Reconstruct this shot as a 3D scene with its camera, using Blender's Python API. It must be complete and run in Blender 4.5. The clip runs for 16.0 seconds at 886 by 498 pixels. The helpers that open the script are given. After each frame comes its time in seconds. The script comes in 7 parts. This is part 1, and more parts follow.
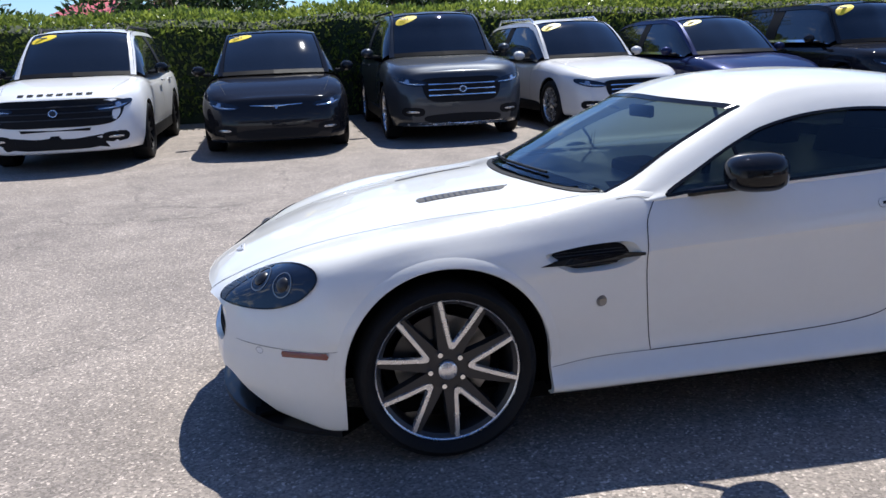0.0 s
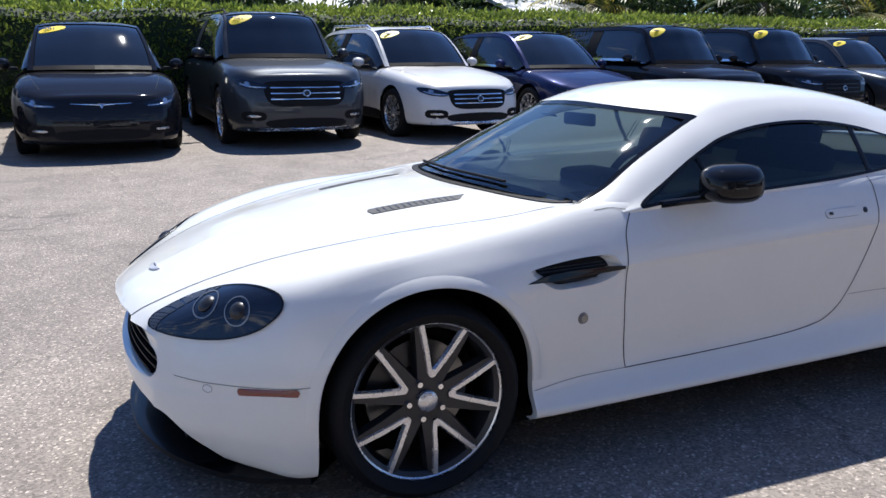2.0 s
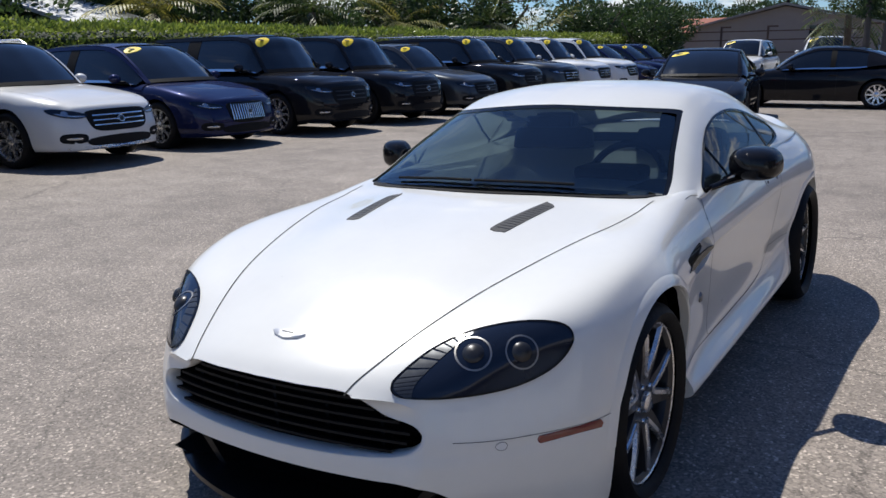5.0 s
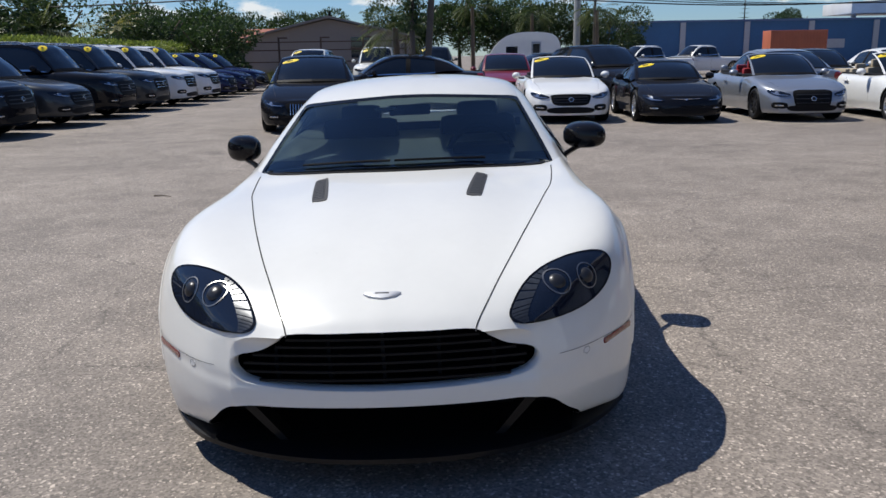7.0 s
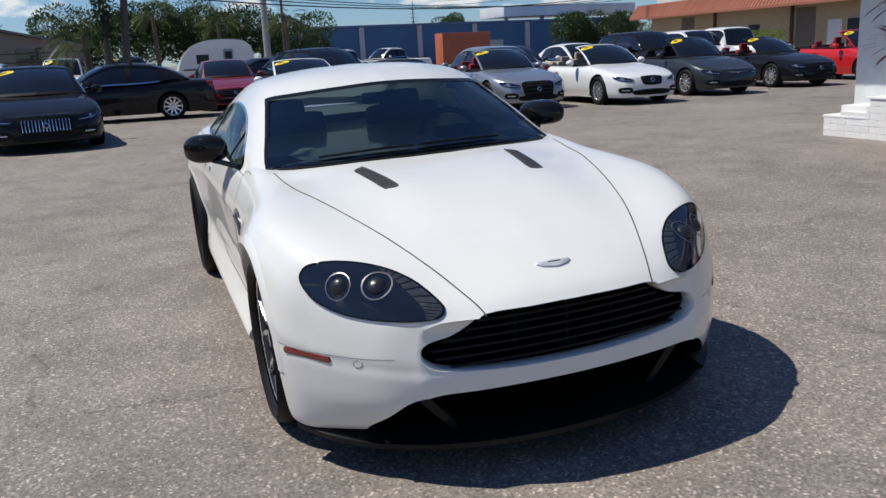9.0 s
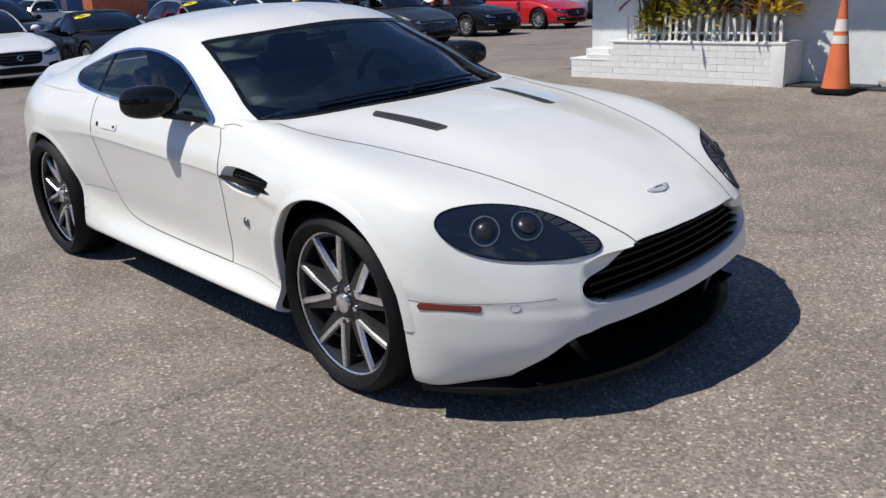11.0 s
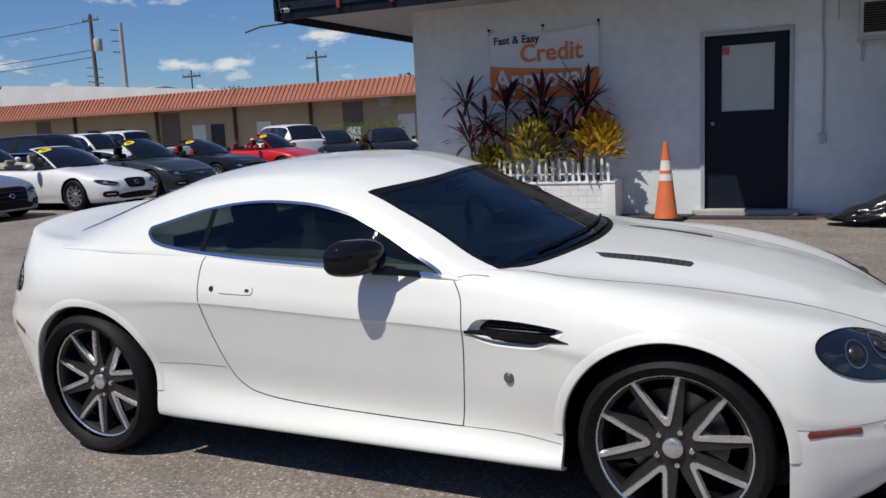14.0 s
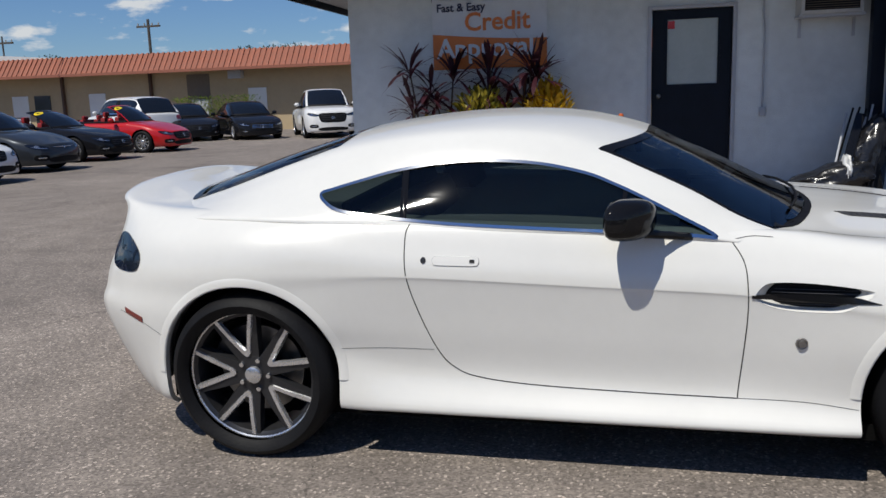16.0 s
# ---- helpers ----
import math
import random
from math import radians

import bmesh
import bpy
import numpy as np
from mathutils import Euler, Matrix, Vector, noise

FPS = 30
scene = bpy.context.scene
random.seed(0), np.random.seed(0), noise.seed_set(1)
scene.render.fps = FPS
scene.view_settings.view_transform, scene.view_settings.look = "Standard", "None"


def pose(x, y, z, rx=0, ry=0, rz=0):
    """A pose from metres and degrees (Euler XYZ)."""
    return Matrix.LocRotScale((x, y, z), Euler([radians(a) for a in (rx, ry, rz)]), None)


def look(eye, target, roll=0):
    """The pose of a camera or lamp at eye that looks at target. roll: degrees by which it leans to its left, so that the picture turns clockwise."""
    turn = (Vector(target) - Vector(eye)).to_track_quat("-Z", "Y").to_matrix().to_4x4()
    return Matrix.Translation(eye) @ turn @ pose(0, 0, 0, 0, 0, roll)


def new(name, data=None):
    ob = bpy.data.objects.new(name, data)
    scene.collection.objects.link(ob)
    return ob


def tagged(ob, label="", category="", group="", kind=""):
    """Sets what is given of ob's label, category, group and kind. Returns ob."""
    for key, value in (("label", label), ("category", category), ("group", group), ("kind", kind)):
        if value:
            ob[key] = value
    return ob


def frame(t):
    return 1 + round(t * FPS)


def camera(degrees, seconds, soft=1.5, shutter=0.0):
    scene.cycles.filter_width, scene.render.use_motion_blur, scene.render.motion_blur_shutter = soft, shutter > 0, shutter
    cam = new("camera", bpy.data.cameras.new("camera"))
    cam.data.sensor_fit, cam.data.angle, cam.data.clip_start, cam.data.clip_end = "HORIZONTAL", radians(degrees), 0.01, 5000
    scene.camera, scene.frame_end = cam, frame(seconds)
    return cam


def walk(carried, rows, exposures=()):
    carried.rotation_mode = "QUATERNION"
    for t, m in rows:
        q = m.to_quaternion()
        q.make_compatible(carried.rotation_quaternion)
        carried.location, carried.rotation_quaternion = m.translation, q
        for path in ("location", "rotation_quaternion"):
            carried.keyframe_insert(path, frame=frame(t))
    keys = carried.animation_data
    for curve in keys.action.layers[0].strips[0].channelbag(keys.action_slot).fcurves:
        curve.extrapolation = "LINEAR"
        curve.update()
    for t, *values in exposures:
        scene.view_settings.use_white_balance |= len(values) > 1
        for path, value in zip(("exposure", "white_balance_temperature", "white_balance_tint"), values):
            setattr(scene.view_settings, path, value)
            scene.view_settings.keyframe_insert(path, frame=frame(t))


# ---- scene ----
cam = camera(56.65, 16.0)
PATH = [
    (0, (-0.507, -3.512, 1.439), (-0.150, -1.608, 0.942), -2.23),
    (0.5, (-0.527, -3.518, 1.441), (-0.130, -1.626, 0.931), -1.49),
    (1, (-0.587, -3.474, 1.428), (-0.130, -1.593, 0.927), 0.31),
    (1.5, (-0.734, -3.298, 1.389), (-0.222, -1.430, 0.889), 0.89),
    (2, (-0.972, -3.062, 1.400), (-0.165, -1.296, 0.916), 0.56),
    (2.5, (-1.343, -2.974, 1.435), (-0.126, -1.454, 0.978), -0.06),
    (3, (-1.723, -2.975, 1.428), (-0.353, -1.602, 0.939), 0.55),
    (3.5, (-2.118, -2.776, 1.413), (-0.695, -1.462, 0.912), 1.30),
    (3.7, (-2.216, -2.661, 1.429), (-0.753, -1.388, 0.942), 1.11),
    (5.8, (-2.701, -0.870, 1.337), (-0.879, -0.190, 0.870), -0.45),
    (6, (-2.830, -0.699, 1.317), (-0.958, -0.176, 0.847), 0.17),
    (6.5, (-3.124, -0.457, 1.340), (-1.203, -0.196, 0.850), 0.08),
    (7, (-3.313, -0.248, 1.361), (-1.367, -0.195, 0.903), -0.85),
    (7.5, (-3.296, 0.208, 1.419), (-1.325, 0.046, 1.125), -0.67),
    (8, (-3.178, 0.590, 1.399), (-1.212, 0.300, 1.174), -1.99),
    (8.5, (-3.156, 0.970, 1.328), (-1.245, 0.478, 1.004), -2.72),
    (9, (-3.070, 1.270, 1.291), (-1.243, 0.603, 0.827), -2.73),
    (9.2, (-2.977, 1.419, 1.272), (-1.186, 0.690, 0.762), -2.40),
    (11.3, (-2.128, 2.599, 1.281), (-0.786, 1.230, 0.709), -2.70),
    (11.5, (-2.060, 2.695, 1.303), (-0.746, 1.290, 0.755), -2.81),
    (12, (-1.717, 2.888, 1.311), (-0.461, 1.397, 0.867), -3.32),
    (12.5, (-1.404, 3.151, 1.328), (-0.249, 1.563, 0.951), -2.93),
    (13, (-1.133, 3.337, 1.346), (-0.072, 1.676, 1.009), -2.80),
    (13.5, (-0.752, 3.429, 1.337), (0.215, 1.706, 1.023), -2.66),
    (14, (-0.437, 3.579, 1.358), (0.392, 1.783, 1.062), -2.70),
    (14.5, (-0.103, 3.670, 1.373), (0.619, 1.821, 1.124), -2.99),
    (15, (0.281, 3.640, 1.349), (0.908, 1.756, 1.105), -2.03),
    (15.5, (0.690, 3.762, 1.324), (1.187, 1.850, 1.010), -1.07),
    (16, (1.154, 3.767, 1.314), (1.589, 1.849, 0.950), -1.96),
]
walk(cam, [(t, look(eye, target, roll)) for t, eye, target, roll in PATH],
     exposures=[(0.0, 0.66, 6380, 9), (3.6, 0.60, 6380, 9), (5.9, -0.08, 6680, 7), (6.5, 0.12, 6680, 7), (7.4, 0.04, 6680, 7), (9.2, 0.02, 6680, 7), (12.0, -0.02, 6680, 7), (16.0, -0.24, 6680, 7)])
# ---------- world, sun ----------
SUN_TRAVEL = Vector((-0.26, -0.53, -0.97)).normalized()
world = bpy.data.worlds.new("sky")
scene.world = world
world.use_nodes = True
wn, wl = world.node_tree.nodes, world.node_tree.links
sky = wn.new("ShaderNodeTexSky")
sky.sky_type = "NISHITA"
sky.sun_disc = False
sky.sun_elevation = math.asin(-SUN_TRAVEL.z)
sky.sun_rotation = math.atan2(-SUN_TRAVEL.x, -SUN_TRAVEL.y)
sky.air_density, sky.dust_density, sky.ozone_density = 1.0, 0.05, 2.2
# scattered fair-weather clouds mixed into the sky dome
geo = wn.new("ShaderNodeTexCoord")
mp = wn.new("ShaderNodeMapping")
mp.inputs["Scale"].default_value = (1.0, 1.0, 2.7)
wl.new(geo.outputs["Generated"], mp.inputs["Vector"])
cn = wn.new("ShaderNodeTexNoise")
cn.inputs["Scale"].default_value, cn.inputs["Detail"].default_value, cn.inputs["Roughness"].default_value = 10.5, 8.0, 0.55
wl.new(mp.outputs[0], cn.inputs["Vector"])
cr = wn.new("ShaderNodeValToRGB")
cr.color_ramp.elements[0].position, cr.color_ramp.elements[1].position = 0.548, 0.635
cr.color_ramp.elements[0].color, cr.color_ramp.elements[1].color = (0, 0, 0, 1), (0.9, 0.9, 0.9, 1)
wl.new(cn.outputs["Fac"], cr.inputs[0])
cm = wn.new("ShaderNodeMix"); cm.data_type = "RGBA"
# the clouds lie low round the horizon, the sky overhead is clear
sxyz = wn.new("ShaderNodeSeparateXYZ"); wl.new(geo.outputs["Generated"], sxyz.inputs[0])
fade = wn.new("ShaderNodeMapRange"); fade.interpolation_type = "SMOOTHSTEP"
fade.inputs["From Min"].default_value, fade.inputs["From Max"].default_value = 0.24, 0.5
fade.inputs["To Min"].default_value, fade.inputs["To Max"].default_value = 1.0, 0.0
wl.new(sxyz.outputs["Z"], fade.inputs["Value"])
cf = wn.new("ShaderNodeMath"); cf.operation = "MULTIPLY"
wl.new(cr.outputs[0], cf.inputs[0]); wl.new(fade.outputs[0], cf.inputs[1])
wl.new(cf.outputs[0], cm.inputs["Factor"])
tint = wn.new("ShaderNodeMix"); tint.data_type, tint.blend_type = "RGBA", "MULTIPLY"
tint.inputs["Factor"].default_value = 1.0
wl.new(sky.outputs[0], tint.inputs["A"])
tint.inputs["B"].default_value = (0.445, 0.605, 0.89, 1)
wl.new(tint.outputs["Result"], cm.inputs["A"])
cm.inputs["B"].default_value = (7.4, 7.6, 8.0, 1)
wl.new(cm.outputs["Result"], wn["Background"].inputs["Color"])
wn["Background"].inputs["Strength"].default_value = 0.108
sun = new("sun", bpy.data.lights.new("sun", "SUN"))
sun.data.energy, sun.data.angle, sun.data.color = 4.7, radians(0.53), (1.0, 0.965, 0.915)
sun.matrix_world = look((0, 0, 30), Vector((0, 0, 30)) + SUN_TRAVEL)


# ---------- materials ----------
def node_mat(name):
    m = bpy.data.materials.new(name)
    m.use_nodes = True
    return m, m.node_tree.nodes, m.node_tree.links, m.node_tree.nodes["Principled BSDF"]


def plain(name, color, rough=0.5, metal=0.0, coat=0.0, vary=0.12, scale=6.0, bump=0.0, bump_scale=60.0, spec=0.5, rand=0.0):
    """A surface with two scales of variation in colour and roughness."""
    m, n, l, b = node_mat(name)
    tc = n.new("ShaderNodeTexCoord")
    n1 = n.new("ShaderNodeTexNoise"); n1.inputs["Scale"].default_value = scale; n1.inputs["Detail"].default_value = 5
    n2 = n.new("ShaderNodeTexNoise"); n2.inputs["Scale"].default_value = scale * 9; n2.inputs["Detail"].default_value = 3
    l.new(tc.outputs["Object"], n1.inputs["Vector"]); l.new(tc.outputs["Object"], n2.inputs["Vector"])
    ad = n.new("ShaderNodeMath"); ad.operation = "MULTIPLY_ADD"; ad.inputs[1].default_value = 0.4
    l.new(n2.outputs["Fac"], ad.inputs[0]); l.new(n1.outputs["Fac"], ad.inputs[2])
    mr = n.new("ShaderNodeMapRange")
    mr.inputs["From Min"].default_value, mr.inputs["From Max"].default_value = 0.4, 1.0
    mr.inputs["To Min"].default_value, mr.inputs["To Max"].default_value = 1 - vary, 1 + vary
    l.new(ad.outputs[0], mr.inputs["Value"])
    fac = mr.outputs[0]
    if rand:
        oi = n.new("ShaderNodeObjectInfo")
        r2 = n.new("ShaderNodeMapRange"); r2.inputs["To Min"].default_value = 1 - rand; r2.inputs["To Max"].default_value = 1 + rand
        l.new(oi.outputs["Random"], r2.inputs["Value"])
        mu = n.new("ShaderNodeMath"); mu.operation = "MULTIPLY"
        l.new(fac, mu.inputs[0]); l.new(r2.outputs[0], mu.inputs[1]); fac = mu.outputs[0]
    vm = n.new("ShaderNodeVectorMath"); vm.operation = "SCALE"
    vm.inputs[0].default_value = color
    l.new(fac, vm.inputs["Scale"])
    l.new(vm.outputs[0], b.inputs["Base Color"])
    rr = n.new("ShaderNodeMapRange"); rr.inputs["To Min"].default_value = max(0.02, rough * 0.8); rr.inputs["To Max"].default_value = min(1, rough * 1.2)
    l.new(n1.outputs["Fac"], rr.inputs["Value"]); l.new(rr.outputs[0], b.inputs["Roughness"])
    b.inputs["Metallic"].default_value = metal
    b.inputs["Specular IOR Level"].default_value = spec
    if coat:
        b.inputs["Coat Weight"].default_value, b.inputs["Coat Roughness"].default_value = coat, 0.03
    if bump:
        n3 = n.new("ShaderNodeTexNoise"); n3.inputs["Scale"].default_value = bump_scale; n3.inputs["Detail"].default_value = 4
        l.new(tc.outputs["Object"], n3.inputs["Vector"])
        bp = n.new("ShaderNodeBump"); bp.inputs["Strength"].default_value = bump; bp.inputs["Distance"].default_value = 0.01
        l.new(n3.outputs["Fac"], bp.inputs["Height"]); l.new(bp.outputs[0], b.inputs["Normal"])
    return m


def paint(name, color, metal=0.0, rough=0.35):
    return plain(name, color, rough, metal, coat=0.6 if max(color) < 0.1 else 0.8, vary=0.03, scale=3, spec=0.0 if max(color) < 0.1 else 0.25)


def glass(name, tint, gloss=0.08, ior=1.5):
    """Tinted pane: lets tinted light through, mirrors by angle."""
    m, n, l, b = node_mat(name)
    n.remove(b)
    tr = n.new("ShaderNodeBsdfTransparent"); tr.inputs[0].default_value = (*tint, 1)
    gl = n.new("ShaderNodeBsdfGlossy"); gl.inputs["Roughness"].default_value = 0.02
    fr = n.new("ShaderNodeFresnel"); fr.inputs["IOR"].default_value = ior
    mx = n.new("ShaderNodeMixShader")
    l.new(fr.outputs[0], mx.inputs[0]); l.new(tr.outputs[0], mx.inputs[1]); l.new(gl.outputs[0], mx.inputs[2])
    l.new(mx.outputs[0], n["Material Output"].inputs["Surface"])
    return m


def asphalt():
    m, n, l, b = node_mat("sun_bleached_asphalt")
    tc = n.new("ShaderNodeTexCoord")
    def noi(s, d=4, r=0.6):
        x = n.new("ShaderNodeTexNoise"); x.inputs["Scale"].default_value = s; x.inputs["Detail"].default_value = d; x.inputs["Roughness"].default_value = r
        l.new(tc.outputs["Object"], x.inputs["Vector"]); return x
    big, mid, fine = noi(0.35, 6), noi(2.2, 6, 0.65), noi(70, 3, 0.7)
    vo = n.new("ShaderNodeTexVoronoi"); vo.inputs["Scale"].default_value = 105; l.new(tc.outputs["Object"], vo.inputs["Vector"])
    sp = n.new("ShaderNodeSeparateColor"); l.new(vo.outputs["Color"], sp.inputs[0])
    ramp = n.new("ShaderNodeValToRGB")
    for e, (p, c) in zip(ramp.color_ramp.elements, ((0.33, (0.136, 0.115, 0.099, 1)), (0.67, (0.276, 0.235, 0.201, 1)))):
        e.position, e.color = p, c
    a1 = n.new("ShaderNodeMath"); a1.operation = "MULTIPLY_ADD"; a1.inputs[1].default_value = 0.5
    l.new(mid.outputs["Fac"], a1.inputs[0])
    h1 = n.new("ShaderNodeMath"); h1.operation = "MULTIPLY"; h1.inputs[1].default_value = 0.5
    l.new(big.outputs["Fac"], h1.inputs[0]); l.new(h1.outputs[0], a1.inputs[2])
    l.new(a1.outputs[0], ramp.inputs[0])
    # stones in the surface: pale and dark chips
    chip = n.new("ShaderNodeMapRange"); chip.inputs["From Min"].default_value = 0.0; chip.inputs["To Min"].default_value = 0.62; chip.inputs["To Max"].default_value = 1.36
    l.new(sp.outputs[0], chip.inputs["Value"])
    wch = n.new("ShaderNodeMapRange"); wch.inputs["From Min"].default_value, wch.inputs["From Max"].default_value, wch.inputs["To Max"].default_value = 0.90, 0.97, 1.3
    l.new(sp.outputs[1], wch.inputs["Value"])
    chs = n.new("ShaderNodeMath"); chs.operation = "ADD"; l.new(chip.outputs[0], chs.inputs[0]); l.new(wch.outputs[0], chs.inputs[1])
    f2 = n.new("ShaderNodeMapRange"); f2.inputs["From Min"].default_value = 0.3; f2.inputs["From Max"].default_value = 0.7; f2.inputs["To Min"].default_value = 0.85; f2.inputs["To Max"].default_value = 1.15
    l.new(fine.outputs["Fac"], f2.inputs["Value"])
    mu = n.new("ShaderNodeMath"); mu.operation = "MULTIPLY"; l.new(chs.outputs[0], mu.inputs[0]); l.new(f2.outputs[0], mu.inputs[1])
    # hairline cracks
    ck = n.new("ShaderNodeTexVoronoi"); ck.feature = "DISTANCE_TO_EDGE"; ck.inputs["Scale"].default_value = 0.33
    wob = n.new("ShaderNodeVectorMath"); wob.operation = "MULTIPLY_ADD"; wob.inputs[1].default_value = (0.7, 0.7, 0)
    l.new(noi(1.4, 6, 0.7).outputs["Color"], wob.inputs[0]); l.new(tc.outputs["Object"], wob.inputs[2]); l.new(wob.outputs[0], ck.inputs["Vector"])
    cl = n.new("ShaderNodeMapRange"); cl.inputs["From Max"].default_value = 0.004; cl.inputs["To Min"].default_value = 0.55
    l.new(ck.outputs["Distance"], cl.inputs["Value"])
    # dark oil stains
    st = noi(0.9, 3, 0.5)
    sr = n.new("ShaderNodeMapRange"); sr.inputs["From Min"].default_value = 0.66; sr.inputs["From Max"].default_value = 0.74; sr.inputs["To Min"].default_value = 1.0; sr.inputs["To Max"].default_value = 0.72
    l.new(st.outputs["Fac"], sr.inputs["Value"])
    m2 = n.new("ShaderNodeMath"); m2.operation = "MULTIPLY"; l.new(mu.outputs[0], m2.inputs[0]); l.new(cl.outputs[0], m2.inputs[1])
    m3 = n.new("ShaderNodeMath"); m3.operation = "MULTIPLY"; l.new(m2.outputs[0], m3.inputs[0]); l.new(sr.outputs[0], m3.inputs[1])
    vm = n.new("ShaderNodeVectorMath"); vm.operation = "SCALE"; l.new(ramp.outputs[0], vm.inputs[0]); l.new(m3.outputs[0], vm.inputs["Scale"])
    l.new(vm.outputs[0], b.inputs["Base Color"])
    b.inputs["Roughness"].default_value = 0.78
    bp = n.new("ShaderNodeBump"); bp.inputs["Strength"].default_value = 0.45; bp.inputs["Distance"].default_value = 0.006
    ba = n.new("ShaderNodeMath"); ba.operation = "ADD"; l.new(sp.outputs[0], ba.inputs[0]); l.new(fine.outputs["Fac"], ba.inputs[1])
    l.new(ba.outputs[0], bp.inputs["Height"]); l.new(bp.outputs[0], b.inputs["Normal"])
    return m


ASPHALT = asphalt()
WHITE = paint("pearl_white_paint", (0.745, 0.735, 0.695), 0.0, 0.3)
BLACK = paint("black_paint", (0.012, 0.012, 0.014))
GLOSSBLACK = paint("gloss_black", (0.008, 0.008, 0.009))
NAVY = paint("dark_blue_paint", (0.012, 0.017, 0.06), 0.3)
GREYP = paint("dark_grey_paint", (0.05, 0.055, 0.062), 0.5)
SILVER = paint("silver_blue_paint", (0.30, 0.32, 0.36), 0.6)
SUVWHITE = paint("white_paint", (0.74, 0.74, 0.73))
WHITEGREY = paint("warm_white_paint", (0.62, 0.61, 0.59))
RED = paint("red_paint", (0.50, 0.012, 0.014))
MAROON = paint("maroon_paint", (0.18, 0.012, 0.02))
TAN = paint("champagne_paint", (0.38, 0.34, 0.28), 0.4)
CARBON = plain("dark_carbon", (0.008, 0.008, 0.009), 0.35, coat=0.25, vary=0.2, scale=30, spec=0.1)
PLASTIC = plain("black_plastic", (0.008, 0.008, 0.009), 0.6, vary=0.2, scale=12, spec=0.15)
RUBBER = plain("tyre_rubber", (0.008, 0.008, 0.009), 0.6, vary=0.25, scale=10, bump=0.15, bump_scale=90, spec=0.18)
LINER = plain("arch_liner", (0.006, 0.006, 0.006), 0.95, vary=0.2, spec=0.05)
GAP = plain("panel_gap", (0.045, 0.045, 0.045), 0.9, vary=0.1, spec=0.1)
ALU = plain("machined_alloy", (0.70, 0.70, 0.71), 0.27, 0.85, vary=0.06, scale=20)
DARKALLOY = plain("graphite_alloy", (0.038, 0.038, 0.041), 0.34, 0.5, vary=0.1, scale=14)
BADGE = plain("badge_silver", (0.60, 0.60, 0.61), 0.35, 0.3, vary=0.05, scale=60)
CHROME = plain("chrome", (0.75, 0.76, 0.78), 0.1, 1.0, vary=0.03)
STEEL = plain("brake_steel", (0.28, 0.27, 0.26), 0.4, 0.9, vary=0.2, scale=25)
LEATHER = plain("dark_leather", (0.012, 0.012, 0.014), 0.6, vary=0.2, scale=9, spec=0.2)
BEIGE = plain("beige_leather", (0.42, 0.35, 0.25), 0.6, vary=0.12)
REDHIDE = plain("red_leather", (0.30, 0.02, 0.02), 0.5)
DARKGLASS = plain("tinted_glass", (0.008, 0.010, 0.013), 0.04, vary=0.05, spec=0.8)
WSGLASS = glass("windscreen_glass", (0.42, 0.51, 0.53), ior=1.85)
SIDEGLASS = glass("tinted_side_glass", (0.24, 0.285, 0.285), ior=1.55)
LAMPGLASS = plain("smoked_lamp_cover", (0.010, 0.014, 0.026), 0.03, coat=0.4, vary=0.1, spec=0.35)
LAMPCLEAR = plain("lamp_reflector", (0.45, 0.47, 0.5), 0.12, 0.8, vary=0.3, scale=30)
LEDGREY = plain("lamp_bezel", (0.045, 0.05, 0.06), 0.3, 0.3, vary=0.3, scale=40)
VENTMESH = plain("vent_mesh", (0.035, 0.035, 0.037), 0.7, 0.0, vary=0.15, scale=200)
AMBER = plain("red_reflector", (0.17, 0.018, 0.012), 0.25, coat=1.0, vary=0.12, scale=60)
TAILRED = plain("tail_lamp_red", (0.25, 0.01, 0.012), 0.12, coat=1.0)
YELLOW = plain("yellow_tag", (0.85, 0.62, 0.02), 0.5, vary=0.04)
INK = plain("black_ink", (0.01, 0.01, 0.01), 0.6)
STUCCO = plain("grey_white_stucco", (0.665, 0.695, 0.695), 0.85, vary=0.17, scale=0.9, bump=0.35, bump_scale=55)
WHITEBRICK = plain("white_painted_brick", (0.72, 0.71, 0.69), 0.8, vary=0.1, scale=5, bump=0.4, bump_scale=40, rand=0.04)
DARKBLUE = plain("navy_trim_paint", (0.007, 0.011, 0.020), 0.5, vary=0.25, scale=4, spec=0.18)
CAPBROWN = plain("dark_brown_cap", (0.045, 0.026, 0.028), 0.6, vary=0.3, scale=5)
BLUETRIM = plain("faded_blue_trim", (0.10, 0.16, 0.30), 0.6, vary=0.3, scale=5)
ACGREY = plain("aged_cream_enamel", (0.50, 0.49, 0.46), 0.55, vary=0.14, scale=4)
FRAMEGREY = plain("grey_door_frame", (0.42, 0.43, 0.46), 0.6, vary=0.1)
REDTRIM = plain("red_rafter_end", (0.22, 0.02, 0.02), 0.6)
SOFFIT = plain("soffit_grey", (0.35, 0.35, 0.36), 0.8, vary=0.12)
PAPER = plain("frosted_pane", (0.42, 0.46, 0.44), 0.35, vary=0.1, scale=3)
BANNERW = plain("white_vinyl", (0.66, 0.67, 0.69), 0.5, vary=0.06, bump=0.2, bump_scale=7)
ORANGE = plain("orange_vinyl", (0.68, 0.19, 0.04), 0.5, vary=0.06)
NAVYINK = plain("navy_letters", (0.02, 0.025, 0.07), 0.6)
CONE = plain("orange_cone_plastic", (0.64, 0.15, 0.05), 0.45, vary=0.1)
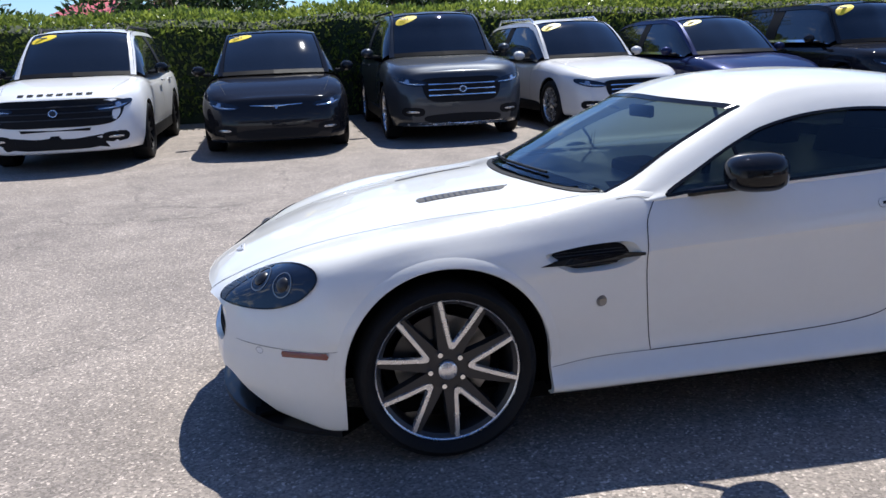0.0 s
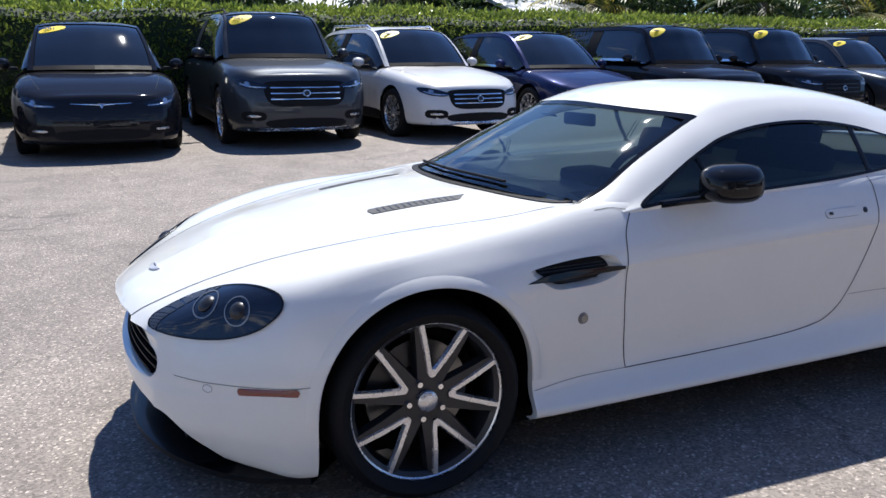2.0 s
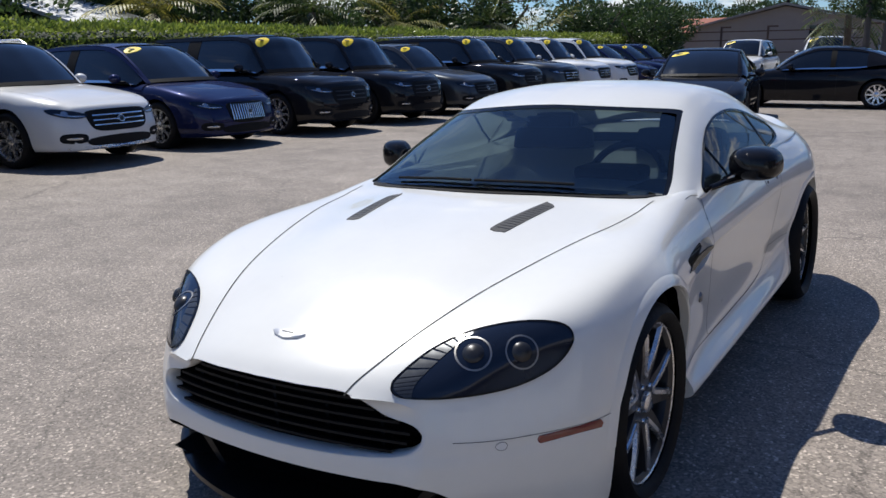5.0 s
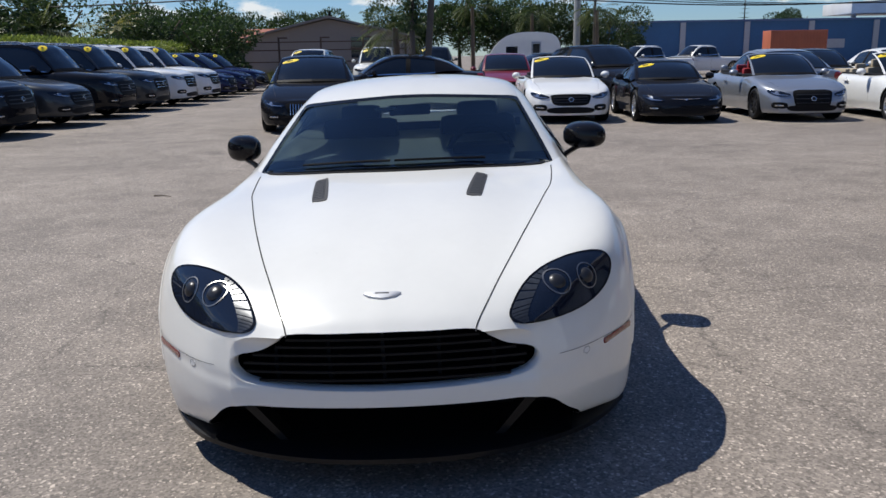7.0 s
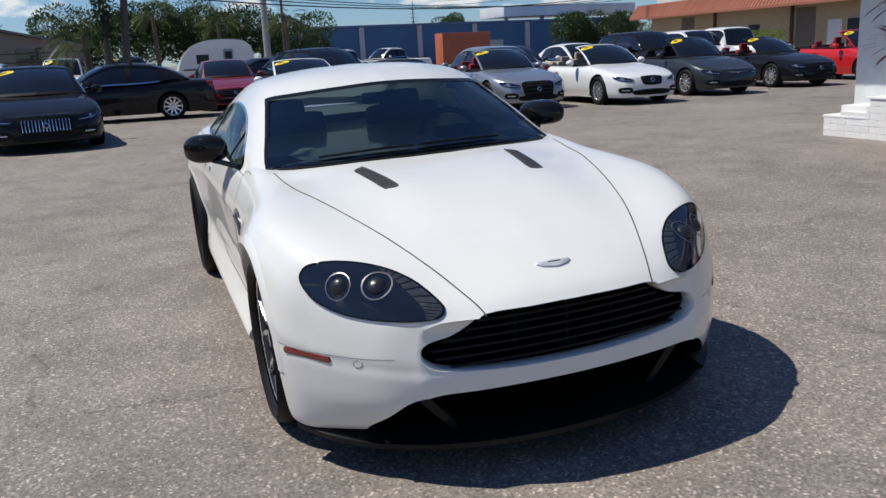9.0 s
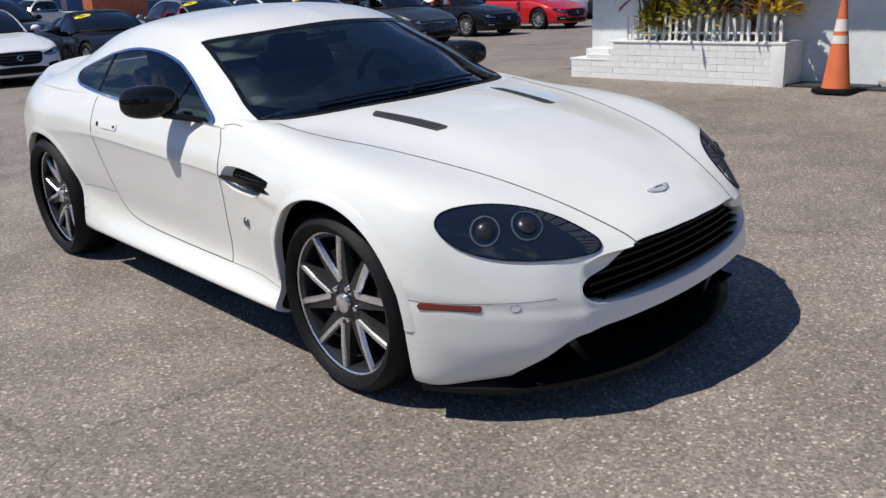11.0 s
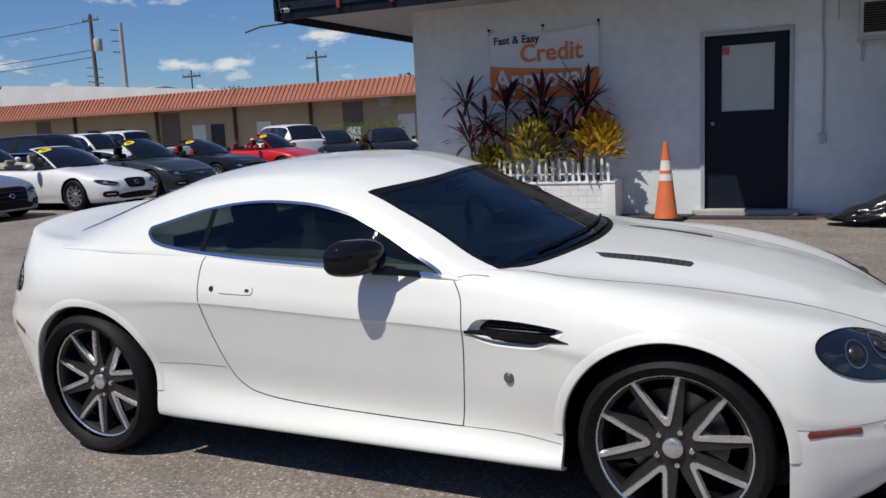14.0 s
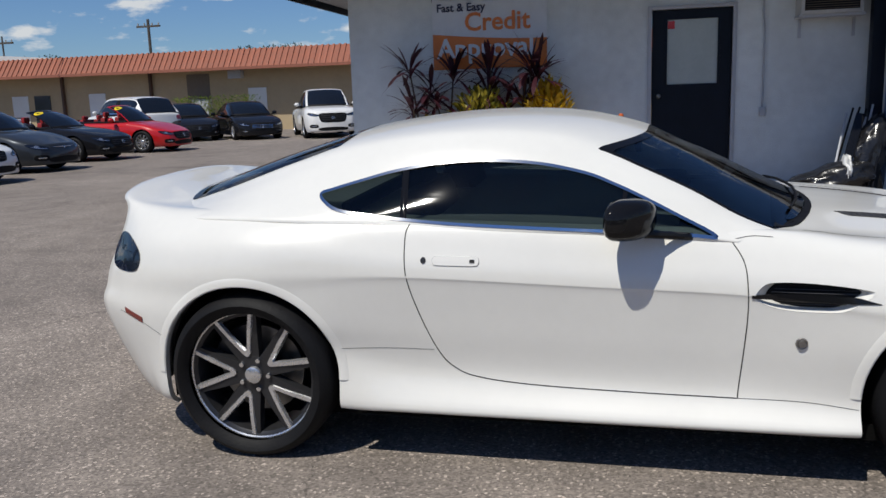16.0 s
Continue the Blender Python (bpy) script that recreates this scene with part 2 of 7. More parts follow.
REFLECT = plain("reflective_collar", (0.72, 0.66, 0.6), 0.35, vary=0.15)
CONCRETE = plain("concrete", (0.38, 0.36, 0.33), 0.85, vary=0.18, scale=2, bump=0.3)
WOODW = plain("white_picket_paint", (0.70, 0.68, 0.64), 0.7, vary=0.2, scale=9, rand=0.08)
PLASTICBAG = plain("black_plastic_film", (0.014, 0.014, 0.016), 0.22, vary=0.3, scale=10, bump=0.6, bump_scale=14)
POLEWOOD = plain("weathered_pole", (0.085, 0.075, 0.066), 0.9, vary=0.25, scale=3)
POLEGREY = plain("concrete_pole", (0.36, 0.36, 0.35), 0.8, vary=0.12)
WIRE = plain("cable_black", (0.02, 0.02, 0.02), 0.7)
STRIPWALL = plain("tan_stucco", (0.44, 0.34, 0.21), 0.85, vary=0.1, scale=0.6)
TERRACOTTA = plain("terracotta_tile", (0.31, 0.10, 0.058), 0.75, vary=0.18, scale=4, rand=0.12)
BLUEWALL = plain("blue_painted_wall", (0.045, 0.13, 0.27), 0.7, vary=0.12, scale=0.4)
CONTAINER = plain("orange_container", (0.42, 0.12, 0.06), 0.6, vary=0.15, scale=1.0)
HOUSE = plain("mauve_grey_stucco", (0.26, 0.22, 0.20), 0.85, vary=0.08, scale=0.5)
ROOFGREY = plain("grey_roof", (0.20, 0.18, 0.17), 0.85, vary=0.15, scale=1.5)
RUST = plain("rusty_iron", (0.10, 0.06, 0.045), 0.85, vary=0.3, scale=4)
GRASS = plain("rough_grass", (0.07, 0.09, 0.03), 0.9, vary=0.35, scale=2)
ROOFWHITE = plain("white_roof_panel", (0.6, 0.6, 0.6), 0.6, vary=0.12, scale=0.5)


def leaf_mat(name, c1, c2, rough=0.45, trans=0.42):
    m, n, l, b = node_mat(name)
    g = n.new("ShaderNodeNewGeometry")
    rp = n.new("ShaderNodeValToRGB")
    rp.color_ramp.elements[0].color, rp.color_ramp.elements[1].color = (*c1, 1), (*c2, 1)
    l.new(g.outputs["Random Per Island"], rp.inputs[0]); l.new(rp.outputs[0], b.inputs["Base Color"])
    b.inputs["Roughness"].default_value = rough
    # thin leaves let part of the light through
    tl = n.new("ShaderNodeBsdfTranslucent"); l.new(rp.outputs[0], tl.inputs["Color"])
    mx = n.new("ShaderNodeMixShader"); mx.inputs[0].default_value = trans
    l.new(b.outputs[0], mx.inputs[1]); l.new(tl.outputs[0], mx.inputs[2]); l.new(mx.outputs[0], n["Material Output"].inputs["Surface"])
    return m


LEAF = leaf_mat("hedge_leaf", (0.06, 0.11, 0.016), (0.34, 0.40, 0.075))
TREELEAF = leaf_mat("tree_leaf", (0.016, 0.035, 0.010), (0.06, 0.10, 0.03))
PALMLEAF = leaf_mat("palm_leaf", (0.03, 0.055, 0.015), (0.12, 0.14, 0.04))
DRYLEAF = leaf_mat("yellow_palm_leaf", (0.14, 0.15, 0.03), (0.32, 0.28, 0.06))
CROTON = leaf_mat("croton_leaf", (0.45, 0.25, 0.012), (0.75, 0.52, 0.04))
CORDY = leaf_mat("dark_red_leaf", (0.020, 0.012, 0.014), (0.10, 0.02, 0.035))
GREENCROT = leaf_mat("mottled_leaf", (0.11, 0.125, 0.018), (0.58, 0.46, 0.06))
BARK = plain("bark", (0.12, 0.09, 0.065), 0.9, vary=0.3, scale=6)


# ---------- mesh helpers ----------
def finish(bm, name, material, parent=None, label="", smooth=35, m=None, mats=None):
    me = bpy.data.meshes.new(name)
    bm.to_mesh(me); bm.free()
    for x in (mats or [material]):
        me.materials.append(x)
    if smooth:
        for p in me.polygons:
            p.use_smooth = True
        me.set_sharp_from_angle(angle=radians(smooth))
    ob = new(name, me)
    if m is not None:
        ob.matrix_basis = m
    if parent is not None:
        ob.parent = parent
    if label:
        ob["label"] = label
    return ob


def part(name, bm, material, parent, label="", smooth=35, m=None):
    return finish(bm, name, material, parent, label, smooth, m)


def empty(name, m=None):
    ob = new(name)
    ob.empty_display_size = 0.2
    if m is not None:
        ob.matrix_basis = m
    return ob


def box(bm, x0, x1, y0, y1, z0, z1, bevel=0.0, m=None):
    r = bmesh.ops.create_cube(bm, size=1.0)
    vs = r["verts"]
    for v in vs:
        v.co = Vector(((x0 + x1) / 2 + v.co.x * (x1 - x0), (y0 + y1) / 2 + v.co.y * (y1 - y0), (z0 + z1) / 2 + v.co.z * (z1 - z0)))
    if m is not None:
        bmesh.ops.transform(bm, matrix=m, verts=vs)
    if bevel:
        es = list({e for v in vs for e in v.link_edges})
        bmesh.ops.bevel(bm, geom=es, offset=bevel, segments=2, affect="EDGES", profile=0.6)
    return bm


def boxbm(*a, **k):
    return box(bmesh.new(), *a, **k)


def tube(bm, pts, r, seg=8, r1=None, caps=True):
    """A round bar along points."""
    pts = [Vector(p) for p in pts]
    rings = []
    up = Vector((0, 0, 1))
    for i, p in enumerate(pts):
        d = (pts[min(i + 1, len(pts) - 1)] - pts[max(i - 1, 0)]).normalized()
        a = d.cross(up if abs(d.z) < 0.95 else Vector((1, 0, 0))).normalized()
        b = d.cross(a)
        rr = r if r1 is None else r + (r1 - r) * i / max(1, len(pts) - 1)
        rings.append([bm.verts.new(p + (a * math.cos(t) + b * math.sin(t)) * rr) for t in (2 * math.pi * k / seg for k in range(seg))])
    for q, w in zip(rings, rings[1:]):
        for k in range(seg):
            bm.faces.new((q[k], q[(k + 1) % seg], w[(k + 1) % seg], w[k]))
    if caps:
        bm.faces.new(rings[0][::-1]); bm.faces.new(rings[-1])
    return bm


def lathe(bm, prof, seg=48, closed=False):
    """Turns a profile of (radius, y) about the y axis."""
    rings = []
    for r, y in prof:
        rings.append([bm.verts.new((r * math.cos(2 * math.pi * k / seg), y, r * math.sin(2 * math.pi * k / seg))) for k in range(seg)])
    prs = list(zip(rings, rings[1:])) + ([(rings[-1], rings[0])] if closed else [])
    for q, w in prs:
        for k in range(seg):
            bm.faces.new((q[k], q[(k + 1) % seg], w[(k + 1) % seg], w[k]))
    return bm


def prism(bm, outline, d0, d1, axis="y"):
    """An outline of (a, b) pulled between two depths; axis y: (x, z), axis x: (y, z), axis z: (x, y)."""
    f = {"y": lambda a, b, d: (a, d, b), "x": lambda a, b, d: (d, a, b), "z": lambda a, b, d: (a, b, d)}[axis]
    A = [bm.verts.new(f(a, b, d0)) for a, b in outline]
    B = [bm.verts.new(f(a, b, d1)) for a, b in outline]
    k = len(A)
    for i in range(k):
        bm.faces.new((A[i], A[(i + 1) % k], B[(i + 1) % k], B[i]))
    bm.faces.new(A[::-1]); bm.faces.new(B)
    bmesh.ops.recalc_face_normals(bm, faces=bm.faces)
    return bm


def spline(pts, n, closed=False):
    """Catmull-Rom through points of any dimension, n samples a span."""
    P = np.array(pts, float)
    k = len(P)
    out = []
    for i in range(k if closed else k - 1):
        p = [P[(i + j) % k] if closed else P[min(max(i + j, 0), k - 1)] for j in (-1, 0, 1, 2)]
        if not closed and i == 0:
            p[0] = 2 * p[1] - p[2]
        if not closed and i == k - 2:
            p[3] = 2 * p[2] - p[1]
        for t in np.arange(n) / n:
            out.append(0.5 * (2 * p[1] + (p[2] - p[0]) * t + (2 * p[0] - 5 * p[1] + 4 * p[2] - p[3]) * t * t + (3 * p[1] - p[0] - 3 * p[2] + p[3]) * t ** 3))
    if not closed:
        out.append(P[-1])
    return np.array(out)


def net_surface(rails, nu, ns):
    """A smooth sheet through rails (each a list of points from nose to tail): array [u, s, 3]."""
    R = spline(np.array(rails, float).transpose(1, 0, 2), nu).transpose(1, 0, 2)
    return spline(R, ns).transpose(1, 0, 2)


def inside(poly, a, b):
    hit = False
    k = len(poly)
    for i in range(k):
        x0, y0 = poly[i]; x1, y1 = poly[(i + 1) % k]
        if (y0 > b) != (y1 > b) and a < (x1 - x0) * (b - y0) / (y1 - y0) + x0:
            hit = not hit
    return hit




def cut_region(bm, within, ok=lambda v: True):
    """Cuts a sheet along the rim of a region and takes away what lies inside. Returns the rim's vertices."""
    ins = {v for v in bm.verts if ok(v) and within(v.co)}
    cross = [e for e in bm.edges if (e.verts[0] in ins) != (e.verts[1] in ins)]
    rim = set()
    for e in cross:
        a, b = e.verts if e.verts[0] in ins else (e.verts[1], e.verts[0])
        lo, hi = 0.0, 1.0
        for _ in range(16):
            mid = (lo + hi) / 2
            if within(a.co.lerp(b.co, mid)):
                lo = mid
            else:
                hi = mid
        _, nv = bmesh.utils.edge_split(e, a, max(0.002, min(0.998, hi)))
        rim.add(nv)
    for f in list(bm.faces):
        r = [v for v in f.verts if v in rim]
        if len(r) == 2 and any(v in ins for v in f.verts) and any(v not in ins and v not in rim for v in f.verts):
            try:
                bmesh.utils.face_split(f, r[0], r[1])
            except ValueError:
                pass
    dead = [f for f in bm.faces if any(v in ins for v in f.verts) and all(v in ins or v in rim for v in f.verts)]
    bmesh.ops.delete(bm, geom=dead, context="FACES")
    return {v for v in rim if v.is_valid}


def cut_hole(bm, poly, pick, ok):
    """Opens a sheet inside an outline seen in the plane that pick gives."""
    return cut_region(bm, lambda c: inside(poly, *pick(c)), ok)


def drape(outline, origin, ex, ey, direction, tree, lift=0.003, rings=6, thick=0.0, n=6, closed=True, smooth_outline=True):
    """A patch over a surface: an outline in the plane (ex, ey) at origin, thrown along direction onto it."""
    o, ex, ey, d = Vector(origin), Vector(ex), Vector(ey), Vector(direction).normalized()
    pts = spline(outline, n, True) if smooth_outline else np.array(outline, float)
    c = pts.mean(0)
    bm = bmesh.new()

    def put(a, b):
        p = o + ex * float(a) + ey * float(b)
        loc, nor, _, _ = tree.ray_cast(p, d)
        if loc is None:
            loc, nor, _, _ = tree.find_nearest(p)
        if nor.dot(d) > 0:
            nor = -nor
        return bm.verts.new(loc + nor * lift)
    R = []
    for k in range(rings):
        f = 1 - k / rings
        R.append([put(*(c + (q - c) * f)) for q in pts])
    mid = put(*c)
    k = len(pts)
    for A, B in zip(R, R[1:]):
        for i in range(k):
            bm.faces.new((A[i], A[(i + 1) % k], B[(i + 1) % k], B[i]))
    for i in range(k):
        bm.faces.new((R[-1][i], R[-1][(i + 1) % k], mid))
    bmesh.ops.recalc_face_normals(bm, faces=bm.faces)
    s = sum((f.normal.dot(d) for f in bm.faces))
    if s > 0:
        bmesh.ops.reverse_faces(bm, faces=bm.faces)
    if lift > 0:
        # a skirt down to the surface gives the patch an edge
        A = R[0]
        B = [bm.verts.new(v.co + d * (lift + 0.004)) for v in A]
        for i in range(k):
            bm.faces.new((A[(i + 1) % k], A[i], B[i], B[(i + 1) % k]))
    return bm


def solid_patch(outline, origin, ex, ey, direction, tree, height):
    """A low plate with a rounded edge that follows the surface under it."""
    o, ex, ey, d = Vector(origin), Vector(ex), Vector(ey), Vector(direction).normalized()
    c = np.array(outline).mean(0)
    bm = bmesh.new()
    rows = []
    for k, h in ((1.0, -.001), (1.0, height * .6), (.93, height), (.5, height * 1.05)):
        row = []
        for q in np.array(outline):
            a, b = c + (q - c) * k
            loc, nor, _, _ = tree.ray_cast(o + ex * float(a) + ey * float(b), d)
            row.append(bm.verts.new(loc + (nor if nor.dot(d) < 0 else -nor) * h))
        rows.append(row)
    k = len(rows[0])
    for A, B in zip(rows, rows[1:]):
        for i in range(k):
            bm.faces.new((A[i], A[(i + 1) % k], B[(i + 1) % k], B[i]))
    bm.faces.new(rows[-1])
    bmesh.ops.recalc_face_normals(bm, faces=bm.faces)
    return bm


def seam(line, origin, ex, ey, direction, tree, width=0.004, lift=0.0012, n=8):
    """A thin shut line thrown onto a surface."""
    o, ex, ey, d = Vector(origin), Vector(ex), Vector(ey), Vector(direction).normalized()
    pts = spline(line, n)
    bm = bmesh.new()
    P = []
    for a, b in pts:
        loc, nor, _, _ = tree.ray_cast(o + ex * float(a) + ey * float(b), d)
        if loc is None:
            continue
        if nor.dot(d) > 0:
            nor = -nor
        P.append((loc + nor * lift, nor))
    prev = None
    for i, (p, nr) in enumerate(P):
        t = P[min(i + 1, len(P) - 1)][0] - P[max(i - 1, 0)][0]
        s = t.cross(nr).normalized() * width / 2
        cur = (bm.verts.new(p - s), bm.verts.new(p + s))
        if prev:
            bm.faces.new((prev[0], prev[1], cur[1], cur[0]))
        prev = cur
    return bm


def lettering(text, size, material, m, parent, name="letters", bold=0.0):
    cu = bpy.data.curves.new(name, "FONT")
    cu.body, cu.size, cu.extrude, cu.offset = text, size, 0.0015, bold
    cu.resolution_u = 3
    tmp = new("tmp_text", cu)
    dg = bpy.context.evaluated_depsgraph_get()
    me = bpy.data.meshes.new_from_object(tmp.evaluated_get(dg))
    bpy.data.objects.remove(tmp)
    me.materials.clear(); me.materials.append(material)
    ob = new(name, me)
    ob.matrix_basis = m
    ob.parent = parent
    return ob


from mathutils.bvhtree import BVHTree


# ---------- ground ----------
def smooth01(a, b, x):
    t = max(0.0, min(1.0, (x - a) / (b - a)))
    return t * t * (3 - 2 * t)


def ground_z(x, y):
    """The lot falls gently from the office to a shallow gutter and rises again."""
    ys, zs = (-60, -20, -7.2, -0.87, 0.87, 4.0, 8.0, 60), (0.0, 0.02, 0.10, -0.032, -0.083, -0.066, 0.0, 0.0)
    a = float(np.interp(y, ys, zs)) + 0.002 * smooth01(0.4, 2.4, x) * (1 - smooth01(2.0, 6.0, abs(y)))
    s = smooth01(4.5, 11, x)
    return a * (1 - s) - 0.05 * s


def make_ground():
    def ticks(lo, hi, fine0, fine1):
        t = list(np.arange(fine0, fine1 + 0.01, 0.5))
        v, st = fine1, 0.7
        while v < hi:
            v += st; st *= 1.3; t.append(min(v, hi))
        v, st = fine0, 0.7
        while v > lo:
            v -= st; st *= 1.3; t.insert(0, max(v, lo))
        return t
    X, Y = ticks(-600, 1500, -8, 24), ticks(-1200, 600, -16, 14)
    bm = bmesh.new()
    V = [[bm.verts.new((x, y, ground_z(x, y))) for y in Y] for x in X]
    for i in range(len(X) - 1):
        for j in range(len(Y) - 1):
            bm.faces.new((V[i][j], V[i + 1][j], V[i + 1][j + 1], V[i][j + 1]))
    g = finish(bm, "ground", ASPHALT, smooth=60)
    tagged(g, "sun-bleached grey asphalt car lot with cracks and stains", "ground", kind="structure")


make_ground()


# ---------- wheels shared by the parked cars ----------
def tyre_bm(R, w, rim, seg=48):
    h = w / 2
    prof = [(rim, -h * 0.86), (rim + 0.012, -h * 0.98), ((rim + R) / 2, -h * 1.06), (R - 0.022, -h * 0.98), (R - 0.006, -h * 0.82), (R, -h * 0.5), (R, h * 0.5), (R - 0.006, h * 0.82), (R - 0.022, h * 0.98), ((rim + R) / 2, h * 1.06), (rim + 0.012, h * 0.98), (rim, h * 0.86)]
    return lathe(bmesh.new(), prof, seg)


def spoke_bm(n, r0, r1, w0, w1, y0, y1, depth=0.03, twist=0.0):
    bm = bmesh.new()
    for k in range(n):
        a = 2 * math.pi * k / n
        c, s = math.cos(a), math.sin(a)
        pts = []
        for r, w, y in ((r0, w0, y0), (r1, w1, y1)):
            for sg in (-1, 1):
                x, z = r, sg * w / 2
                pts.append((x * c - z * s, y, x * s + z * c))
        A = [bm.verts.new(p) for p in pts]
        B = [bm.verts.new((p[0], p[1] - depth, p[2])) for p in pts]
        for q in ((0, 1, 3, 2),):
            bm.faces.new([A[i] for i in q])
        for i, j in ((0, 1), (1, 3), (3, 2), (2, 0)):
            bm.faces.new((A[i], A[j], B[j], B[i]))
    bmesh.ops.recalc_face_normals(bm, faces=bm.faces)
    return bm


WHEELKIT = {}


def car_wheel(parent, pos, side, R=0.35, rim=0.24, w=0.23, material=None, n=10):
    """Wheel with tyre, rim barrel, spokes and cap; outer face towards side * y."""
    material = material or ALU
    key = (R, rim, w, material.name, n)
    if key not in WHEELKIT:
        t = bpy.data.meshes.new("tyre"); b = tyre_bm(R, w, rim, 36); b.to_mesh(t); b.free(); t.materials.append(RUBBER)
        r = bpy.data.meshes.new("rim"); b = bmesh.new()
        lathe(b, [(rim + 0.004, -w * 0.42), (rim - 0.02, -w * 0.4), (rim - 0.025, w * 0.3), (rim - 0.012, w * 0.43), (rim + 0.006, w * 0.44)], 36)
        sp = spoke_bm(n, 0.05, rim - 0.01, 0.05, 0.035, w * 0.34, w * 0.4, 0.03)
        tmp = bpy.data.meshes.new("tmp"); sp.to_mesh(tmp); sp.free(); b.from_mesh(tmp); bpy.data.meshes.remove(tmp)
        lathe(b, [(0.0, w * 0.38), (0.05, w * 0.38), (0.065, w * 0.33), (0.065, w * 0.1)], 20)
        b.to_mesh(r); b.free(); r.materials.append(material)
        d = bpy.data.meshes.new("brake_disc"); b = bmesh.new(); lathe(b, [(0.0, -w * 0.05), (rim - 0.03, -w * 0.05), (rim - 0.03, -w * 0.12)], 28); b.to_mesh(d); b.free(); d.materials.append(PLASTIC)
        for me in (t, r):
            for p in me.polygons:
                p.use_smooth = True
            me.set_sharp_from_angle(angle=radians(40))
        WHEELKIT[key] = (t, r, d)
    t, r, d = WHEELKIT[key]
    m = pose(*pos, 0, 0, 0 if side > 0 else 180)
    ob = new("wheel", t); ob.name = "wheel"
    ob.matrix_basis, ob.parent = m, parent
    for nm, me in (("rim", r), ("brake_disc", d)):
        q = new(nm, me); q.parent = ob
    return ob


# ---------- parked vehicles ----------
def sheet_piece(S, u0, u1, s0, s1, lift=0.0, skirt=0.0):
    """A window or panel cut from a sheet [u, s, 3] between two fractions each way."""
    nu, ns = S.shape[0] - 1, S.shape[1] - 1
    us, ss = np.linspace(u0 * nu, u1 * nu, max(4, int((u1 - u0) * nu) + 2)), np.linspace(s0 * ns, s1 * ns, max(3, int((s1 - s0) * ns) + 2))

    def at(u, s):
        i, j = min(int(u), nu - 1), min(int(s), ns - 1)
        a, b = u - i, s - j
        return S[i, j] * (1 - a) * (1 - b) + S[i + 1, j] * a * (1 - b) + S[i, j + 1] * (1 - a) * b + S[i + 1, j + 1] * a * b
    P = np.array([[at(u, s) for s in ss] for u in us])
    du, ds = np.gradient(P, axis=0), np.gradient(P, axis=1)
    N = np.cross(du, ds)
    N /= np.linalg.norm(N, axis=2, keepdims=True) + 1e-9
    out = P - np.array([P[:, :, 0].mean(), 0, 0.9])
    sign = 1 if (N * out).sum() > 0 else -1
    P = P + N * sign * lift
    bm = bmesh.new()
    V = [[bm.verts.new(p) for p in row] for row in P]
    for i in range(len(us) - 1):
        for j in range(len(ss) - 1):
            f = (V[i][j], V[i + 1][j], V[i + 1][j + 1], V[i][j + 1])
            bm.faces.new(f if sign > 0 else f[::-1])
    return bm


def mirror_y(bm):
    r = bmesh.ops.duplicate(bm, geom=bm.verts[:] + bm.edges[:] + bm.faces[:])
    vs = [g for g in r["geom"] if isinstance(g, bmesh.types.BMVert)]
    fs = [g for g in r["geom"] if isinstance(g, bmesh.types.BMFace)]
    for v in vs:
        v.co.y = -v.co.y
    bmesh.ops.reverse_faces(bm, faces=fs)
    bmesh.ops.remove_doubles(bm, verts=bm.verts, dist=0.0008)
    return bm


def flip_bm(bm):
    for v in bm.verts:
        v.co.y = -v.co.y
    bmesh.ops.reverse_faces(bm, faces=bm.faces)
    return bm


def shell(S, bulge0, bulge1, caps=8):
    """Both halves of a body sheet [u, s, 3] with rounded nose and tail faces."""
    bm = bmesh.new()
    nu, ns = S.shape[:2]
    V = [[bm.verts.new(p) for p in row] for row in S]
    for i in range(nu - 1):
        for j in range(ns - 1):
            bm.faces.new((V[i][j], V[i][j + 1], V[i + 1][j + 1], V[i + 1][j]))
    for end, bulge in ((0, -bulge0), (nu - 1, bulge1)):
        row = S[end]
        C = []
        for j in range(ns):
            x, y, z = row[j]
            line = []
            for k in range(caps + 1):
                f = k / caps
                line.append(V[end][j] if k == caps else bm.verts.new((x + bulge * (1 - f * f) * (y / (row[:, 1].max() + 1e-6)), y * f, z)))
            C.append(line)
        for j in range(1, ns - 1):
            for k in range(caps):
                q = (C[j][k], C[j][k + 1], C[j + 1][k + 1], C[j + 1][k])
                bm.faces.new(q)
        for k in range(caps):
            bm.faces.new((C[0][k], C[0][k + 1], C[1][k + 1], C[1][k]))
    mirror_y(bm)
    bmesh.ops.remove_doubles(bm, verts=bm.verts, dist=0.0008)
    bmesh.ops.dissolve_degenerate(bm, dist=0.0004, edges=bm.edges)
    bmesh.ops.recalc_face_normals(bm, faces=bm.faces)
    return bm


def cut_arch(bm, xc, zc, r, lip=0.0):
    """Opens a wheel arch on both sides of a body, with a turned-in lip."""
    def within(c):
        return (abs(c.x - xc) if c.z < zc else math.hypot(c.x - xc, c.z - zc)) < r
    rim = cut_region(bm, within, lambda v: abs(v.co.y) > 0.5)
    if lip:
        edges = [e for e in bm.edges if e.is_boundary and e.verts[0] in rim and e.verts[1] in rim]
        out = bmesh.ops.extrude_edge_only(bm, edges=edges)
        for v in out["geom"]:
            if isinstance(v, bmesh.types.BMVert):
                v.co.y -= math.copysign(lip, v.co.y)


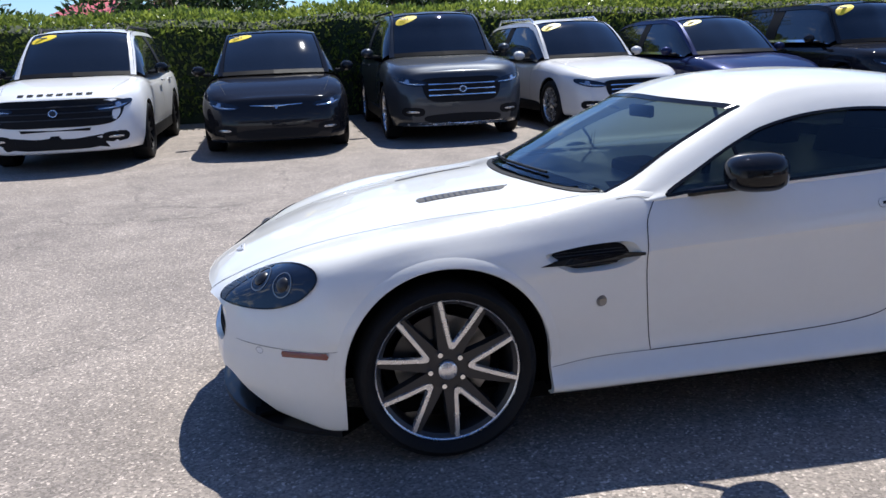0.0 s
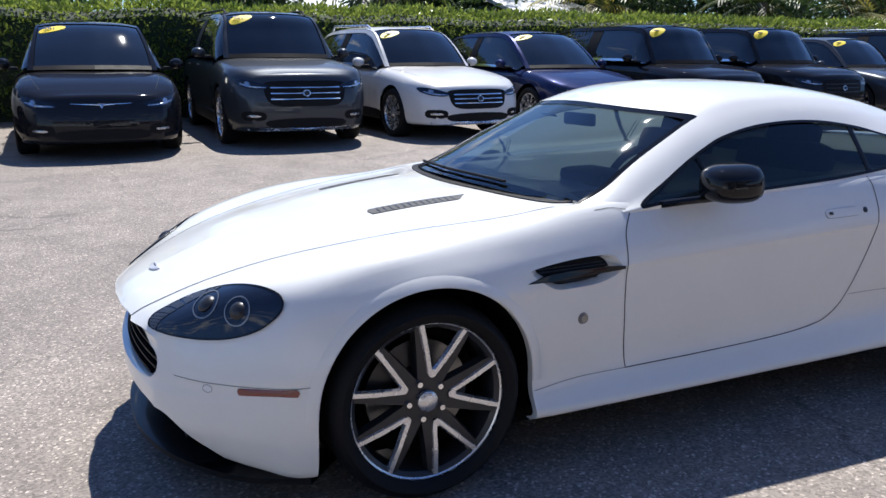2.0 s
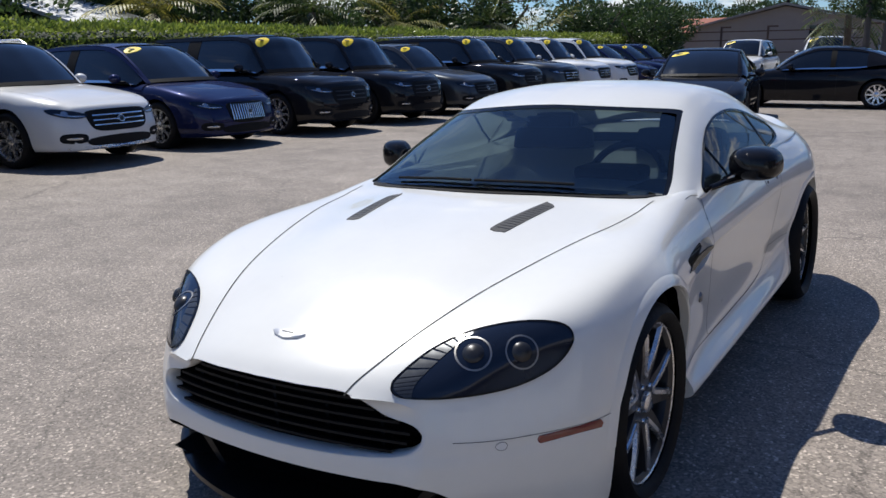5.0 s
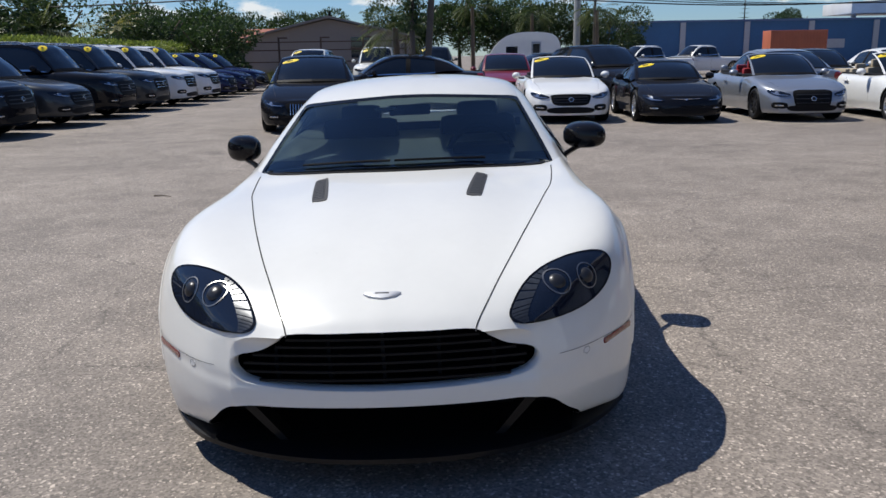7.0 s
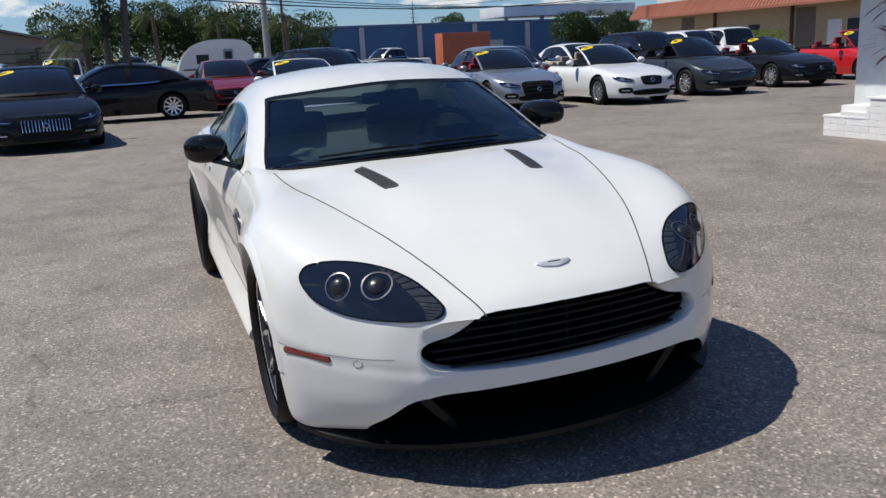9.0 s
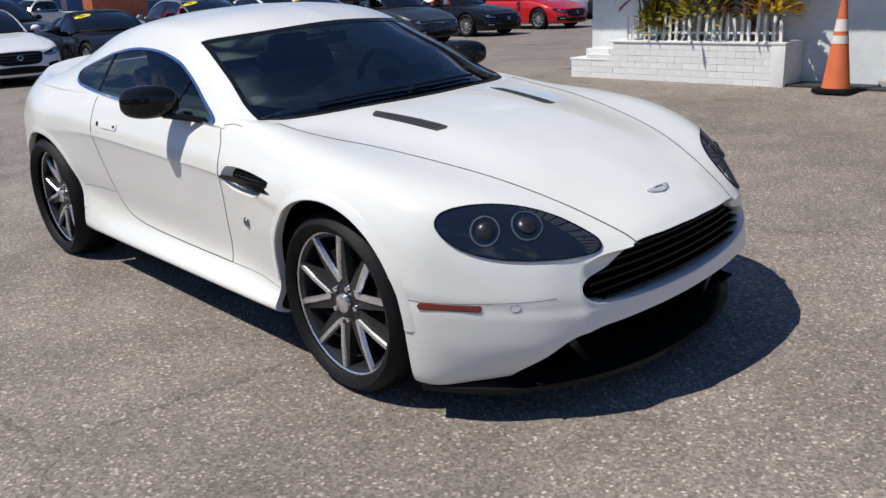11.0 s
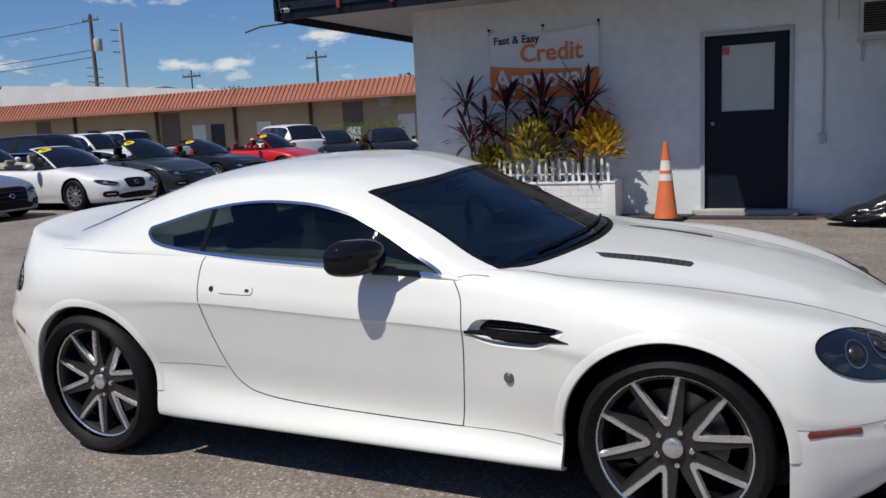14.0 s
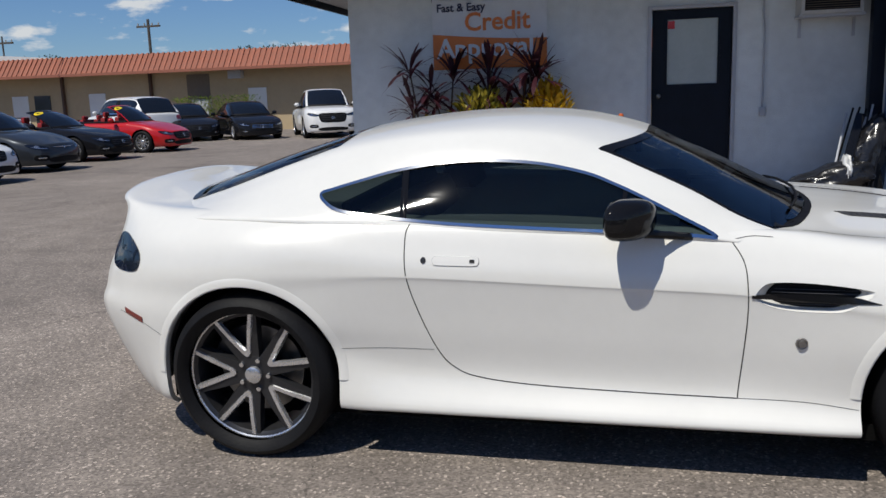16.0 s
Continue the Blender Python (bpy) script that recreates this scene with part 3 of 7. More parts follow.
def arch_liner(parent, xc, zc, r, y_out, depth=0.32):
    for sg in (-1, 1):
        bm = bmesh.new()
        k = 16
        for i in range(k):
            a0, a1 = math.pi * i / k, math.pi * (i + 1) / k
            p = [(xc + r * math.cos(a), y, zc + r * math.sin(a)) for a, y in ((a0, y_out), (a1, y_out), (a1, y_out - depth), (a0, y_out - depth))]
            bm.faces.new([bm.verts.new((q[0], sg * q[1], q[2])) for q in p])
            bm.faces.new([bm.verts.new((q[0], sg * q[1], q[2])) for q in (p[2], p[3], (xc, y_out - depth, zc))])
        for s in (-1, 1):
            p = [(xc + s * r, y_out, zc), (xc + s * r, y_out - depth, zc), (xc + s * r, y_out - depth, 0.2), (xc + s * r, y_out, 0.2)]
            bm.faces.new([bm.verts.new((q[0], sg * q[1], q[2])) for q in p])
        p = [(xc - r, y_out - depth, zc), (xc + r, y_out - depth, zc), (xc + r, y_out - depth, 0.2), (xc - r, y_out - depth, 0.2)]
        bm.faces.new([bm.verts.new((q[0], sg * q[1], q[2])) for q in p])
        part("arch_liner", bm, LINER, parent)


SUV = dict(L=4.95, W=1.98, H=1.76, nose=0.98, hood=1.12, belt=1.14, deck=1.16, ws=1.35, roof0=2.05, roof1=4.25, rear=4.82, fa=0.92, ra=3.85, R=0.38, clear=0.24, nslope=0.10)
BIGSUV = dict(SUV, L=5.1, W=2.02, H=1.86, nose=1.06, hood=1.18, belt=1.2, deck=1.22, roof0=1.95, roof1=4.75, rear=5.02, ra=3.9, R=0.40)
BOXSUV = dict(SUV, L=5.0, W=2.0, H=1.85, nose=1.02, hood=1.14, belt=1.18, deck=1.18, ws=1.3, roof0=1.85, roof1=4.7, rear=4.92, R=0.39)
CROSS = dict(SUV, L=5.03, W=1.99, H=1.66, nose=0.84, hood=1.03, belt=1.05, deck=1.15, ws=1.25, roof0=2.1, roof1=4.0, rear=4.9, R=0.37, clear=0.2)
LOWSUV = dict(SUV, L=5.0, W=1.96, H=1.67, nose=0.88, hood=1.05, belt=1.06, deck=1.12, ws=1.45, roof0=2.15, roof1=4.0, rear=4.85, R=0.37)
SEDAN = dict(L=4.85, W=1.87, H=1.45, nose=0.72, hood=0.93, belt=0.94, deck=1.02, ws=1.45, roof0=2.2, roof1=3.35, rear=4.25, fa=0.88, ra=3.75, R=0.335, clear=0.17, nslope=0.08)
FASTBACK = dict(SEDAN, L=5.05, W=1.95, H=1.45, nose=0.70, rear=4.8, deck=1.05, ws=1.5, roof0=2.3, roof1=3.2, fa=0.9, ra=3.85, R=0.35)
CABRIO = dict(SEDAN, L=4.6, W=1.80, H=1.38, nose=0.70, hood=0.90, belt=0.90, deck=0.93, fa=0.8, ra=3.55, R=0.325)
ROADSTER = dict(SEDAN, L=4.25, W=1.79, H=1.24, nose=0.62, hood=0.84, belt=0.85, deck=0.92, ws=1.45, roof0=2.05, roof1=2.5, rear=3.5, fa=0.8, ra=3.25, R=0.33, clear=0.15)
BEETLE = dict(SEDAN, L=4.28, W=1.81, H=1.46, nose=0.70, hood=0.94, belt=0.95, deck=0.98, ws=1.3, roof0=1.95, roof1=2.8, rear=3.9, fa=0.8, ra=3.33, R=0.33)


def parked_car(name, st, at, heading, body, label, category="car", top="hard", grille="h", gz=None, gw=0.5, lamp=None, rims=None,
               tag=True, year="", roof_rails=False, chrome=True, hide=None, trim_low=False, glassmat=None, n=10, pitch=0.0):
    """One parked vehicle: nose at its local origin, facing local -x."""
    x0, y0 = at
    root = empty(name, pose(x0, y0, ground_z(x0, y0), 0, 0, heading))
    L, w, H = st["L"], st["W"] / 2, st["H"]
    nz, hz_, bz, dz, ws, cl, R = st["nose"], st["hood"], st["belt"], st["deck"], st["ws"], st["clear"], st["R"]
    fa, ra, ns_ = st["fa"], st["ra"], st["nslope"]
    gm = glassmat or DARKGLASS

    def topz(x):
        return float(np.interp(x, (0, 0.25, ws * 0.6, ws, ws + 0.6, st["rear"], L), (nz - 0.06, nz + 0.01, (nz + 2 * hz_) / 3, hz_, bz - 0.03, dz - 0.03, dz - 0.06)))

    def wp(x):
        f = 1 - 0.26 * max(0, 1 - x / 0.55) ** 2.2 - 0.16 * max(0, 1 - (L - x) / 0.45) ** 2.2
        return w * f * (0.975 + 0.025 * math.cos((x - fa) * 2 * math.pi / (ra - fa)))
    xs = [0.0, 0.07, 0.22, 0.5, fa, fa + 0.5, ws, ws + 0.6, (ws + ra) / 2 + 0.2, ra - 0.5, ra, ra + 0.45, L - 0.3, L - 0.08, L]
    rails = []
    for k, (fy, fz) in enumerate(((0, 1.012), (0.45, 1.008), (0.78, 0.985), (0.93, 0.93), (0.99, 0.78), (1.0, 0.60), (0.985, 0.40), (0.955, 0.29), (0.93, 0.0))):
        line = []
        for x in xs:
            t = topz(x)
            z = t * fz if k < 8 else cl
            z = max(z, cl + 0.01 * (8 - k))
            back = ns_ * max(0, (fz - 0.55) / 0.45) ** 1.5 if fz > 0.55 else (0.05 if k == 8 else 0.0)
            xx = x + (back * max(0, 1 - x / 0.5) if x < 0.5 else 0) - (0.06 * max(0, 1 - (L - x) / 0.4) * max(0, (fz - 0.55) / 0.45) if x > L - 0.4 else 0)
            line.append((xx, wp(x) * fy, z))
        rails.append(line)
    S = net_surface(rails, 6, 3)
    bm = shell(S, 0.12, 0.06)
    cut_arch(bm, fa, R, R + 0.05)
    cut_arch(bm, ra, R, R + 0.05)
    tree = BVHTree.FromBMesh(bm)
    body_ob = part("body", bm, body, root, smooth=50)
    arch_liner(root, fa, R, R + 0.05, w * 0.97); arch_liner(root, ra, R, R + 0.05, w * 0.97)
    part("underbody", boxbm(0.25, L - 0.2, -w * 0.8, w * 0.8, cl, cl + 0.12), LINER, root)
    if trim_low:
        for sg in (-1, 1):
            part("sill_cladding", boxbm(fa + R + 0.06, ra - R - 0.06, sg * w * 0.93 - 0.035, sg * w * 0.93 + 0.035, cl, cl + 0.16, bevel=0.015), PLASTIC, root)
    for xa in (fa, ra):
        for sg in (-1, 1):
            car_wheel(root, (xa, sg * (w - 0.13), R), sg, R, R - 0.105, 0.24, rims or ALU, n)
    # glasshouse
    r0, r1, rb = st["roof0"], st["roof1"], st["rear"]
    uc = [(ws - 0.16, 0, hz_ + 0.005), ((ws + r0) / 2 - 0.14, 0, (hz_ + H) / 2 + 0.03), (r0 - 0.06, 0, H - 0.03), ((r0 + r1) / 2, 0, H), (r1, 0, H - 0.045), ((r1 + rb) / 2 + 0.06, 0, (H + dz) / 2 + 0.02), (rb + 0.04, 0, dz)]
    ue = [(ws + 0.04, 0.78 * w, hz_ - 0.01), ((ws + r0) / 2 + 0.03, 0.73 * w, (hz_ + H) / 2), (r0 + 0.1, 0.665 * w, H - 0.075), ((r0 + r1) / 2, 0.665 * w, H - 0.05), (r1 - 0.02, 0.655 * w, H - 0.10), ((r1 + rb) / 2, 0.67 * w, (H + dz) / 2 - 0.02), (rb - 0.03, 0.70 * w, dz - 0.02)]
    um = [((a[0] + b[0]) / 2 - 0.03 * (i < 2), 0.42 * w, a[2] * 0.75 + b[2] * 0.25) for i, (a, b) in enumerate(zip(uc, ue))]
    ub = [(ws + 0.08, 0.90 * w, bz - 0.06), ((ws + r0) / 2 + 0.1, 0.915 * w, bz - 0.03), (r0 + 0.15, 0.925 * w, bz - 0.02), ((r0 + r1) / 2, 0.93 * w, bz - 0.02), (r1, 0.92 * w, bz), ((r1 + rb) / 2, 0.88 * w, dz - 0.02), (rb, 0.80 * w, dz - 0.04)]
    us = [((a[0] + b[0]) / 2, (a[1] + b[1]) / 2 + 0.025, (a[2] + b[2]) / 2) for a, b in zip(ue, ub)]
    T = net_surface([uc, um, ue], 5, 4)
    D = net_surface([ue, us, ub], 5, 4)
    wsb = mirror_y(sheet_piece(T, 0, 2 / 6, 0, 1))
    ws_ob = part("windscreen", wsb, gm, root)
    ws_tree_bm = bmesh.new(); ws_tree_bm.from_mesh(ws_ob.data)
    wst = BVHTree.FromBMesh(ws_tree_bm); ws_tree_bm.free()
    part("cowl", mirror_y(sheet_piece(T, 0.0, 0.025, 0, 1, 0.01)), PLASTIC, root)
    if top == "hard":
        part("rear_window", mirror_y(sheet_piece(T, 4 / 6, 1, 0, 1)), DARKGLASS, root)
        rp = mirror_y(sheet_piece(T, 1.95 / 6, 4.1 / 6, 0, 1, 0.012))
        part("roof", rp, body, root)
        for sg in (1, -1):
            f = (lambda b: b) if sg > 0 else flip_bm
            part("side_window", f(sheet_piece(D, 0.03, 1, 0.0, 1.0)), DARKGLASS, root)
            part("a_pillar", f(sheet_piece(D, 0, 2.1 / 6, 0.0, 0.12, 0.012)), body, root)
            part("a_pillar_face", f(sheet_piece(T, 0, 2 / 6, 0.93, 1.0, 0.012)), body, root)
            part("roof_edge", f(sheet_piece(D, 2 / 6, 5 / 6, 0.0, 0.10, 0.012)), body, root)
            part("b_pillar", f(sheet_piece(D, 0.475, 0.515, 0.05, 1, 0.006)), PLASTIC, root)
            part("rear_pillar", f(sheet_piece(D, 4.75 / 6 if H > 1.6 else 4.3 / 6, 1, 0.0, 1.0, 0.012)), body, root)
            part("waist_trim", f(sheet_piece(D, 0.05, 0.8, 0.93, 1.0, 0.01)), CHROME if chrome else PLASTIC, root)
            if roof_rails:
                zr = H + 0.02
                part("roof_rail", tube(bmesh.new(), [(r0 + 0.2, sg * 0.6 * w, H - 0.05), (r0 + 0.35, sg * 0.61 * w, zr), (r1 - 0.1, sg * 0.61 * w, zr), (r1 + 0.05, sg * 0.6 * w, H - 0.09)], 0.018), PLASTIC if roof_rails == "black" else ALU, root)
    else:
        # open car: screen frame, tub, seats and folded roof
        for sg in (1, -1):
            f = (lambda b: b) if sg > 0 else flip_bm
            part("screen_pillar", f(sheet_piece(T, 0, 2 / 6, 0.93, 1.0, 0.012)), body, root)
        part("screen_header", mirror_y(sheet_piece(T, 1.9 / 6, 2.05 / 6, 0, 1, 0.012)), body, root)
        hide = hide or LEATHER
        part("cockpit", boxbm(ws + 0.1, rb - 0.5, -0.74 * w, 0.74 * w, bz - 0.03, bz + 0.012, bevel=0.01), LEATHER, root)
        for sx, hh in ((r0 + 0.25, 0.30), (r0 + 1.0, 0.2)):
            for sg in (-1, 1):
                part("seat", boxbm(sx, sx + 0.16, sg * 0.4 * w - 0.22, sg * 0.4 * w + 0.22, bz - 0.1, bz + hh * 0.45, bevel=0.05), hide, root)
                part("headrest", boxbm(sx + 0.03, sx + 0.13, sg * 0.4 * w - 0.12, sg * 0.4 * w + 0.12, bz + hh * 0.45, bz + hh, bevel=0.04), hide, root)
        part("folded_roof_cover", boxbm(rb - 0.75, rb - 0.1, -0.66 * w, 0.66 * w, dz - 0.08, dz + 0.05, bevel=0.04), LEATHER if hide is not BEIGE else BEIGE, root)
    # door mirrors
    for sg in (1, -1):
        mb = bmesh.new()
        bmesh.ops.create_uvsphere(mb, u_segments=12, v_segments=8, radius=1)
        for v in mb.verts:
            v.co = Vector((ws + 0.42 + v.co.x * 0.09 * (1.2 if v.co.x < 0 else 0.6), sg * (w + 0.10 + v.co.y * 0.10), bz + 0.05 + v.co.z * 0.075))
        part("door_mirror", mb, body if chrome else GLOSSBLACK, root)
        part("mirror_arm", boxbm(ws + 0.36, ws + 0.46, sg * (w - 0.02) - 0.06, sg * (w - 0.02) + 0.06, bz - 0.03, bz + 0.01, bevel=0.01), PLASTIC, root)
        for hx_ in (ws + 1.25, ws + 2.15):
            if hx_ < ra - 0.1 and H > 1.3:
                part("door_handle", boxbm(hx_, hx_ + 0.2, sg * w * 0.985 - 0.015, sg * w * 0.985 + 0.02, bz - 0.17, bz - 0.14, bevel=0.008), body, root)
        for dl in ((ws + 0.25, ws + 0.3), (ws + 1.42, ws + 1.42)):
            part("door_gap", seam([(dl[0], bz - 0.08), (dl[1], 0.65), (dl[1], cl + 0.14)], (0, sg * 2, 0), (1, 0, 0), (0, 0, 1), (0, -sg, 0), tree), GAP, root)
    # face: grille, lamps, intake, plate panel
    F = dict(origin=(-1, 0, 0), ex=(0, 1, 0), ey=(0, 0, 1), direction=(1, 0, 0), tree=tree)
    g0, g1 = gz or (nz * 0.56, nz * 0.84)
    if grille:
        gw_ = gw * w
        part("grille", drape([(-gw_ * 0.92, g1), (0, g1 + 0.015), (gw_ * 0.92, g1), (gw_, (g0 + g1) / 2 + 0.03), (gw_ * 0.8, g0), (0, g0 - 0.02), (-gw_ * 0.8, g0), (-gw_, (g0 + g1) / 2 + 0.03)], lift=0.006, **F), PLASTIC, root)
        if grille == "v":
            for k in range(15):
                yy = (k - 7) / 7 * gw_ * 0.82
                part("grille_bar", drape([(yy - 0.008, g0 + 0.03), (yy + 0.008, g0 + 0.03), (yy + 0.008, g1 - 0.02), (yy - 0.008, g1 - 0.02)], lift=0.018, rings=2, n=1, smooth_outline=False, **F), CHROME, root)
        else:
            for k in range(3):
                zz = g0 + (g1 - g0) * (0.25 + 0.25 * k)
                part("grille_bar", drape([(-gw_ * 0.85, zz - 0.009), (0, zz - 0.009), (gw_ * 0.85, zz - 0.009), (gw_ * 0.85, zz + 0.009), (0, zz + 0.009), (-gw_ * 0.85, zz + 0.009)], lift=0.016, rings=2, n=3, smooth_outline=False, **F), CHROME if chrome == 2 else DARKALLOY, root)
        em = drape([(0.052 * math.cos(a), (g0 + g1) / 2 + 0.052 * math.sin(a) * 0.85) for a in np.arange(10) * math.pi / 5], lift=0.024, rings=2, n=2, **F)
        part("emblem", em, ALU, root)
        part("emblem_field", drape([(0.038 * math.cos(a), (g0 + g1) / 2 + 0.038 * math.sin(a) * 0.85) for a in np.arange(10) * math.pi / 5], lift=0.028, rings=2, n=2, **F), DARKALLOY, root)
    else:
        part("nose_strip", drape([(-0.34 * w, nz * .80), (0, nz * .775), (0.34 * w, nz * .80), (0.34 * w, nz * .808), (0, nz * .785), (-0.34 * w, nz * .808)], lift=0.006, n=3, rings=2, smooth_outline=False, **F), CHROME, root)
        part("emblem", drape([(-.035, nz * .80), (.035, nz * .80), (0, nz * .73)], lift=0.012, n=2, rings=2, smooth_outline=False, **F), ALU, root)
    lz = lamp or nz * 0.80
    for sg in (1, -1):
        o = [(sg * w * a, lz + b) for a, b in ((0.48, -0.012), (0.62, 0.036), (0.80, 0.072), (0.88, 0.066), (0.86, 0.01), (0.74, -0.04), (0.56, -0.05))]
        lam = part("headlamp", drape(o, lift=0.008, **F), LAMPGLASS, root)
        c = [(sg * w * 0.74 + 0.030 * math.cos(a), lz + 0.014 + 0.030 * math.sin(a)) for a in np.arange(8) * math.pi / 4]
        q = part("projector", drape(c, lift=0.014, rings=2, n=2, **F), LAMPCLEAR, lam)
        c = [(sg * w * a, lz + b) for a, b in ((0.52, -0.034), (0.56, -0.036), (0.73, -0.026), (0.83, 0.016), (0.81, 0.018), (0.72, -0.014), (0.55, -0.022))]
        part("light_strip", drape(c, lift=0.013, rings=2, n=2, **F), LAMPCLEAR, lam)
        fz = max(cl + 0.16, nz * 0.42)
        o = [(sg * w * a, fz + b) for a, b in ((0.56, -0.05), (0.56, 0.05), (0.80, 0.06), (0.80, -0.05))]
        part("side_intake", drape(o, lift=0.006, n=3, **F), PLASTIC, root)
        o = [(sg * w * a, fz + b) for a, b in ((0.62, -0.012), (0.62, 0.012), (0.76, 0.014), (0.76, -0.010))]
        part("fog_lamp", drape(o, lift=0.012, n=2, rings=2, **F), LAMPCLEAR, root)
        o = [(sg * w * a, dz * 0.82 + b) for a, b in ((0.62, -0.07), (0.62, 0.07), (0.84, 0.08), (0.84, -0.07))]
        part("tail_lamp", drape(o, origin=(L + 1, 0, 0), ex=(0, 1, 0), ey=(0, 0, 1), direction=(-1, 0, 0), tree=tree, lift=0.008, n=3), TAILRED, root)
    lo = cl + 0.12
    part("lower_intake", drape([(-0.48 * w, lo - 0.06), (-0.5 * w, lo + 0.03), (0, lo + 0.06), (0.5 * w, lo + 0.03), (0.48 * w, lo - 0.06), (0, lo - 0.07)], lift=0.006, n=3, **F), PLASTIC, root)
    if trim_low == "black":
        part("bumper_guard", drape([(-0.80 * w, cl + 0.02), (-0.72 * w, cl + .15), (-0.55 * w, cl + 0.21), (0, cl + .22), (0.55 * w, cl + 0.21), (0.72 * w, cl + .15), (0.80 * w, cl + 0.02)], lift=0.005, n=4, rings=4, smooth_outline=False, **F), PLASTIC, root)
        part("intake_slot", drape([(-0.40 * w, g0 - .075), (-0.42 * w, g0 - .04), (0.42 * w, g0 - .04), (0.40 * w, g0 - .075)], lift=0.007, n=3, rings=2, smooth_outline=False, **F), PLASTIC, root)
        for k in range(8):
            part("letter_bar", drape([((k - 3.5) * .115 - .035, g1 + .06), ((k - 3.5) * .115 - .035, g1 + .082), ((k - 3.5) * .115 + .035, g1 + .082), ((k - 3.5) * .115 + .035, g1 + .06)], lift=0.007, n=2, rings=2, smooth_outline=False, **F), PLASTIC, root)
    elif trim_low:
        part("skid_strip", drape([(-0.62 * w, cl + 0.015), (-0.62 * w, cl + 0.05), (0.62 * w, cl + 0.05), (0.62 * w, cl + 0.015)], lift=0.01, n=3, rings=2, **F), ALU, root)
    for sg in (1, -1):
        part("bonnet_line", seam([(0.25, sg * 0.66 * w), (ws * 0.5, sg * 0.74 * w), (ws - 0.05, sg * 0.80 * w)], (0, 0, 3), (1, 0, 0), (0, 1, 0), (0, 0, -1), tree), GAP, root)
    # yellow price oval in the corner of the screen
    if tag:
        cx, cy = r0 - 0.17 if top == "hard" else r0 - 0.14, 0.46 * w
        oc = drape([(cx + 0.075 * math.sin(a), cy + 0.17 * math.cos(a)) for a in np.arange(12) * math.pi / 6], (0, 0, 4), (1, 0, 0), (0, 1, 0), (0, 0, -1), wst, lift=0.006, rings=3, n=3)
        tg = part("price_oval", oc, YELLOW, root, "yellow oval price sticker")
        loc, nor, _, _ = wst.ray_cast(Vector((cx, cy, 4)), Vector((0, 0, -1)))
        if nor.z < 0:
            nor = -nor
        yv = Vector((0, -1, 0)); zv = (nor - yv * nor.dot(yv)).normalized(); up = zv.cross(yv)
        mt = Matrix((yv, up, zv)).transposed().to_4x4(); mt.translation = loc + nor * 0.012 - yv * 0.105 - up * 0.032
        if year:
            lettering(year, 0.10, INK, mt, tg, "year", 0.002)
        else:
            part("ink_bar", boxbm(0.01, 0.2, 0.012, 0.05, -0.001, 0.001), INK, tg, m=mt, smooth=0)
    tagged(root, label, category)
    return root


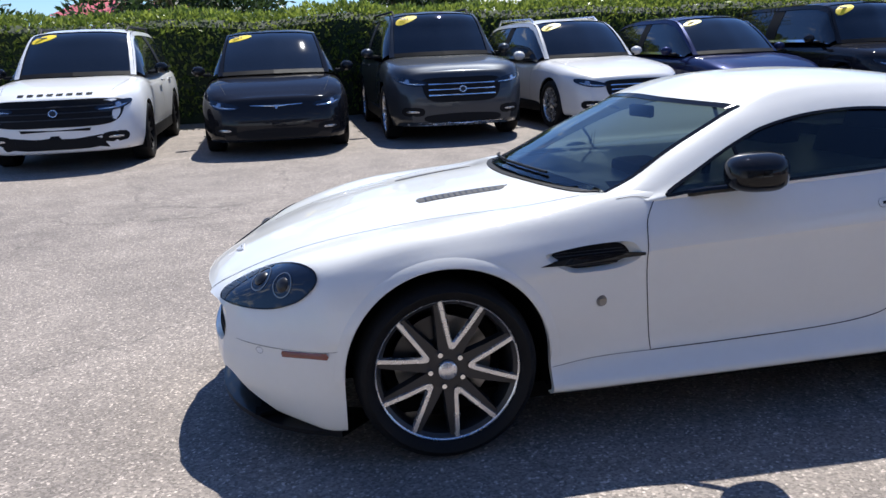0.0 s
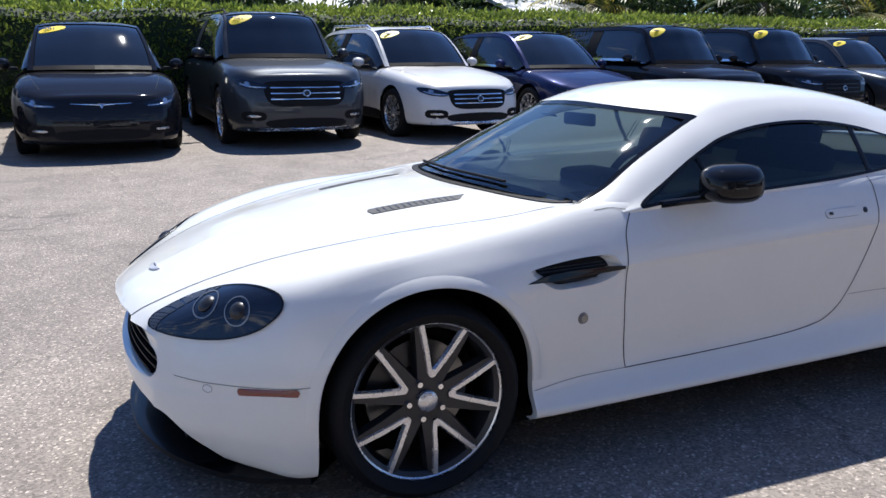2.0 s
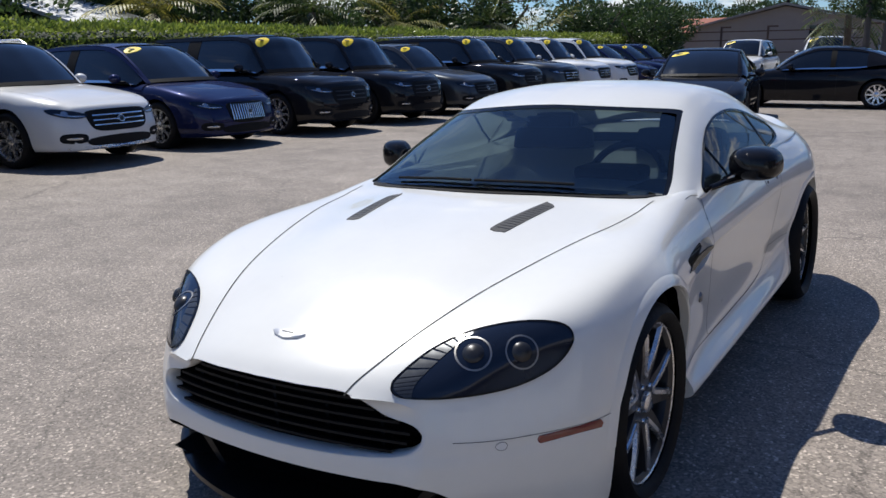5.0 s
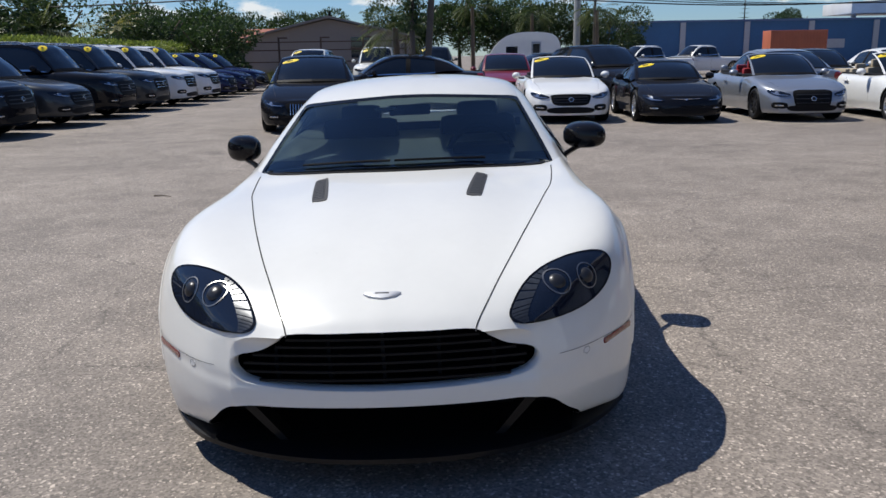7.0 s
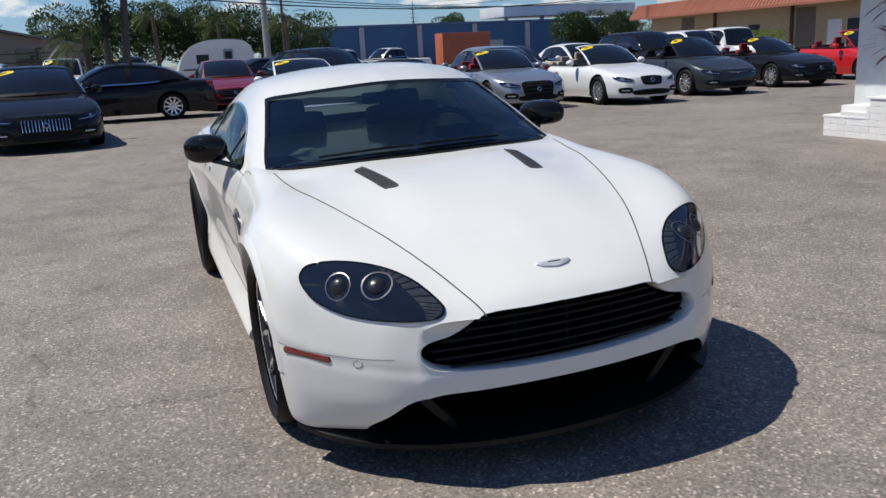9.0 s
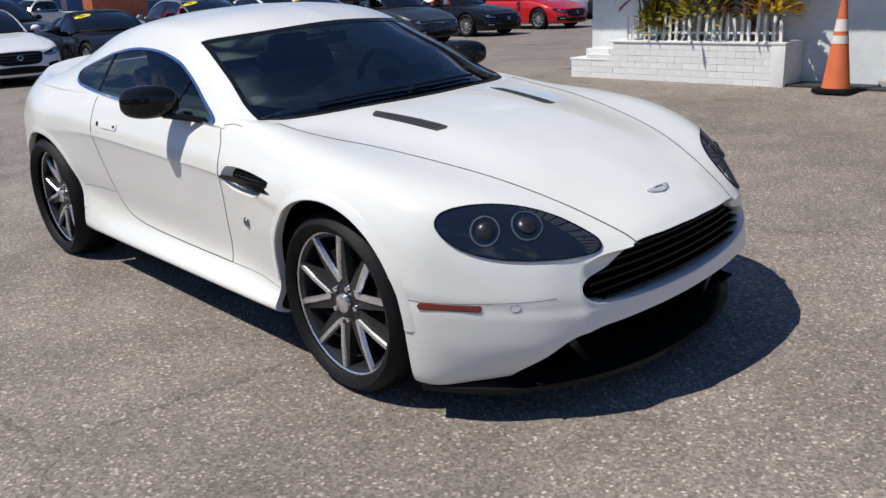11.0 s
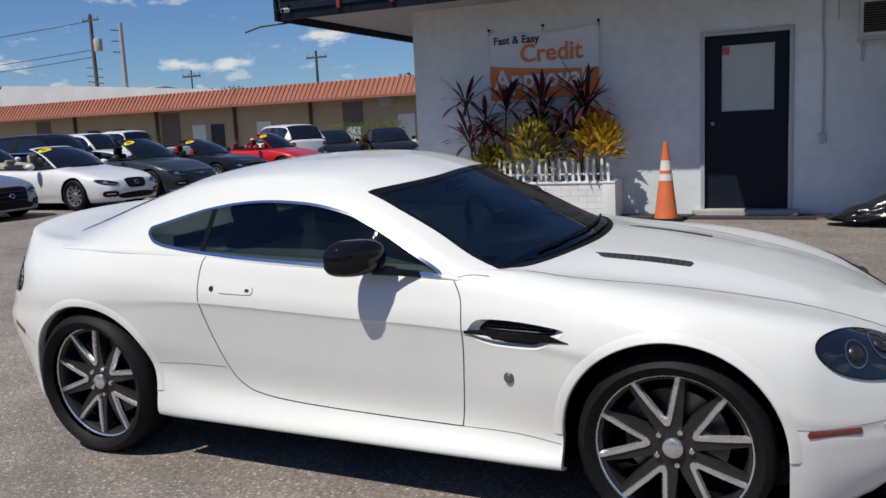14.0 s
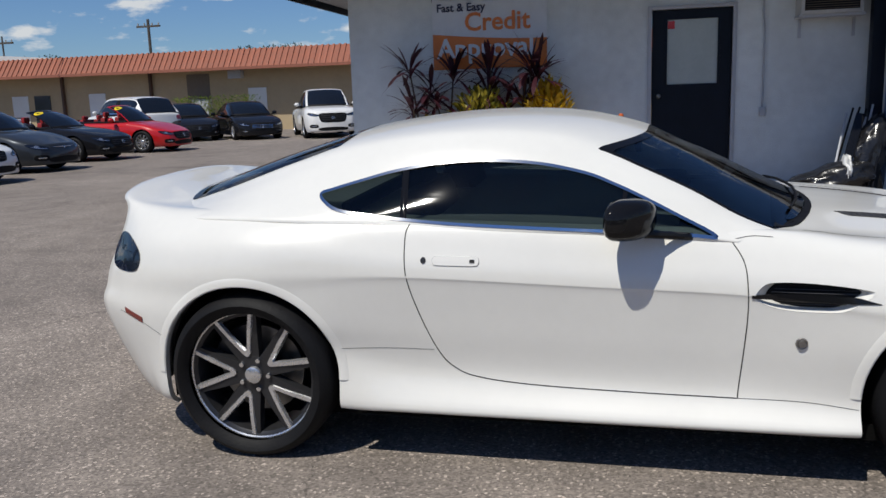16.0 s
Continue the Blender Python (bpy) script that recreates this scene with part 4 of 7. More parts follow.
# ---------- the white sports coupe ----------
def sports_coupe():
    root = empty("sports_coupe", pose(0, 0.006, -0.043, -1.70, 0.03, 0))
    XA = (0.0, 2.6)      # axles
    HUB, ARCH = 0.330, 0.372

    def rail(xs, ys, zs):
        return list(zip(xs, ys, zs))
    rails = [
        rail((-.875, -.80, -.62, -.40, -.15, .10, .37, .62, 1.3, 1.95, 2.35, 2.7, 3.0, 3.20, 3.33, 3.38),
             (0,) * 16,
             (.552, .605, .680, .748, .805, .846, .874, .890, .90, .92, .935, .95, .985, 1.010, 1.035, 1.030)),
        rail((-.865, -.79, -.61, -.40, -.15, .10, .37, .62, 1.3, 1.95, 2.35, 2.7, 3.0, 3.19, 3.31, 3.36),
             (.17, .18, .21, .245, .27, .29, .31, .33, .36, .36, .36, .34, .32, .30, .29, .28),
             (.550, .602, .674, .742, .800, .842, .869, .885, .90, .92, .935, .95, .983, 1.005, 1.03, 1.026)),
        rail((-.845, -.77, -.60, -.40, -.15, .10, .37, .62, 1.3, 1.95, 2.35, 2.7, 2.98, 3.16, 3.27, 3.31),
             (.31, .335, .40, .465, .51, .545, .58, .66, .69, .69, .66, .63, .60, .56, .53, .51),
             (.543, .592, .665, .725, .775, .812, .838, .866, .895, .92, .94, .955, .968, .985, 1.005, 1.0)),
        rail((-.80, -.72, -.56, -.39, -.17, .05, .37, .70, 1.3, 1.95, 2.35, 2.65, 2.93, 3.10, 3.20, 3.24),
             (.44, .515, .64, .735, .785, .79, .77, .765, .79, .80, .79, .775, .735, .685, .64, .61),
             (.535, .585, .668, .722, .775, .806, .830, .862, .896, .935, .955, .962, .958, .962, .965, .955)),
        rail((-.775, -.69, -.52, -.38, -.17, .05, .37, .74, 1.3, 1.95, 2.33, 2.63, 2.92, 3.09, 3.20, 3.25),
             (.495, .60, .752, .838, .877, .885, .852, .84, .852, .868, .885, .888, .845, .78, .70, .655),
             (.500, .53, .585, .645, .71, .742, .748, .76, .78, .82, .85, .865, .865, .865, .865, .86)),
        rail((-.785, -.695, -.52, -.38, -.17, .05, .37, .74, 1.3, 1.95, 2.32, 2.62, 2.92, 3.12, 3.25, 3.31),
             (.51, .632, .795, .882, .926, .932, .888, .864, .871, .888, .912, .930, .89, .815, .73, .68),
             (.425, .435, .455, .50, .60, .65, .66, .692, .715, .745, .755, .755, .75, .74, .73, .72)),
        rail((-.80, -.70, -.52, -.38, -.17, .05, .37, .74, 1.3, 1.95, 2.32, 2.62, 2.92, 3.14, 3.29, 3.35),
             (.505, .638, .802, .889, .930, .934, .885, .851, .853, .866, .905, .932, .905, .835, .75, .70),
             (.345, .345, .36, .38, .45, .49, .49, .50, .51, .53, .55, .56, .56, .56, .56, .56)),
        rail((-.795, -.705, -.53, -.385, -.17, .05, .37, .74, 1.3, 1.95, 2.25, 2.6, 2.93, 3.12, 3.25, 3.31),
             (.49, .622, .788, .880, .906, .904, .868, .843, .841, .851, .88, .905, .895, .825, .745, .69),
             (.275, .25, .25, .26, .33, .36, .305, .315, .33, .36, .42, .44, .42, .41, .41, .41)),
        rail((-.755, -.69, -.53, -.39, -.17, .05, .365, .74, 1.3, 1.95, 2.21, 2.6, 2.95, 3.08, 3.17, 3.22),
             (.465, .575, .752, .858, .89, .89, .905, .905, .905, .905, .905, .90, .885, .80, .72, .66),
             (.235, .175, .148, .142, .19, .22, .215, .218, .222, .228, .235, .26, .235, .21, .205, .205)),
        rail((-.70, -.64, -.50, -.39, -.17, .05, .365, .74, 1.3, 1.95, 2.21, 2.6, 2.95, 3.05, 3.12, 3.16),
             (.43, .52, .70, .81, .84, .84, .86, .87, .87, .87, .87, .85, .83, .75, .68, .62),
             (.20, .15, .125, .12, .17, .20, .182, .186, .19, .196, .20, .22, .17, .165, .165, .165)),
    ]
    # fuller bonnet and wing crest
    rise = {2: .006, 3: .012, 4: .014, 5: .014, 6: .015, 7: .016, 8: .01}
    for k, share in ((0, 1), (1, 1), (2, 1), (3, 1), (4, .5)):
        rails[k] = [(x, y, z + share * rise.get(i, 0)) for i, (x, y, z) in enumerate(rails[k])]
    # a sharp crease along the door: the flank tucks in just under the sixth rail
    under = []
    for i, (p, q) in enumerate(zip(rails[5], rails[6])):
        p, q = Vector(p), Vector(q)
        k = {7: .8, 8: 1.0, 9: .8}.get(i, 0.0)
        share = {6: .32, 7: .18, 8: .16, 9: .18, 10: .34}.get(i, .5)
        under.append(tuple(p.lerp(q, share) + Vector((0, -.0008, 0)) * k))
    rails.insert(6, under)
    S = net_surface(rails, 11, 6)
    bm = shell(S, 0.055, 0.05, caps=22)
    for xa in XA:
        cut_arch(bm, xa, HUB - .004, ARCH, 0.03)
    full = bm.copy()
    tree = BVHTree.FromBMesh(full)
    # mouth and lower intake are open through the nose
    mouth = [tuple(p) for p in spline([(-.30, .538), (-.15, .544), (0, .546), (.15, .544), (.30, .538), (.345, .500), (.40, .468), (.47, .452), (.502, .425), (.492, .385), (.43, .352), (.25, .333), (0, .327), (-.25, .333), (-.43, .352), (-.492, .385), (-.502, .425), (-.47, .452), (-.40, .468), (-.345, .500)], 5, True)]
    mouth = [(a * 1.012, .358 + (b - .327) * (.559 - .358) / (.546 - .327)) for a, b in mouth]
    low = [tuple(p) for p in spline([(-.545, .280), (-.46, .303), (-.32, .302), (0, .301), (.32, .302), (.46, .303), (.545, .280), (.605, .222), (.66, .157), (.59, .127), (.30, .12), (0, .115), (-.30, .12), (-.59, .127), (-.66, .157), (-.605, .222)], 5, True)]

    for poly in (mouth, low):
        cut_hole(bm, poly, lambda c: (c.y, c.z), lambda v: v.co.x < -0.55)
    gill_edge = spline([(.725, .676), (.70, .715), (.66, .728), (.545, .727), (.42, .716), (.352, .703), (.383, .675), (.447, .636), (.53, .630), (.625, .634), (.692, .652)], 4, True)
    gill_edge = [tuple(p) for p in gill_edge]
    for sg in (1, -1):
        cut_hole(bm, gill_edge, lambda c: (c.x, c.z), lambda v, sg=sg: v.co.y * sg > 0.6)
    body = part("body", bm, WHITE, root, "pearl white bodywork", smooth=42)
    full.free()
    for xa in XA:
        arch_liner(root, xa, HUB, ARCH, 0.83, 0.30)
    part("underbody", boxbm(-0.30, 2.95, -0.78, 0.78, 0.14, 0.2), LINER, root)
    # the mouth: inner shell, horizontal vanes, dividers
    duct = bmesh.new()
    for poly, back in ((mouth, 0.14), (low, 0.2)):
        A, B = [], []
        for a, b in poly:
            loc, _, _, _ = tree.ray_cast(Vector((-2, a, b)), Vector((1, 0, 0)))
            x = loc.x if loc else -0.7
            A.append(duct.verts.new((x + 0.002, a, b)))
            B.append(duct.verts.new((x + back, a * 0.97, b * 0.9 + 0.04)))
        k = len(A)
        for i in range(k):
            duct.faces.new((A[i], A[(i + 1) % k], B[(i + 1) % k], B[i]))
        duct.faces.new(B)
    part("intake_duct", duct, LINER, root, smooth=0)
    # the bodywork rolls inwards round the mouth
    lipb = bmesh.new()
    cz_ = .45
    rows_ = []
    for f, dep in ((1.012, -.0012), (1.0, .002), (.985, .011), (.975, .026), (.972, .05)):
        row = []
        for a, b in mouth:
            loc, _, _, _ = tree.ray_cast(Vector((-2, a * f, cz_ + (b - cz_) * f)), Vector((1, 0, 0)))
            row.append(lipb.verts.new(((loc.x if loc else -.75) + dep, a * f, cz_ + (b - cz_) * f)))
        rows_.append(row)
    for A, B in zip(rows_, rows_[1:]):
        for i in range(len(A)):
            lipb.faces.new((A[i], A[(i + 1) % len(A)], B[(i + 1) % len(A)], B[i]))
    bmesh.ops.recalc_face_normals(lipb, faces=lipb.faces)
    part("mouth_lip", lipb, WHITE, root, smooth=60)
    gr = empty("grille"); gr.parent = root
    for k in range(6):
        z = 0.386 + k * 0.0268
        half = .955 * float(np.interp(z, (.362, .385, .408, .447, .468, .482, .508, .545), (.28, .43, .48, .49, .45, .39, .345, .30)))
        vb = bmesh.new()
        P = []
        for yy in np.linspace(-half, half, 25):
            loc, _, _, _ = tree.ray_cast(Vector((-2, yy, z)), Vector((1, 0, 0)))
            P.append((loc.x + 0.022, yy, z))
        prev = None
        for p in P:
            q = [vb.verts.new((p[0] + dx_, p[1], p[2] + dz_)) for dx_, dz_ in ((-.008, -.003), (.03, -.012), (.03, -.006), (-.008, .005))]
            if prev:
                for i in range(4):
                    vb.faces.new((prev[i], prev[(i + 1) % 4], q[(i + 1) % 4], q[i]))
            prev = q
        part("vane", vb, PLASTIC, gr, smooth=0)
    for yy in (-.36, -.18, 0, .18, .36):
        part("divider", boxbm(-0.80 + abs(yy) * 0.12, -0.76 + abs(yy) * 0.12, yy - .006, yy + .006, .365, .535 - max(0, abs(yy) - .25) * .5), PLASTIC, gr, smooth=0)
    for sg in (1, -1):
        # duct lips and slanted fins of the lower intake
        part("intake_fin", prism(bmesh.new(), [(sg * .36, .125), (sg * .39, .125), (sg * .50, .25), (sg * .47, .262)], -0.70, -0.62, "x"), CARBON, root, smooth=0)
    # front splitter: a thin dark lip all round the chin
    sp = bmesh.new()
    edge = spline([(-.39, .85), (-.53, .745), (-.65, .60), (-.745, .43), (-.805, .22), (-.82, 0), (-.805, -.22), (-.745, -.43), (-.65, -.60), (-.53, -.745), (-.39, -.85)], 6)
    prev = None
    for i, (x, y) in enumerate(edge):
        d = Vector((x - 0.35, y, 0)).normalized()
        f = 1 - abs(i / (len(edge) - 1) * 2 - 1)
        out = 0.004 + 0.022 * min(1, f * 3)
        zt = 0.138 - 0.012 * min(1, f * 3)
        ring = [sp.verts.new((x + d.x * out, y + d.y * out, zt - .012)), sp.verts.new((x + d.x * out, y + d.y * out, zt - .030)), sp.verts.new((x - d.x * .2, y - d.y * .2, zt - .034)), sp.verts.new((x - d.x * .2, y - d.y * .2, zt - .004)), sp.verts.new((x - d.x * .01, y - d.y * .01, zt))]
        if prev:
            for k in range(5):
                sp.faces.new((prev[k], prev[(k + 1) % 5], ring[(k + 1) % 5], ring[k]))
        prev = ring
    bmesh.ops.recalc_face_normals(sp, faces=sp.faces)
    part("front_splitter", sp, CARBON, root, "dark carbon chin splitter")

    # ---- glasshouse ----
    top = [
        rail((.44, .58, .76, .95, 1.10, 1.35, 1.65, 1.95, 2.25, 2.55, 2.85, 3.06),
             (0,) * 12, (.902, .965, 1.052, 1.135, 1.196, 1.250, 1.268, 1.258, 1.222, 1.155, 1.070, 1.000)),
        rail((.47, .61, .79, .98, 1.13, 1.37, 1.66, 1.95, 2.25, 2.55, 2.84, 3.05),
             (.30, .30, .29, .28, .275, .275, .28, .28, .28, .285, .29, .30), (.895, .957, 1.042, 1.124, 1.184, 1.238, 1.256, 1.247, 1.210, 1.143, 1.058, .992)),
        rail((.56, .70, .87, 1.06, 1.20, 1.41, 1.67, 1.95, 2.24, 2.53, 2.82, 3.02),
             (.585, .57, .55, .525, .508, .505, .505, .505, .497, .485, .475, .485), (.874, .932, 1.015, 1.092, 1.148, 1.203, 1.222, 1.214, 1.178, 1.112, 1.030, .970)),
        rail((.655, .78, .94, 1.11, 1.25, 1.44, 1.68, 1.95, 2.23, 2.52, 2.80, 2.98),
             (.735, .712, .68, .645, .617, .600, .598, .598, .592, .58, .575, .60), (.862, .910, .985, 1.056, 1.110, 1.158, 1.177, 1.170, 1.137, 1.075, 1.005, .955)),
        rail((.74, .86, 1.00, 1.16, 1.29, 1.46, 1.69, 1.95, 2.22, 2.51, 2.78, 2.95),
             (.775, .770, .750, .722, .702, .688, .682, .682, .680, .672, .680, .69), (.855, .885, .935, .99, 1.035, 1.072, 1.09, 1.088, 1.07, 1.03, .98, .945)),
        rail((.78, .92, 1.06, 1.20, 1.32, 1.48, 1.70, 1.95, 2.22, 2.50, 2.76, 2.92),
             (.795, .803, .807, .807, .807, .810, .813, .815, .819, .822, .800, .755), (.852, .87, .885, .893, .90, .905, .912, .92, .935, .945, .945, .935)),
        rail((.80, .94, 1.07, 1.21, 1.33, 1.49, 1.70, 1.95, 2.22, 2.50, 2.75, 2.90),
             (.775, .78, .783, .785, .788, .790, .793, .797, .803, .805, .78, .735), (.83, .84, .85, .86, .865, .87, .875, .885, .90, .91, .915, .915)),
    ]
    lift_ = (.014, .016, .021, .026, .030, .031, .030, .027, .022, .014, .006, 0)
    top = [[(x, y, z + h * share) for (x, y, z), h in zip(line, lift_)] for line, share in zip(top, (1, 1, 1, .95, .6, .15, 0))]
    G = net_surface(top, 14, 10)
    gb = bmesh.new()
    V = [[gb.verts.new(p) for p in row] for row in G]
    for i in range(len(V) - 1):
        for j in range(len(V[0]) - 1):
            gb.faces.new((V[i][j], V[i][j + 1], V[i + 1][j + 1], V[i + 1][j]))
    mirror_y(gb)
    bmesh.ops.recalc_face_normals(gb, faces=gb.faces)
    gtree = BVHTree.FromBMesh(gb)
    side = [tuple(p) for p in spline([(.845, .872), (.99, .950), (1.10, 1.005), (1.20, 1.050), (1.30, 1.088), (1.47, 1.124), (1.67, 1.138), (1.85, 1.131), (2.02, 1.106), (2.15, 1.074), (2.262, 1.044), (2.312, 1.027), (2.286, .996), (2.20, .963), (1.95, .933), (1.67, .913), (1.24, .893), (.95, .878)], 5, True)]
    screen = [tuple(p) for p in spline([(-.690, .856), (-.3, .880), (0, .888), (.3, .880), (.690, .856), (.708, .885), (.660, 1.0), (.605, 1.118), (.590, 1.150), (.574, 1.168), (.50, 1.180), (.25, 1.200), (0, 1.210), (-.25, 1.200), (-.50, 1.180), (-.574, 1.168), (-.590, 1.150), (-.605, 1.118), (-.660, 1.0), (-.708, .885)], 5, True)]
    back = [tuple(p) for p in spline([(2.30, -.43), (2.28, 0), (2.30, .43), (2.36, .495), (2.6, .52), (2.9, .535), (2.985, .50), (3.02, .3), (3.03, 0), (3.02, -.3), (2.985, -.50), (2.9, -.535), (2.6, -.52), (2.36, -.495)], 5, True)]
    for sg in (1, -1):
        cut_hole(gb, side, lambda c: (c.x, c.z), lambda v, sg=sg: v.co.y * sg > 0.5)
    cut_hole(gb, screen, lambda c: (c.y, c.z), lambda v: v.co.x < 1.36)
    cut_hole(gb, back, lambda c: (c.x, c.y), lambda v: v.co.x > 2.2 and v.co.z > 0.95)
    part("roof", gb, WHITE, root, "white roof with pillars and tail deck", smooth=42)

    def grow(poly, k):
        c = np.array(poly).mean(0)
        return [tuple(c + (np.array(p) - c) * k) for p in poly]
    wsb = drape(grow(screen, 1.02), (-1, 0, 0), (0, 1, 0), (0, 0, 1), (1, 0, 0), gtree, lift=-0.004, rings=9, smooth_outline=False)
    part("windscreen", wsb, WSGLASS, root, "tinted windscreen").visible_shadow = True
    part("screen_surround", _ring(screen, 1.0, 0.975, (-1, 0, 0), (0, 1, 0), (0, 0, 1), (1, 0, 0), gtree, -0.0015), GLOSSBLACK, root)
    part("rear_window", drape(grow(back, 1.02), (0, 0, 3), (1, 0, 0), (0, 1, 0), (0, 0, -1), gtree, lift=-0.004, rings=8, smooth_outline=False), SIDEGLASS, root)
    part("rear_surround", _ring(back, 1.01, 0.93, (0, 0, 3), (1, 0, 0), (0, 1, 0), (0, 0, -1), gtree, 0.0015), GLOSSBLACK, root)
    for sg in (1, -1):
        A = dict(origin=(0, sg * 2, 0), ex=(1, 0, 0), ey=(0, 0, 1), direction=(0, -sg, 0))
        part("side_window", drape(grow(side, 1.02), tree=gtree, lift=-0.004, rings=8, smooth_outline=False, **A), SIDEGLASS, root, "dark tinted side window")
        part("window_trim", _ring(side, 1.006, 0.986, (0, sg * 2, 0), (1, 0, 0), (0, 0, 1), (0, -sg, 0), gtree, 0.003), CHROME if sg > 0 else GLOSSBLACK, root, "bright window trim")
        part("window_divider", drape([(1.955, .931), (1.980, .933), (1.992, 1.110), (1.967, 1.115)], tree=gtree, lift=0.001, rings=2, n=2, smooth_outline=False, **A), GLOSSBLACK, root)
        part("quarter_light_bar", drape([(1.17, .893), (1.185, .893), (1.165, 1.025), (1.15, 1.018)], tree=gtree, lift=0.001, rings=2, n=2, smooth_outline=False, **A), GLOSSBLACK, root)
        # shut lines, sill line, bumper line
        part("door_gap", seam([(1.935, .930), (1.952, .878), (1.943, .728), (1.898, .577), (1.838, .442), (1.785, .382), (1.696, .345), (1.485, .322), (1.1, .308), (.768, .303)], tree=tree, width=.0038, **A), GAP, root)
        part("door_gap", seam([(.768, .303), (.755, .45), (.745, .60), (.747, .70), (.758, .79), (.80, .862)], tree=tree, width=.0038, **A), GAP, root)
        part("sill_line", seam([(2.235, .448), (2.05, .452), (1.858, .449)], tree=tree, width=.0017, **A), GAP, root)
        part("sill_line", seam([(.768, .303), (.55, .302), (.378, .288)], tree=tree, width=.0017, **A), GAP, root)
        part("bumper_line", seam([(-.372, .436), (-.45, .427), (-.56, .422), (-.66, .420), (-.74, .424)], tree=tree, width=.0017, **A), GAP, root)
        part("bumper_line", seam([(2.965, .48), (3.03, .512), (3.12, .545), (3.2, .56)], tree=tree, width=.0017, **A), GAP, root)
        part("pillar_line", seam([(.80, .862), (.73, .872), (.66, .868)], (0, sg * 2, 0), (1, 0, 0), (0, 0, 1), (0, -sg, 0), tree, width=.0024), GAP, root)
        part("bonnet_line", seam([(-.850, .302), (-.82, .309), (-.72, .352), (-.5, .440), (-.3, .507), (-.1, .566), (.08, .614), (.22, .650), (.39, .674), (.55, .688)], (0, sg * 0.0, 3), (1, 0, 0), (0, sg, 0), (0, 0, -1), tree, width=.0045), GAP, root)
        # side strake and gill
        gb_, mb_ = bmesh.new(), bmesh.new()
        rings_ = []
        for f, dep in ((1.0, 0.001), (.93, -.010), (.80, -.034)):
            row = []
            for a, b in gill_edge:
                loc, _, _, _ = tree.ray_cast(Vector((a, sg * 2, b)), Vector((0, -sg, 0)))
                row.append(gb_.verts.new((.535 + (a - .535) * f, loc.y + sg * dep, .683 + (b - .683) * f)))
            rings_.append(row)
        k_ = len(gill_edge)
        for p, q in zip(rings_, rings_[1:]):
            for i in range(k_):
                gb_.faces.new((p[i], p[(i + 1) % k_], q[(i + 1) % k_], q[i]))
        bmesh.ops.recalc_face_normals(gb_, faces=gb_.faces)
        mb_.faces.new([mb_.verts.new(v.co + Vector((0, sg * .002, 0))) for v in rings_[-1]])
        gill = part("side_gill", gb_, WHITE, root, "recessed side gill with dark mesh", smooth=60)
        part("gill_mesh", mb_, PLASTIC, gill, smooth=0)
        for row_z, a0, a1 in ((.708, .66, .40), (.697, .67, .40), (.660, .66, .43), (.649, .64, .46)):
            part("gill_slat", drape([(a0, row_z - .002), (a0, row_z + .002), (a1, row_z + .002), (a1, row_z - .002)], tree=tree, lift=-.024, n=2, rings=2, smooth_outline=False, **A), DARKALLOY, gill)
        part("strake", drape([(.735, .683), (.66, .690), (.50, .690), (.40, .683), (.335, .667), (.42, .664), (.52, .668), (.66, .672), (.735, .674)], tree=tree, lift=.004, n=3, rings=3, smooth_outline=False, **A), GLOSSBLACK, gill, "slim dark strake")
        rm = part("repeater_badge", lathe(bmesh.new(), [(0, .010), (.012, .010), (.014, .006), (.018, .007), (.021, .0)], 24), STEEL, root, "round side lamp badge")
        loc, nor, _, _ = tree.ray_cast(Vector((.568, sg * 2, .517)), Vector((0, -sg, 0)))
        rm.matrix_basis = pose(loc.x, loc.y, loc.z, 0, 0, 0 if sg > 0 else 180)
        # reflectors, sensor, handle, lock
        part("side_reflector", drape([(-.574, .394), (-.578, .405), (-.574, .416), (-.425, .427), (-.418, .416), (-.425, .404)], tree=tree, lift=.004, n=3, rings=3, smooth_outline=False, **A), AMBER, root, "red side reflector")
        part("rear_reflector", drape([(3.065, .548), (3.065, .525), (3.16, .555), (3.165, .578)], tree=tree, lift=.004, n=3, rings=3, smooth_outline=False, **A), AMBER, root, "red rear side reflector")
        part("parking_sensor", drape([(-.655 + .012 * math.cos(a), .402 + .012 * math.sin(a)) for a in np.arange(8) * math.pi / 4], tree=tree, lift=.0015, n=2, rings=2, **A), SUVWHITE, root)
        part("sensor_ring", seam([(-.655 + .012 * math.cos(a), .402 + .012 * math.sin(a)) for a in np.arange(9) * math.pi / 4], tree=tree, width=.0014, lift=.002, n=3, **A), GAP, root)
        h = [(1.846, .795), (1.842, .806), (1.828, .811), (1.76, .810), (1.692, .809), (1.678, .804), (1.674, .793), (1.678, .782), (1.692, .777), (1.76, .778), (1.828, .780), (1.842, .784)]
        hd = part("door_handle", drape(h, tree=tree, lift=.0035, n=3, rings=3, **A), WHITE, root)
        part("handle_outline", seam(h + [h[0]], tree=tree, width=.0024, lift=.001, n=4, **A), GAP, hd)
        part("handle_slot", drape([(1.708, .788), (1.690, .788), (1.690, .798), (1.708, .798)], tree=tree, lift=.006, n=2, rings=2, smooth_outline=False, **A), GAP, hd)
        part("door_lock", drape([(1.880 + .010 * math.cos(a), .797 + .011 * math.sin(a)) for a in np.arange(8) * math.pi / 4], tree=tree, lift=.003, n=2, rings=2, **A), DARKALLOY, root)
        # tail lamp wraps the corner
        part("tail_lamp", drape([(3.23, .862), (3.15, .858), (3.075, .81), (3.07, .76), (3.11, .728), (3.24, .73), (3.27, .785)], tree=tree, lift=.004, n=4, rings=4, **A), LAMPGLASS, root, "smoked tail lamp")
